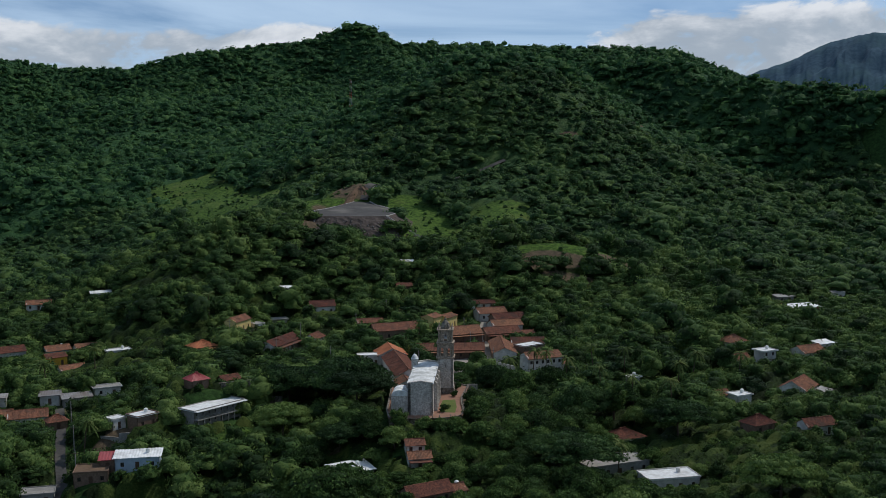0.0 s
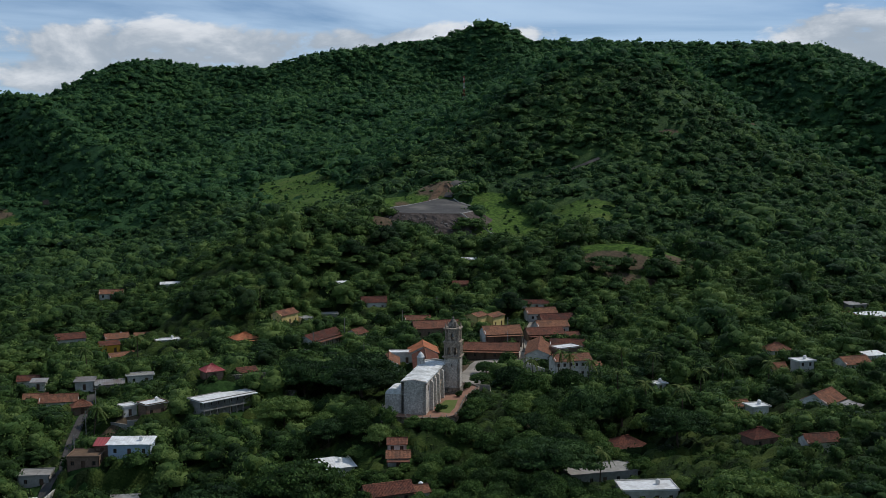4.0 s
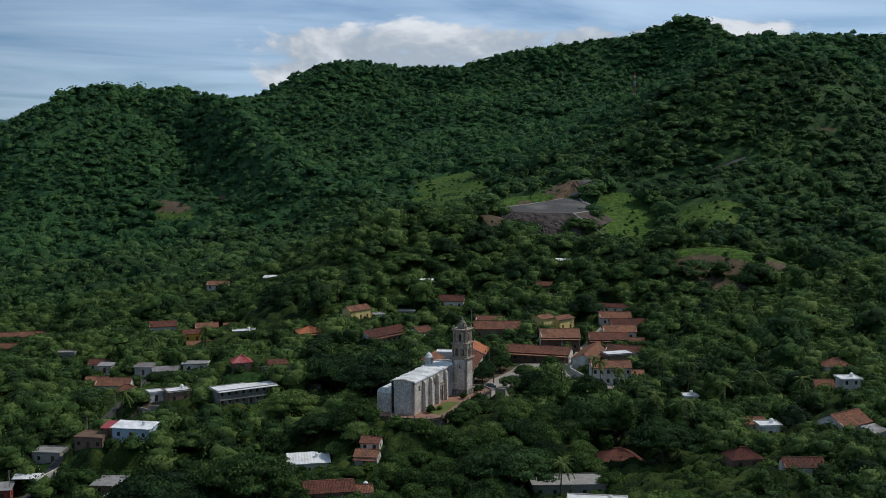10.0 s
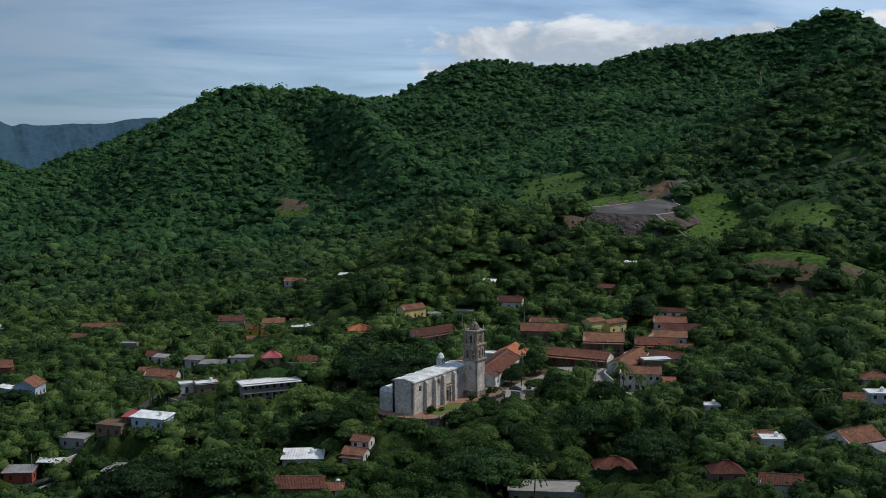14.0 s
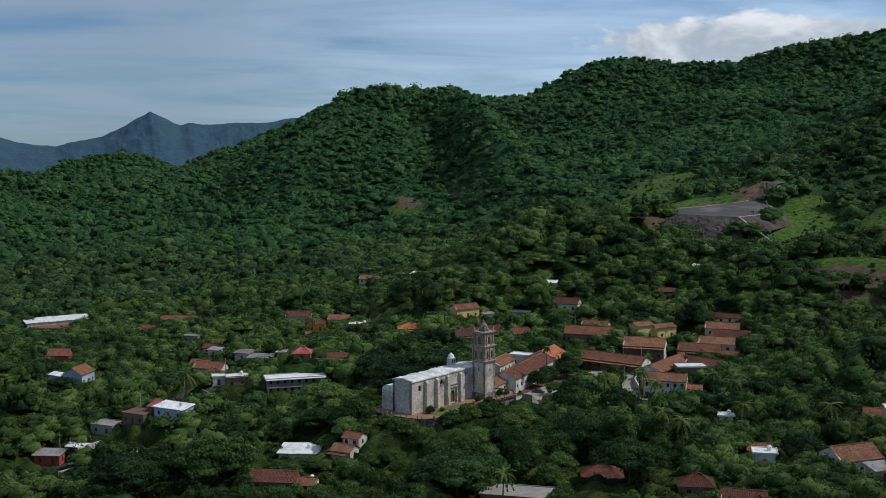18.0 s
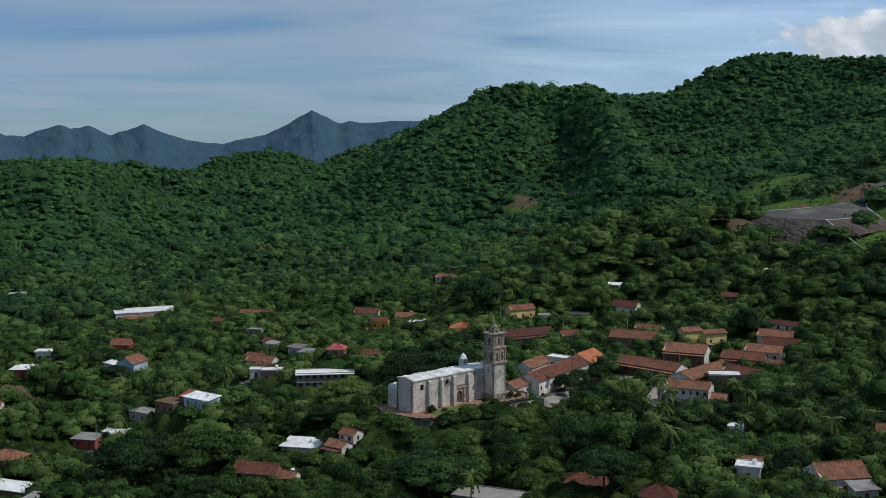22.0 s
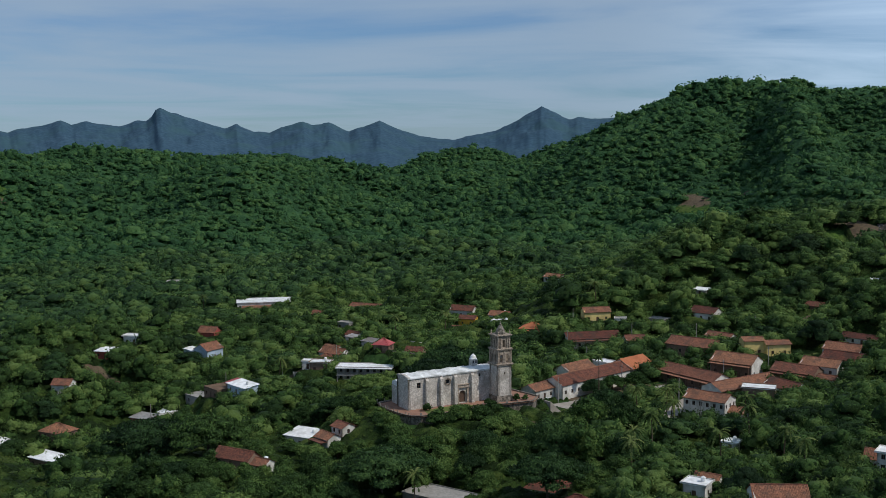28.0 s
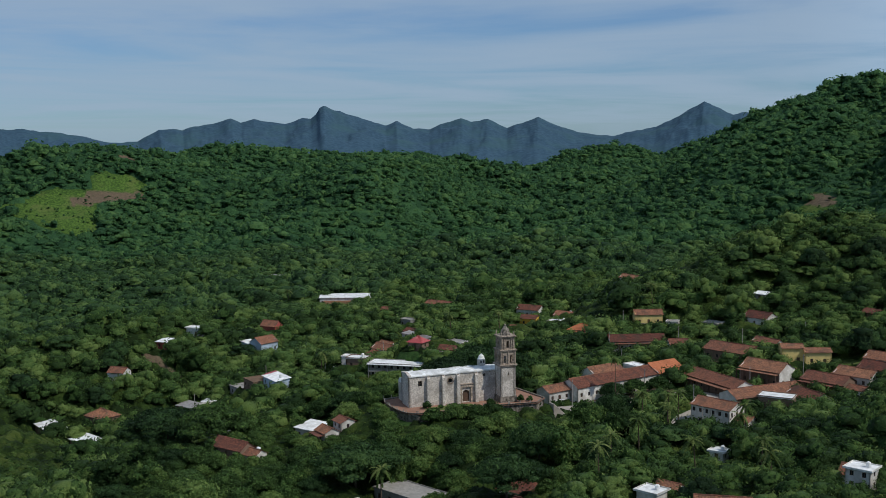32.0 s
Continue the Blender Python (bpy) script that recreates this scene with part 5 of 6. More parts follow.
    limb(bm, (0, 0, -1.5), fork, r * 1.3, r * 0.85, 8)
    for b in blobs[:6]:
        limb(bm, fork, (b[0] * 0.8, b[1] * 0.8, b[2]), r * 0.55, r * 0.15, 5)
    return bm


TREE_FORMS = (
    ("spread", 10.5, 11.0, GREEN_C, "wide flat-crowned shade tree with dense dark leaves"), ("round", 6.8, 9.5, GREEN_A, "round leafy green tree between houses"),
    ("round", 5.6, 8.2, GREEN_B, "light green bushy tree in a garden"), ("tall", 5.0, 11.5, GREEN_A, "tall leafy tree with a narrow crown"),
    ("spread", 8.4, 9.0, GREEN_B, "spreading feathery-leaved tree with pale green crown"), ("round", 3.8, 5.5, GREEN_B, "low bushy light green fruit tree"),
    ("round", 8.2, 11.0, GREEN_C, "dark dense round-crowned fruit tree"), ("round", 2.8, 3.6, GREEN_A, "low green shrub in a yard"))
TREE_KINDS = []
for seed, (kind, r, h, m, label) in enumerate(TREE_FORMS):
    rng = np.random.default_rng(100 + seed)
    blobs = blobs_for(rng, kind, r, h, 26 if r > 6 else 15)
    blobs = [(bx, by, bz, br * rng.uniform(0.75, 1.15), bh * rng.uniform(0.85, 1.15)) for bx, by, bz, br, bh in blobs]
    blobs.append((0, 0, h * 0.6, r * 0.62, h * 0.2))
    tree = thing("tree", pose(0, 0, -500), label, "tree", "trees of the village")
    v, t = crown_arrays(rng, blobs, int(600 + 62 * r * r), 0.32, ICO1, 0.75, 0.15)
    crown = new("crown", add_mat(mesh_of("crown", v, t, None, True), m))
    crown.parent = tree
    part("trunk", trunk_bm(rng, blobs, h, 0.28), BARK, tree)
    TREE_KINDS.append((tree, r, h))

STREETS = [
    ("paved street between tiled houses", 5.0, PAVING, [(24, 172), (21, 150), (20.5, 138), (20, 104), (22, 92), (28, 80), (34, 74), (44, 78)]),
    ("pale paved lane off the plaza", 10.0, PAVING, [(3, 46), (4, 60), (3, 76), (7, 97), (18, 103)]),
    ("narrow village lane with worn paving", 3.0, ASPHALT, [(-104, -60), (-101, -35), (-104, -17), (-111, 2), (-120, 30), (-128, 52)]),
    ("asphalt mountain road with pale kerbs", 5.0, ASPHALT, [(-46, 378), (-44, 392), (-34, 415), (-18, 432), (-4, 444), (22, 456), (48, 468)]),
    ("unpaved dirt lane among houses", 3.0, EARTH, [(-60, 132), (-40, 146), (-20, 164), (-10, 190)]),
]
STREETS_FLAT = [(Vector(a), Vector(b), w) for _, w, _, pts in STREETS for a, b in zip(pts, pts[1:])]
for label, width, m, pts in STREETS:
    vs, at = [], []
    for (x0, y0), (x1, y1) in zip(pts, pts[1:]):
        n = max(2, int(math.hypot(x1 - x0, y1 - y0) / 2.0))
        for k in range(n):
            at.append((x0 + (x1 - x0) * k / n, y0 + (y1 - y0) * k / n))
    at.append(pts[-1])
    for k, (x, y) in enumerate(at):
        (xa, ya), (xb, yb) = at[max(k - 1, 0)], at[min(k + 1, len(at) - 1)]
        d = Vector((yb - ya, xa - xb)).normalized()
        for s in (-0.5, 0.0, 0.5):
            px, py = x + d.x * s * width, y + d.y * s * width
            vs.append((px, py, max(gz(px, py), gz(x, y)) + 0.3))
    q = [(3 * k + j, 3 * k + j + 1, 3 * k + j + 4, 3 * k + j + 3) for k in range(len(at) - 1) for j in range(2)]
    tagged(new("road", add_mat(mesh_of("road", vs, None, q), m)), label, "road", kind="structure")


for spot in ((5.0, 57.0, 5.0, -5.0), (3.0, 71.0, 4.0, -5.0)):  # the open plaza, kept in the camera's sight
    FOOTPRINTS.append(spot)


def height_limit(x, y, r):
    """How high a tree of radius r may grow at a spot: nothing on houses, paving and the churchyard, low in the camera's
    sightlines to houses.
    """
    if -15 - r * 0.5 < x < 10.4 + r * 0.35 and -6 - r * 0.5 < y < 44 + r * 0.4 or open_ground(x, y) > 0.5:
        return 0.0
    z = gz(x, y)
    lim = 30.0
    for hx, hy, half, top in FOOTPRINTS:
        dx, dy = hx - x, hy - y
        if abs(dx) > 75 or abs(dy) > 75:
            continue
        d = math.hypot(dx, dy)
        if d < half * 0.62 + r * 0.8:
            return 0.0
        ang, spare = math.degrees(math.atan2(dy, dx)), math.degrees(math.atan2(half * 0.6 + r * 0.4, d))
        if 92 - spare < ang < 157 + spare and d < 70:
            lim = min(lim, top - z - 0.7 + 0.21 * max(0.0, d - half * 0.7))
    for a, b, w in STREETS_FLAT:
        ab = b - a
        s = max(0.0, min(1.0, (Vector((x, y)) - a).dot(ab) / ab.length_squared))
        if (a + ab * s - Vector((x, y))).length < w * 0.5 + r * 0.7:
            return 0.0
    # below the churchyard wall, growth stays under the camera's sightlines to the church
    if -20 < x < 75 and -75 < y < 34:
        d = min(math.hypot(x - 9, y - q) for q in (0, 10, 20, 30))
        lim = min(lim, 0.3 - z + 0.215 * d)
    return lim


rng = np.random.default_rng(5)
NAMED = [  # trees that stand out: kind, x, y, size
    (0, -29, 42, 1.5), (0, -24, 24, 1.15), (6, -38, 54, 1.3), (0, 39, -30, 1.25), (6, 47, 20, 1.2), (6, 9, 66, 0.55), (0, -48, 44, 1.3), (4, -46, 12, 1.2),
    (6, -4, 74, 0.62), (1, -6, 84, 0.7), (1, -3, 92, 0.72), (6, 9, 84, 0.6), (2, 16, 92, 0.8), (2, 14, 9, 0.75), (5, 12.6, 3, 1.1), (2, 15, 16, 0.8), (5, 12.5, 22, 1.0), (5, 12.2, 12.5, 1.0), (5, -2, -8.5, 0.9), (1, 7, -10, 0.6),
    (4, -24, -54, 1.5), (0, -42, -66, 1.4), (4, 84, -62, 1.3), (6, 60, 34, 1.0), (1, 40, 50, 1.1), (1, 28, 46, 1.1), (6, 20, 60, 0.9), (0, 72, -2, 1.0), (6, 30, 6, 0.8), (1, 24, -8, 0.7),
]
placed = {}


def crowded(x, y, r, apart=0.60):
    i, j = int(x // 16), int(y // 16)
    return any(math.hypot(px - x, py - y) < apart * (pr + r) for a in (i - 1, i, i + 1) for b in (j - 1, j, j + 1) for px, py, pr in placed.get((a, b), ()))


def mark(x, y, r):
    placed.setdefault((int(x // 16), int(y // 16)), []).append((x, y, r))


def put_tree(kind, x, y, s):
    tree, r, h = TREE_KINDS[kind]
    o = copy_thing(tree, pose(0, 0, 0))
    o.matrix_basis = pose(x, y, gz(x, y) - 0.2, 0, 0, rng.uniform(0, 360)) @ Matrix.Diagonal((s, s, s * rng.uniform(0.9, 1.12), 1))
    mark(x, y, r * s)


PALMS = [(50.4, -27.1, 10.5), (64.7, 32.0, 10.5), (35.4, 73.0, 11.0), (58.0, 80.0, 10.0), (68.0, 71.0, 11.0), (46.0, 62.0, 10.5), (82.0, 46.0, 11.0), (90.0, 60.0, 10.5), (27.0, 66.0, 10.0), (75.0, 22.0, 11.5), (104.0, 52.0, 10.0), (-97.0, 151.0, 11.0), (-128.0, 92.0, 10.0), (-298.0, 42.0, 11.0), (-140.0, 74.0, 11.0), (-104.0, 3.0, 10.0), (56.0, 46.0, 11.0), (40.0, 66.0, 11.5)]
for x, y, h in PALMS:
    mark(x, y, 3.2)
for kind, x, y, s in NAMED:
    put_tree(kind, x, y, s)
count, joined = len(NAMED), {k: [] for k in range(8)}
spots = [(x + rng.uniform(-2.4, 2.4), y + rng.uniform(-2.4, 2.4)) for x in np.arange(-330, 300, 5.2) for y in np.arange(-200, 320, 5.2)]
spots.sort(key=lambda p: math.hypot(p[0] - 30, p[1] + 30))
for x, y in spots:
    if math.hypot(x + 30, y - 60) > 272:
        continue
    kind = int(rng.choice(8, p=(0.10, 0.24, 0.20, 0.12, 0.12, 0.06, 0.14, 0.02)))
    s = 0.62 + 0.95 * rng.uniform(0, 1) ** 1.6
    for k, sc in ((kind, s), (2, 0.85), (5, 0.9), (7, 1.0), (7, 0.6)):
        _, r, h = TREE_KINDS[k]
        if crowded(x, y, r * sc, 0.57 if r > 4 else 0.74):
            continue
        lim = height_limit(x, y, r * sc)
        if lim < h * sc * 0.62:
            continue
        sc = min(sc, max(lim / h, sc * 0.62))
        if count < 300:
            put_tree(k, x, y, sc)
            count += 1
        else:
            joined[k].append((x, y, gz(x, y) - 0.2, sc, rng.uniform(0, 6.28)))
            mark(x, y, r * sc)
        break
for tree, *_ in TREE_KINDS:
    for o in (*tree.children_recursive, tree):
        bpy.data.objects.remove(o)


def scatter(protos, rows):
    """Copies of prototype arrays joined into one set: rows of (prototype, x, y, z, size, turn)."""
    V, T, at = [], [], 0
    rows = np.asarray(rows)
    for k, (v, t) in enumerate(protos):
        sel = rows[rows[:, 0] == k]
        if not len(sel):
            continue
        c, s = np.cos(sel[:, 5])[:, None], np.sin(sel[:, 5])[:, None]
        X = (v[None, :, 0] * c - v[None, :, 1] * s) * sel[:, 4:5] + sel[:, 1:2]
        Y = (v[None, :, 0] * s + v[None, :, 1] * c) * sel[:, 4:5] + sel[:, 2:3]
        Z = v[None, :, 2] * sel[:, 4:5] + sel[:, 3:4]
        V.append(np.stack([X, Y, Z], -1).reshape(-1, 3))
        T.append((t[None] + (at + np.arange(len(sel)) * len(v))[:, None, None]).reshape(-1, 3))
        at += len(sel) * len(v)
    return np.concatenate(V), np.concatenate(T)


# the village's further trees, joined by leaf kind
village_protos = []
for seed, (kind, r, h, *rest) in enumerate(TREE_FORMS):
    prng = np.random.default_rng(300 + seed)
    blobs = [(bx, by, bz, br * prng.uniform(0.95, 1.3), bh * prng.uniform(1.0, 1.35)) for bx, by, bz, br, bh in blobs_for(prng, kind, r, h, 10 if r > 6 else 6)]
    village_protos.append(crown_arrays(prng, blobs, int(90 + 6.6 * r * r), 0.50, DOME, 0.76, 0.22))
for m, kinds, label in ((JOINED_C, (0, 6), "dense dark-leaved trees between the village houses"), (JOINED_A, (1, 3, 7), "green leafy trees between the village houses"), (JOINED_B, (2, 4, 5), "light green bushy trees between the village houses")):
    rows = [(k, *row) for k in kinds for row in joined[k]]
    wood_me = mesh_of("village_trees", *scatter(village_protos, rows), None, True)
    tint = np.concatenate([np.repeat(rng.uniform(0.1, 1.0, len(joined[k])), len(village_protos[k][0])) for k in kinds])
    wood_me.attributes.new("tint", "FLOAT", "POINT").data.foreach_set("value", tint.astype(np.float32))
    tagged(new("village_trees", add_mat(wood_me, m)), label, "trees", kind="stuff")

near_protos, far_protos = [], []
for seed in range(16):
    prng = np.random.default_rng(500 + seed)
    r, h = prng.uniform(2.6, 5.4), prng.uniform(4.5, 8.0)
    near_protos.append(crown_arrays(prng, blobs_for(prng, ("round", "spread", "round", "tall")[seed % 4], r, h, 4), 62, 0.56, DOME, 0.84, 0.25))
    r, h = prng.uniform(2.6, 5.2), prng.uniform(4.5, 7.5)
    far_protos.append(crown_arrays(prng, blobs_for(prng, ("round", "spread", "round")[seed % 3], r, h, 2), 18, 0.92, DOME, 0.86, 0.32))


def in_view(X, Y):
    """The sector of the valley that comes into the camera's view."""
    left = np.degrees(np.arctan2(-(X - 120), Y + 420))
    return (left > -22) & (left < 74) & (Y > -0.05 * X - 260)


def seen_side(X, Y):
    """Slopes seen from three points on the camera's path, not those that fall away behind the ridges."""
    z0 = ground_z(X, Y)
    seen = np.zeros(X.shape, bool)
    for ex, ey in ((0, -320), (200, -240), (310, -120)):
        dx, dy = ex - X, ey - Y
        d = np.hypot(dx, dy)
        ok = np.ones(X.shape, bool)
        for s in (80, 140, 220, 340, 480):
            ok &= ground_z(X + dx / d * s, Y + dy / d * s) < z0 + 20 + (82 - z0) * s / d
        seen |= ok
    return seen


def hash01(i, j, seed):
    q = np.sin(i * 127.1 + j * 311.7 + seed * 74.7) * 43758.5453
    return q - np.floor(q)


def domes(x, y, cell, seed, r0, r1, keep, squat, power):
    """Height and tint of the highest of many jittered crowns over each place; a share of the cells stays empty."""
    i, j = np.floor(x / cell), np.floor(y / cell)
    best, tint = np.zeros(x.shape), np.zeros(x.shape)
    for di in (-1, 0, 1):
        for dj in (-1, 0, 1):
            a, b = i + di, j + dj
            cx, cy = (a + 0.1 + 0.8 * hash01(a, b, seed)) * cell, (b + 0.1 + 0.8 * hash01(a, b, seed + 1)) * cell
            r = cell * (r0 + (r1 - r0) * hash01(a, b, seed + 2)) * (hash01(a, b, seed + 3) < keep)
            q = ((x - cx) ** 2 + (y - cy) ** 2) / np.maximum(r * r, 1e-6)
            h = r * squat * np.clip(1 - q, 0, 1) ** power * (0.8 + 0.4 * hash01(a, b, seed + 4))
            tint = np.where(h > best, hash01(a, b, seed + 5), tint)
            best = np.maximum(best, h)
    return best, tint


def coarse(test, xs, ys, step=12.0):
    """A yes-or-no map worked out on a wide grid and looked up on a fine one."""
    cx, cy = np.arange(xs[0], xs[-1] + step, step), np.arange(ys[0], ys[-1] + step, step)
    m = test(*np.meshgrid(cx, cy))
    return m[np.rint((ys - ys[0]) / step).astype(int)[:, None], np.rint((xs - xs[0]) / step).astype(int)[None]]


def leafy_sheet(name, label, m, xs, ys, where, height, per_face, size, rng):
    """A closed canopy: crowns standing shoulder to shoulder as one uneven skin, with leaves standing off it."""
    X, Y = np.meshgrid(xs, ys)
    H, tint = height(X, Y)
    low = H < 0.25
    Z = np.where(where & ~low, 0, -3.0)
    spot = np.where(where)
    Z[spot] += ground_z(X[spot], Y[spot]) + H[spot]
    nx = len(xs)
    ok = where[:-1, :-1] & where[1:, :-1] & where[:-1, 1:] & where[1:, 1:] & ~(low[:-1, :-1] & low[1:, 1:] & low[1:, :-1] & low[:-1, 1:])
    fj, fi = np.where(ok)
    i = fj * nx + fi
    P = np.stack([X, Y, Z], -1).reshape(-1, 3)
    quads = np.stack([i, i + 1, i + nx + 1, i + nx], 1)
    # leaves
    f = rng.integers(0, len(i), int(len(i) * per_face))
    u, v = rng.uniform(0, 1, (2, len(f), 1))
    p0, p1, p2 = P[i[f]], P[i[f] + 1], P[i[f] + nx]
    c = p0 + (p1 - p0) * u + (p2 - p0) * v
    nrm = np.cross(p1 - p0, p2 - p0)
    nrm /= np.linalg.norm(nrm, axis=1)[:, None]
    c += nrm * rng.uniform(0.0, 0.9, (len(f), 1)) * size
    nrm += 0.6 * rng.standard_normal(nrm.shape)
    a = np.cross(nrm, rng.standard_normal(nrm.shape))
    a /= np.linalg.norm(a, axis=1)[:, None] + 1e-9
    b = np.cross(nrm, a)
    b /= np.linalg.norm(b, axis=1)[:, None] + 1e-9
    s = size * rng.uniform(0.55, 1.35, (len(f), 1))
    L = np.stack([c - a * s, c + a * s * 0.7 - b * s * 0.7, c + a * s * 0.5 + b * s * 0.7], 1).reshape(-1, 3)
    used = np.unique(quads)
    at = np.zeros(len(P), int)
    at[used] = np.arange(len(used))
    me = mesh_of(name, np.concatenate([P[used], L]), len(used) + np.arange(len(L)).reshape(-1, 3), at[quads], True)
    greens = np.concatenate([tint.ravel()[used], np.repeat(tint.ravel()[i[f]] + rng.uniform(-0.15, 0.15, len(f)), 3)])
    me.attributes.new("tint", "FLOAT", "POINT").data.foreach_set("value", greens.astype(np.float32))
    return tagged(new(name, add_mat(me, m)), label, "woodland", kind="stuff")


def road_gap(X, Y, spare):
    """1 off the roads and houses, 0 on them."""
    free = np.ones(X.shape)
    for a, b, w in STREETS_FLAT:
        s = np.clip(((X - a.x) * (b.x - a.x) + (Y - a.y) * (b.y - a.y)) / (b - a).length_squared, 0, 1)
        free = np.minimum(free, smooth01((np.hypot(X - a.x - s * (b.x - a.x), Y - a.y - s * (b.y - a.y)) - w * 0.5 - spare) / 2.0))
    for hx, hy, half, top in FOOTPRINTS:
        free = np.minimum(free, smooth01((np.hypot(X - hx, Y - hy) - half * 0.8 - spare) / 2.0))
    return free


def wood_height(X, Y):
    patch = fbm(X, Y, 70, 3, 41.0)
    lumps, t1 = domes(X, Y, 9.0, 1.0, 0.5, 0.9, 0.92, 1.0, 0.5)
    H = 0.9 + 0.35 * lumps + 0.5 * fbm(X, Y, 5.0, 2, 6.0)
    shut = smooth01((0.62 - open_ground(X, Y)) / 0.3)
    # low tint paints the sheet dark, as shade between the standing crowns
    return H * shut * road_gap(X, Y, 0.5), 0.16 + 0.25 * t1 + 0.3 * np.clip(-patch, -0.3, 0.6)


def standing_trees(name, label, m, protos, step, xs, ys, where, sizes, sunk, rng):
    """Single crowns that rise out of the closed canopy."""
    X, Y = np.meshgrid(np.arange(xs[0] + 4, xs[-1] - 4, step), np.arange(ys[0] + 4, ys[-1] - 4, step))
    X, Y = X.ravel() + rng.uniform(-0.48, 0.48, X.size) * step, Y.ravel() + rng.uniform(-0.48, 0.48, X.size) * step
    X, Y = np.clip(X, xs[0], xs[-1]), np.clip(Y, ys[0], ys[-1])
    ok = where[np.rint((Y - ys[0]) / (ys[1] - ys[0])).astype(int), np.rint((X - xs[0]) / (xs[1] - xs[0])).astype(int)]
    X, Y = X[ok], Y[ok]
    ok = (road_gap(X, Y, 4.0) > 0.9) & (open_ground(X, Y) < rng.uniform(0.2, 0.7, X.size))
    X, Y = X[ok], Y[ok]
    size = (sizes[0] + (sizes[1] - sizes[0]) * rng.uniform(0, 1, X.size) ** 1.5) * (1 + 0.45 * fbm(X, Y, 60, 2, 41.0))
    rows = np.stack([rng.integers(0, len(protos), X.size), X, Y, ground_z(X, Y) - sunk * size, size, rng.uniform(0, 6.28, X.size)], 1)
    rows = rows[np.argsort(rows[:, 0], kind="stable")]
    me = mesh_of(name, *scatter(protos, rows), None, True)
    tint = np.concatenate([np.repeat(rng.uniform(0.3, 0.85, int((rows[:, 0] == k).sum())), len(v)) for k, (v, t) in enumerate(protos)])
    me.attributes.new("tint", "FLOAT", "POINT").data.foreach_set("value", tint.astype(np.float32))
    return tagged(new(name, add_mat(me, m)), label, "woodland", kind="stuff")


rng = np.random.default_rng(8)
near_x, near_y = np.arange(-620, 330, 3.0), np.arange(-260, 660, 3.0)
NX, NY = np.meshgrid(near_x, near_y)
near_where = (np.hypot(NX + 30, NY - 60) > 262) & (np.hypot(NX - 130, NY + 220) < 800) & coarse(lambda X, Y: in_view(X, Y) & seen_side(X, Y), near_x, near_y)
leafy_sheet("hillside_wood", "dense green woodland on the near hillsides", GREEN_WOOD, near_x, near_y, near_where, wood_height, 1.6, 0.55, rng)
standing_trees("hillside_trees", "taller trees rising out of the near woodland", GREEN_WOOD, near_protos, 7.4, near_x, near_y, near_where, (0.9, 1.85), 0.9, rng)
far_x, far_y = np.arange(-1500, 520, 5.0), np.arange(-200, 1620, 5.0)
FX, FY = np.meshgrid(far_x, far_y)
far_where = (np.hypot(FX - 130, FY + 220) >= 796) & coarse(lambda X, Y: in_view(X, Y) & seen_side(X, Y), far_x, far_y)
leafy_sheet("ridge_wood", "dense green woodland on the far slopes and ridges", GREEN_RIDGE_HAZE, far_x, far_y, far_where, wood_height, 0.8, 0.8, rng)
standing_trees("ridge_trees", "taller trees rising out of the far woodland", GREEN_RIDGE_HAZE, far_protos, 8.6, far_x, far_y, far_where, (0.9, 1.9), 1.0, rng)

# steep faces carry more crowns for their plan area
def steep(X, Y):
    return np.hypot(ground_z(X + 6, Y) - ground_z(X - 6, Y), ground_z(X, Y + 6) - ground_z(X, Y - 6)) > 12 * 0.42


standing_trees("ridge_trees", "trees crowding the steep far slopes", GREEN_RIDGE_HAZE, far_protos, 9.2, far_x, far_y, far_where & coarse(steep, far_x, far_y), (0.9, 1.7), 0.6, rng)
standing_trees("hillside_trees", "trees crowding the steep near slopes", GREEN_WOOD, near_protos, 9.2, near_x, near_y, near_where & coarse(steep, near_x, near_y), (0.9, 1.6), 0.6, rng)

out_x, out_y = np.arange(-420, 440, 4.6), np.arange(-440, 420, 4.6)
OX, OY = np.meshgrid(out_x, out_y)
out_where = (np.hypot(OX + 30, OY - 60) > 258) & ~in_view(OX, OY) & (np.hypot(OX - 20, OY) < 425)
leafy_sheet("outer_wood", "green woodland on the slopes round the village", GREEN_WOOD, out_x, out_y, out_where, wood_height, 2.0, 1.3, rng)


def thicket_height(X, Y):
    patch = fbm(X, Y, 26, 3, 61.0)
    H, tint = domes(X, Y, 3.4, 21.0, 0.5, 0.95, 0.9, 1.0, 0.6)
    H = np.maximum(0, H + 0.9 * patch - 0.1) + 0.3 * fbm(X, Y, 1.6, 2, 8.0)
    yard = ((X > -16) & (X < 11.5) & (Y > -7) & (Y < 46)).astype(float)
    return H * road_gap(X, Y, 0.3) * smooth01((0.6 - open_ground(X, Y)) / 0.3) * (1 - yard), tint


low_x, low_y = np.arange(-306, 246, 1.6), np.arange(-216, 336, 1.6)
LX, LY = np.meshgrid(low_x, low_y)
leafy_sheet("undergrowth", "bushes and weeds filling the gardens between the houses", GREEN_LOW, low_x, low_y, (np.hypot(LX + 30, LY - 60) < 270) & in_view(LX, LY), thicket_height, 1.1, 0.45, rng)

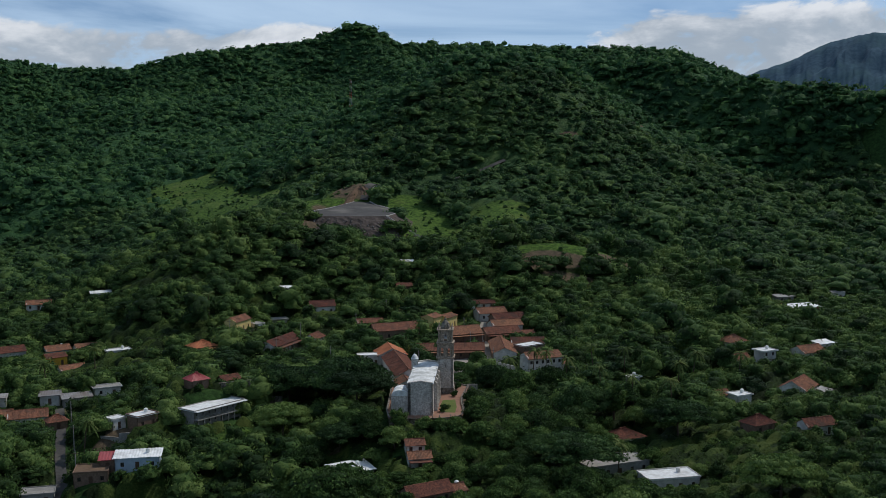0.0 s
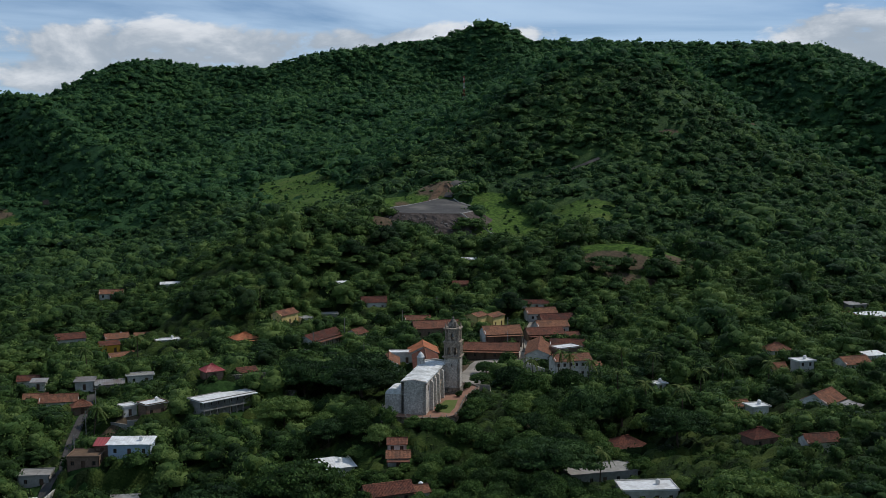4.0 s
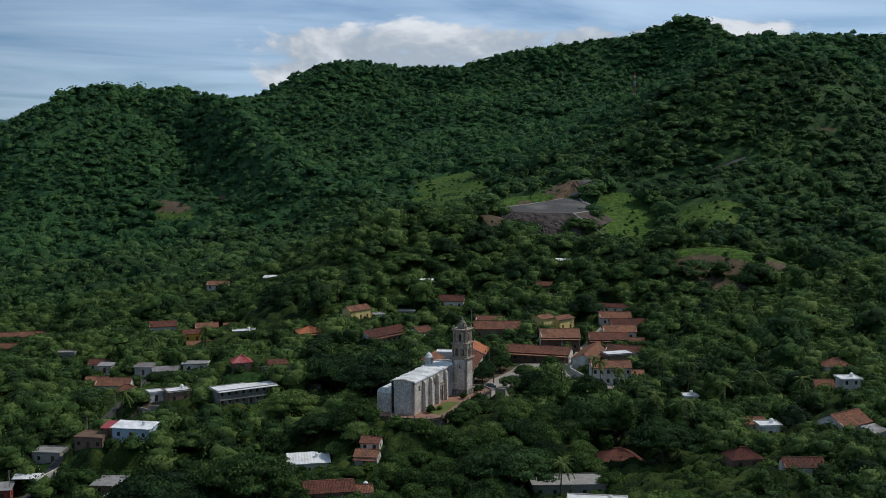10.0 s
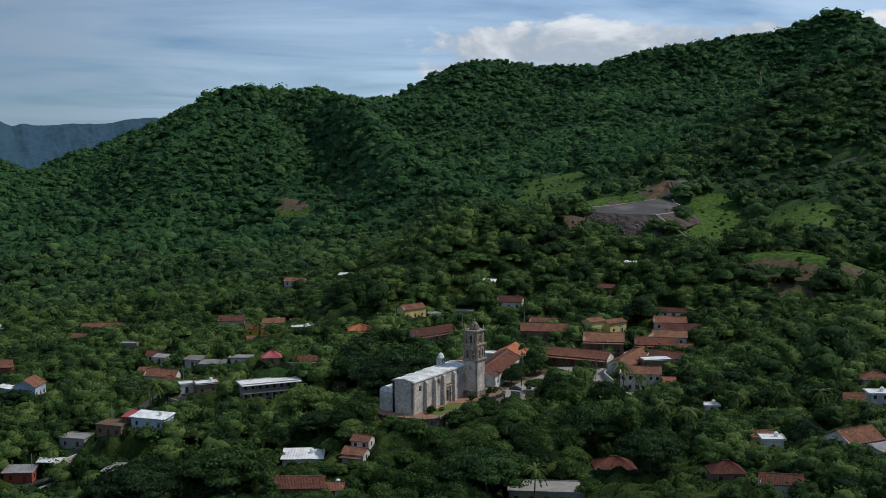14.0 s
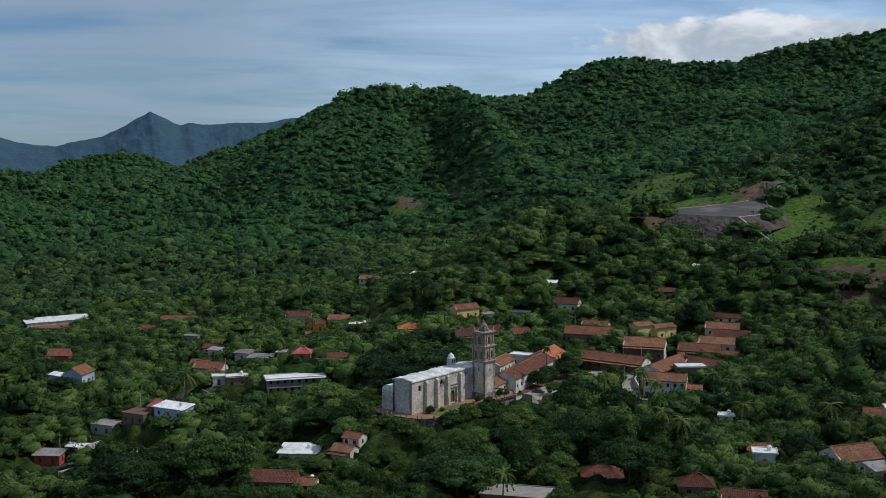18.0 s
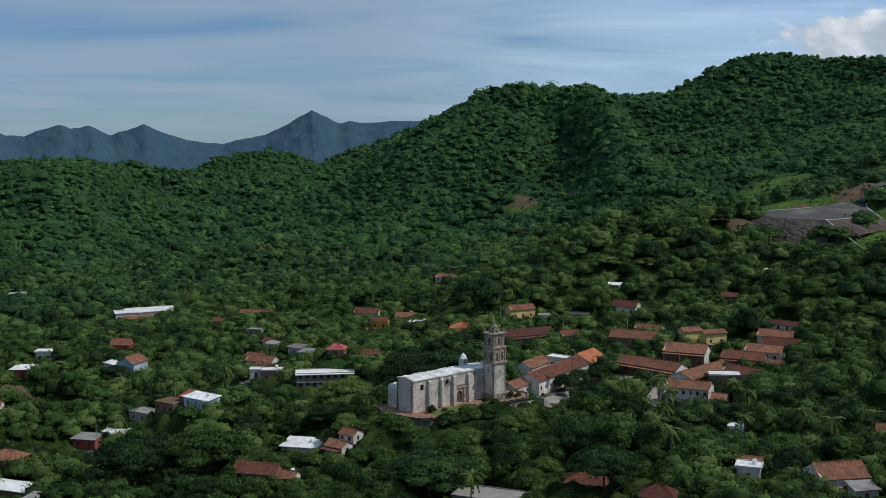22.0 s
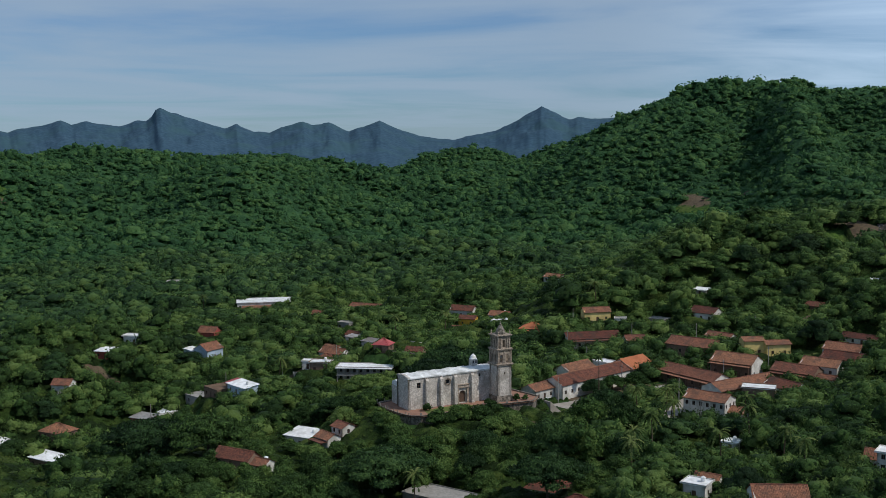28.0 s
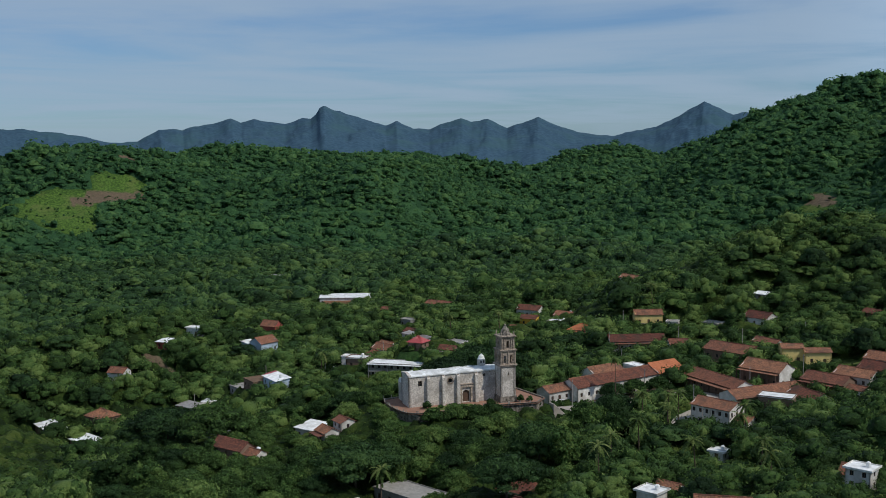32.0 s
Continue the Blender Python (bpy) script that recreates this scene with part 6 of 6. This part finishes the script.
# ---- the filled platform and lookout below the ridge road ----
def build_platform():
    """A flat asphalt lookout on a rock fill: front edge west to east, then the kerbed corner, the neck to the road and the back edge."""
    top = [(-84, 321, 37.6), (-72, 312, 37.4), (-58, 306, 37.3), (-42, 304, 37.2), (-28.5, 305, 37.2), (-24, 322, 37.4), (-25, 342, 37.8), (-30, 360, 38.3), (-38, 370, 39.6), (-43, 380, 41.4), (-50, 381, 41.6), (-58, 364, 40.0), (-66, 346, 39.0), (-75, 331, 38.4)]
    plat = thing("lookout_platform", pose(0, 0, 0), "asphalt lookout platform on a dark rock fill slope", "platform")
    bm = bmesh.new()
    bm.faces.new([bm.verts.new(p) for p in top])
    part("asphalt_surface", bm, surface("dusty_lookout_asphalt", (0.10, 0.097, 0.094), (0.075, 0.072, 0.07), 0.35, 0.95, 0.1, 0.2, (0.20, 0.185, 0.165)), plat)
    cx, cy = -50.0, 340.0
    prng = random.Random(4)

    def skirt(k0, k1, rows_n, out_step, drop, rough, name, material, label):
        ring = []
        for k in range(k0, k1):
            (x0, y0, z0), (x1, y1, z1) = top[k % len(top)], top[(k + 1) % len(top)]
            for q in range(6):
                f = q / 6
                ring.append((x0 + (x1 - x0) * f, y0 + (y1 - y0) * f, z0 + (z1 - z0) * f))
        ring.append(top[k1 % len(top)])
        bm = bmesh.new()
        rows = []
        for j in range(rows_n):
            row = []
            for k, (x, y, z) in enumerate(ring):
                d = Vector((x - cx, y - cy)).normalized()
                e = prng.uniform(-rough, rough) * (j > 0)
                out = out_step * j + e
                lift = drop(k / (len(ring) - 1)) * j + prng.uniform(-rough, rough) * 0.6 * (j > 0)
                row.append(bm.verts.new((x + d.x * out, y + d.y * out, z - 0.05 + lift)))
            rows.append(row)
        for a, b in zip(rows, rows[1:]):
            for k in range(len(ring) - 1):
                bm.faces.new((a[k], b[k], b[k + 1], a[k + 1]))
        part(name, bm, material, plat, label)

    skirt(0, 4, 12, 2.0, lambda f: -1.28, 0.45, "fill_slope", ROCK, "steep slope of dark broken rock")
    skirt(4, 7, 8, 1.5, lambda f: -1.15 + 0.25 * f, 0.35, "fill_flank", ROCK, "steep earth flank of the fill")
    skirt(9, 11, 8, 1.2, lambda f: 1.35 * math.sin(math.pi * min(1.0, 0.12 + f)) ** 0.7, 0.4, "cut_bank", EARTH, "tan earth cut behind the platform")

    def kerb(pts, w, h, name, label):
        for a, b in zip(pts, pts[1:]):
            a, b = Vector(a), Vector(b)
            bm = bmesh.new()
            d = (b - a).normalized()
            side = d.cross(Vector((0, 0, 1))).normalized() * w / 2
            up = Vector((0, 0, h))
            lo = [a - side, a + side, b + side, b - side]
            vs = [bm.verts.new(p - up) for p in lo] + [bm.verts.new(p + up) for p in lo]
            for f in ((3, 2, 1, 0), (4, 5, 6, 7), (0, 1, 5, 4), (1, 2, 6, 5), (2, 3, 7, 6), (3, 0, 4, 7)):
                bm.faces.new([vs[i] for i in f])
            part(name, bm, KERB, plat, label)

    kerb([top[k] for k in (4, 5, 6, 7)], 0.3, 0.15, "kerb", "grey concrete kerb")
    kerb([top[k] for k in (7, 8, 9)], 0.5, 0.28, "kerb", "pale concrete kerb")
    kerb([top[k] for k in (10, 11, 12, 13)], 0.4, 0.25, "kerb", "pale concrete kerb")
    kerb([(-28.5, 305, 37.4), (-21.5, 304, 33.0), (-14.5, 303, 28.8), (-6, 304, 23.0)], 0.55, 0.3, "drain_channel", "pale concrete drain down the slope")
    kerb([(-30, 360, 38.5), (-26, 360, 35.6), (-21.5, 359, 32.0)], 0.55, 0.3, "drain_channel", "pale concrete drain down the slope")
    # loose boulders on the fill, thickest at its western foot
    V, T, at = [], [], 0
    brng = np.random.default_rng(12)
    for k in range(620):
        i = min(int(brng.uniform(0, 1) ** 1.8 * 5), 4)
        f = brng.uniform()
        x, y, z = (np.array(top[i]) * (1 - f) + np.array(top[i + 1]) * f)
        d = Vector((x - cx, y - cy)).normalized()
        o = 22 * brng.uniform(0.05, 1) ** 0.7
        size = brng.uniform(0.2, 0.7) * (1.4 if o > 13 and i < 2 else 1)
        v = ICO1[0] * size * (1 + 0.25 * brng.standard_normal((12, 1))) + np.array([x + d.x * o, y + d.y * o, z - o * 0.64 + 0.15])
        V.append(v)
        T.append(ICO1[1] + at)
        at += 12
    tagged(new("boulders", add_mat(mesh_of("boulders", np.concatenate(V), np.concatenate(T)), surface("pale_boulders", (0.24, 0.22, 0.21), (0.12, 0.105, 0.095), 0.9, 1.0, 0.6, island=0.4))), "loose grey boulders on the fill slope", "boulders", kind="stuff")


build_platform()


def guard_rail(pts, label):
    """A white barrier beside the mountain road: posts and a beam, section by section."""
    ob = thing("guard_rail", pose(0, 0, 0), label, "barrier")
    for (x0, y0), (x1, y1) in zip(pts, pts[1:]):
        a, b = Vector((x0, y0, gz(x0, y0) + 0.7)), Vector((x1, y1, gz(x1, y1) + 0.7))
        d = (b - a).normalized().cross(Vector((0, 0, 1))).normalized() * 0.14
        bm = bmesh.new()
        for z0, z1 in ((-0.75, 0.35),):
            lo = [a - d, a + d, b + d, b - d]
            vs = [bm.verts.new(p + Vector((0, 0, z))) for z in (z0, z1) for p in lo]
            for f in ((3, 2, 1, 0), (4, 5, 6, 7), (0, 1, 5, 4), (1, 2, 6, 5), (2, 3, 7, 6), (3, 0, 4, 7)):
                bm.faces.new([vs[i] for i in f])
        part("barrier_section", bm, KERB, ob)


guard_rail([(-42.5, 390), (-38, 402), (-31, 413)], "pale concrete barrier on the mountain road's outer edge")
guard_rail([(-15.5, 429), (-8, 436), (0, 442)], "pale concrete barrier on the mountain road's outer edge")
guard_rail([(8, 446.5), (22, 453), (34, 459)], "pale concrete barrier on the mountain road's outer edge")


# ---- palms ----
def palm(x, y, h, lean, label, fan=False, spread_m=3.6):
    z = gz(x, y)
    prng = random.Random(int(x * 3 + y))
    ob = thing("palm_tree", pose(x, y, z, 0, 0, prng.uniform(0, 360)), label, "palm", "palms of the village")
    bm = bmesh.new()
    pts = [(lean * (k / 6) ** 2, 0, -1.0 + (h + 1.0) * k / 6) for k in range(7)]
    for a, b in zip(pts, pts[1:]):
        limb(bm, a, b, 0.24 - 0.012 * a[2], 0.24 - 0.012 * b[2], 7)
    part("trunk", bm, BARK, ob)
    n = 26 if fan else 21
    for k in range(n):
        bm = bmesh.new()
        a = 6.2832 * k / n * (2 if fan else 1) + prng.uniform(-0.2, 0.2)
        rise = prng.uniform(-0.5, 1.35) if not fan else prng.uniform(-0.9, 1.2)
        reach = (1.5 if fan else spread_m) * prng.uniform(0.85, 1.1)
        spine = []
        for j in range(7):
            s = j / 6
            rr = reach * s * (1 - 0.12 * s)
            spine.append(Vector((lean + rr * math.cos(a), rr * math.sin(a), h + reach * (0.75 * rise * s - 0.75 * s * s))))
        side = Vector((-math.sin(a), math.cos(a), 0))
        wide = 0.42 if not fan else 0.5
        for j in range(6):
            p, q = spine[j], spine[j + 1]
            w0, w1 = wide * math.sin(math.pi * min(1, (j + 0.5) / 6.5)) + 0.05, wide * math.sin(math.pi * min(1, (j + 1.5) / 7.5)) + 0.02
            for sd in (-1, 1):
                drop = Vector((0, 0, -0.35))
                v = [bm.verts.new(c) for c in (p, q, q + side * sd * w1 * 0.9 + drop * w1, p.lerp(q, 0.4) + side * sd * w0 + drop * w0)]
                bm.faces.new(v)
        bmesh.ops.remove_doubles(bm, verts=bm.verts[:], dist=0.01)
        part("frond", bm, GREEN_PALM, ob)
    return ob


for k, (x, y, h) in enumerate(PALMS):
    palm(x, y, h, 0.5 + 0.25 * (k % 4), "coconut palm with drooping yellow-green fronds", False, 3.7)
palm(0.8, 72.3, 15.0, 0.4, "tall slender fan palm by the plaza", True)


# ---- cars on the plaza ----
def car(x, y, z, turn, paint, label, pickup=False):
    ob = thing("car", pose(x, y, z, 0, 0, turn), label, "car")
    bm = bmesh.new()
    prof = [(-2.1, 0.35), (2.1, 0.35), (2.15, 0.75), (1.2, 0.95), (0.6, 1.45), (-0.7, 1.5), (-1.4, 1.0), (-2.1, 0.95)] if not pickup else [(-2.5, 0.45), (2.4, 0.45), (2.45, 0.95), (1.4, 1.1), (0.8, 1.7), (-0.4, 1.72), (-0.6, 1.1), (-2.5, 1.1)]
    vs = [[bm.verts.new((px, s * (0.85 if pz < 1.2 else 0.68), pz)) for px, pz in prof] for s in (-1, 1)]
    n = len(prof)
    for k in range(n):
        bm.faces.new((vs[0][k], vs[0][(k + 1) % n], vs[1][(k + 1) % n], vs[1][k]))
    bm.faces.new(vs[0][::-1])
    bm.faces.new(vs[1])
    bmesh.ops.bevel(bm, geom=bm.edges[:], offset=0.05, segments=1, affect="EDGES")
    part("body", bm, paint, ob)
    for s in (-1, 1):
        bm = bmesh.new()
        top, fr, bk = (1.62, 1.05, -0.35) if pickup else (1.4, 0.9, -1.1)
        q = [(fr, s * 0.80, 1.08), (bk, s * 0.80, 1.08), (bk + 0.15, s * 0.715, top), (fr - 0.4, s * 0.715, top)]
        bm.faces.new([bm.verts.new((a, b + s * 0.03, c)) for a, b, c in q])
        part("side_window", bm, GLASS, ob)
        for wx in (-1.35, 1.4):
            bm = bmesh.new()
            bmesh.ops.create_cone(bm, cap_ends=True, segments=14, radius1=0.33, radius2=0.33, depth=0.22, matrix=pose(wx, s * 0.8, 0.33, 90))
            wheel = part("wheel", bm, RUBBER, ob)
            bm = bmesh.new()
            bmesh.ops.create_cone(bm, cap_ends=True, segments=12, radius1=0.19, radius2=0.19, depth=0.24, matrix=pose(wx, s * 0.81, 0.33, 90))
            part("rim", bm, METAL, wheel)
    bm = bmesh.new()
    fx0, fx1 = (1.38, 0.86) if pickup else (1.17, 0.64)
    bm.faces.new([bm.verts.new(c) for c in ((fx0 + 0.05, -0.66, 1.12), (fx0 + 0.05, 0.66, 1.12), (fx1 + 0.05, 0.6, 1.42 + 0.2 * pickup), (fx1 + 0.05, -0.6, 1.42 + 0.2 * pickup))])
    part("windscreen", bm, GLASS, ob)
    return ob


car(1.5, 66.0, -6.25, 15, CAR_DARK, "dark blue car parked on the plaza")
car(-4.6, 55.0, -6.25, 100, CAR_WHITE, "white pickup truck parked by the low house", True)
car(8.0, 73.5, -6.2, 20, CAR_WHITE, "white car parked under a tree")

# ---- poles and wires ----
def pole(x, y, h=8.5, lamp=False):
    ob = thing("utility_pole", pose(x, y, gz(x, y)), "grey concrete utility pole with a crossarm", "pole", "utility poles")
    bm = bmesh.new()
    tube(bm, 0, 0, -1, h, 0.17, 0.11, 8)
    part("shaft", bm, CONCRETE, ob)
    bm = bmesh.new()
    box(bm, -0.9, 0.9, -0.06, 0.06, h - 0.9, h - 0.78)
    part("crossarm", bm, WOOD, ob)
    return Vector((x, y, gz(x, y) + h - 0.75))


LINES = [[(-84, 128), (-62, 108), (-40, 100), (-6, 88), (-2.5, 58)], [(12, 140), (14, 116), (22, 88), (46, 74)], [(-106, -46), (-99, -20), (-108, 6), (-118, 34)], [(-22, 170), (-34, 150), (-56, 136)]]
for line in LINES:
    heads = [pole(x, y) for x, y in line]
    for a, b in zip(heads, heads[1:]):
        bm = bmesh.new()
        pts = [a.lerp(b, k / 8) + Vector((0, 0, -1.0 * math.sin(math.pi * k / 8))) for k in range(9)]
        for p, q in zip(pts, pts[1:]):
            limb(bm, p, q, 0.02, 0.02, 4)
        bmesh.ops.remove_doubles(bm, verts=bm.verts[:], dist=0.005)
        wire = thing("overhead_wire", pose(0, 0, 0), "thin dark overhead wire between poles", "wire", "overhead wires")
        part("strand", bm, BLACK_TANK, wire)


# ---- radio mast on the hill ----
def build_mast(x, y, top):
    z = gz(x, y)
    h = top - z
    mast = thing("radio_mast", pose(x, y, z), "slender red and white lattice radio mast", "mast")
    red, white = surface("mast_red", (0.50, 0.09, 0.06), (0.42, 0.08, 0.05), 2.0, 0.6, 0.0), WHITE
    n = 8
    for k in range(n):
        bm = bmesh.new()
        a, b = k / n, (k + 1) / n
        ra, rb = 1.7 - 1.2 * a, 1.7 - 1.2 * b
        ca = [Vector((ra * sx, ra * sy, h * a - (1.0 if k == 0 else 0))) for sx, sy in ((-1, -1), (1, -1), (1, 1), (-1, 1))]
        cb = [Vector((rb * sx, rb * sy, h * b)) for sx, sy in ((-1, -1), (1, -1), (1, 1), (-1, 1))]
        for i in range(4):
            limb(bm, ca[i], cb[i], 0.12, 0.12, 5)
            limb(bm, ca[i], cb[(i + 1) % 4], 0.06, 0.06, 4)
            limb(bm, cb[i], cb[(i + 1) % 4], 0.06, 0.06, 4)
        part("lattice_section", bm, red if k % 2 else white, mast)
    for k in range(3):
        bm = bmesh.new()
        tube(bm, 0.9 * math.cos(2.1 * k), 0.9 * math.sin(2.1 * k), h - 4, h - 1.5, 0.22, 0.22, 8)
        part("antenna", bm, WHITE, mast, "white panel antenna")


build_mast(-85.5, 779.0, 138.0)


# ---- yard walls, canopies and other village pieces ----
def yard_wall(pts, h, m, label, thick=0.3):
    ob = thing("yard_wall", pose(0, 0, 0), label, "wall")
    for (x0, y0), (x1, y1) in zip(pts, pts[1:]):
        a, b = Vector((x0, y0, 0)), Vector((x1, y1, 0))
        ln = (b - a).length
        lo = min(gz(x0, y0), gz(x1, y1)) - 1.5
        hi = max(gz(x0, y0), gz(x1, y1)) + h
        bm = bmesh.new()
        box(bm, 0, ln, -thick / 2, thick / 2, lo, hi, pose(x0, y0, 0, 0, 0, math.degrees(math.atan2(y1 - y0, x1 - x0))))
        part("wall_section", bm, m, ob)
        bm = bmesh.new()
        box(bm, 0, ln, -thick / 2 - 0.05, thick / 2 + 0.05, hi, hi + 0.1, pose(x0, y0, 0, 0, 0, math.degrees(math.atan2(y1 - y0, x1 - x0))))
        part("coping", bm, m, ob)
    return ob


yard_wall([(-70.0, 33.0), (-60.0, 38.5), (-50.0, 40.0)], 1.4, RUBBLE, "dark rubble retaining wall behind the school block", 0.6)
yard_wall([(-92.0, 132.0), (-82.0, 134.0), (-72.0, 143.0)], 0.8, RUBBLE, "stone retaining wall below the pale yellow house", 0.7)
yard_wall([(-66.0, 106.0), (-58.0, 108.0), (-50.0, 118.0)], 1.8, CONCRETE, "grey yard wall before the red-roofed house")
yard_wall([(-103.0, 8.0), (-94.0, 5.0), (-84.0, 9.0)], 1.4, CONCRETE, "low grey yard wall with a fence")
yard_wall([(22.5, 102.0), (22.8, 94.0), (30.0, 84.0)], 1.6, WHITE, "white street wall by the plaza lane")
yard_wall([(-30.0, 108.0), (-36.0, 100.0), (-32.0, 90.0)], 1.6, WHITE, "white wall round the back yard")
yard_wall([(-98.0, -34.0), (-96.5, -46.0), (-96.0, -58.0)], 1.2, WHITE, "white wall beside the village lane")
yard_wall([(50.0, 80.0), (56.0, 84.0), (60.0, 92.0)], 1.4, CONCRETE, "low grey garden wall")


def canopy(x, y, top, turn, length, width, label):
    ob = thing("canopy", pose(x, y, gz(x, y), 0, 0, turn), label, "canopy")
    h = top - gz(x, y)
    bm = bmesh.new()
    tiles(bm, length, width / 2 + 0.05, Matrix.Translation((0, -width / 2, h - 0.7)) @ pose(0, 0, 0, 12), 0.8)
    tiles(bm, length, width / 2 + 0.05, pose(0, 0, 0, 0, 0, 180) @ Matrix.Translation((0, -width / 2, h - 0.7)) @ pose(0, 0, 0, 12), 0.8)
    bmesh.ops.remove_doubles(bm, verts=bm.verts[:], dist=0.12)
    part("canopy_roof", bm, WHITE_ROOF, ob)
    for sx in (-1, 1):
        for sy in (-1, 1):
            bm = bmesh.new()
            tube(bm, sx * (length / 2 - 0.3), sy * (width / 2 - 0.3), -1.5, h - 0.65, 0.09)
            part("post", bm, METAL, ob)


canopy(-104.8, -39.5, -17.0, 20, 7.6, 6.0, "open white sheet canopy on posts")


def school_gallery():
    """Gallery of the school block: floor slab, columns, rails and roof along its front."""
    ob = thing("gallery", pose(-69.6, 22.2, -6.8, 0, 0, 52.0), "two-storey concrete gallery with slim columns", "gallery")
    for k in range(9):
        bm = bmesh.new()
        xx = -9.6 + k * 2.4
        box(bm, xx - 0.13, xx + 0.13, -4.9, -4.65, -2.5, 4.98)
        part("column", bm, CONCRETE, ob)
    bm = bmesh.new()
    box(bm, -9.9, 9.9, -5.0, -3.24, 2.3, 2.55)
    part("floor_slab", bm, CONCRETE, ob)
    for k in range(8):
        for z in (2.9, 3.3):
            bm = bmesh.new()
            xx = -9.4 + k * 2.4
            box(bm, xx, xx + 2.1, -4.82, -4.76, z, z + 0.08)
            part("rail", bm, METAL, ob)
    bm = bmesh.new()
    box(bm, -10.2, 10.2, -5.3, -3.96, 5.02, 5.2)
    part("gallery_roof", bm, WHITE_ROOF, ob)


school_gallery()


def goal(x, y, turn):
    ob = thing("football_goal", pose(x, y, gz(x, y), 0, 0, turn), "white metal football goal frame", "goal")
    for s in (-1, 1):
        bm = bmesh.new()
        tube(bm, s * 2.5, 0, -0.3, 2.2, 0.09)
        part("upright", bm, WHITE, ob)
    bm = bmesh.new()
    box(bm, -2.6, 2.6, -0.08, 0.08, 2.2, 2.36)
    part("crossbar", bm, WHITE, ob)


goal(-42.0, 140.0, 70)

# shrubs on the terrace
for x, y, s in ((3.4, 4.6, 0.55), (4.6, 8.6, 0.3), (6.8, 24.0, 0.45), (7.6, 34.0, 0.5), (8.2, 37.0, 0.4)):
    prng = np.random.default_rng(int(x * 10))
    sh = thing("shrub", pose(x, y, -0.3), "small leafy shrub on the church terrace", "shrub")
    v, t = crown_arrays(prng, blobs_for(prng, "round", 2.6 * s, 4.0 * s, 5), 300, 0.22, ICO1)
    c = new("foliage", add_mat(mesh_of("foliage", v, t), GREEN_B))
    c.parent = sh
    bm = bmesh.new()
    tube(bm, 0, 0, -0.2, 2.2 * s, 0.08)
    part("stem", bm, BARK, sh)

# low bushes and tufts on the open slopes
brng = np.random.default_rng(77)
rows = []
for cx, cy, rx, ry, turn, what in CLEARINGS:
    if cy < 220 and cx > -300:
        continue
    n = int(rx * ry * (0.085 if what == 1 else 0.04))
    X, Y = cx + brng.uniform(-1.4, 1.4, n) * max(rx, ry), cy + brng.uniform(-1.4, 1.4, n) * max(rx, ry)
    ok = (open_ground(X, Y) > 0.4) & (np.hypot(X + 50, Y - 334) > 42)
    for x, y in zip(X[ok], Y[ok]):
        rows.append((brng.integers(0, 16), x, y, gz(x, y) - 0.6, brng.uniform(0.12, 0.42), brng.uniform(0, 6.28)))
bushes_me = mesh_of("bushes", *scatter(near_protos, rows))
bushes_me.attributes.new("tint", "FLOAT", "POINT").data.foreach_set("value", np.full(len(bushes_me.vertices), 0.6, np.float32))
tagged(new("bushes", add_mat(bushes_me, GREEN_WOOD)), "low green bushes dotted over the open slopes", "bushes", kind="stuff")
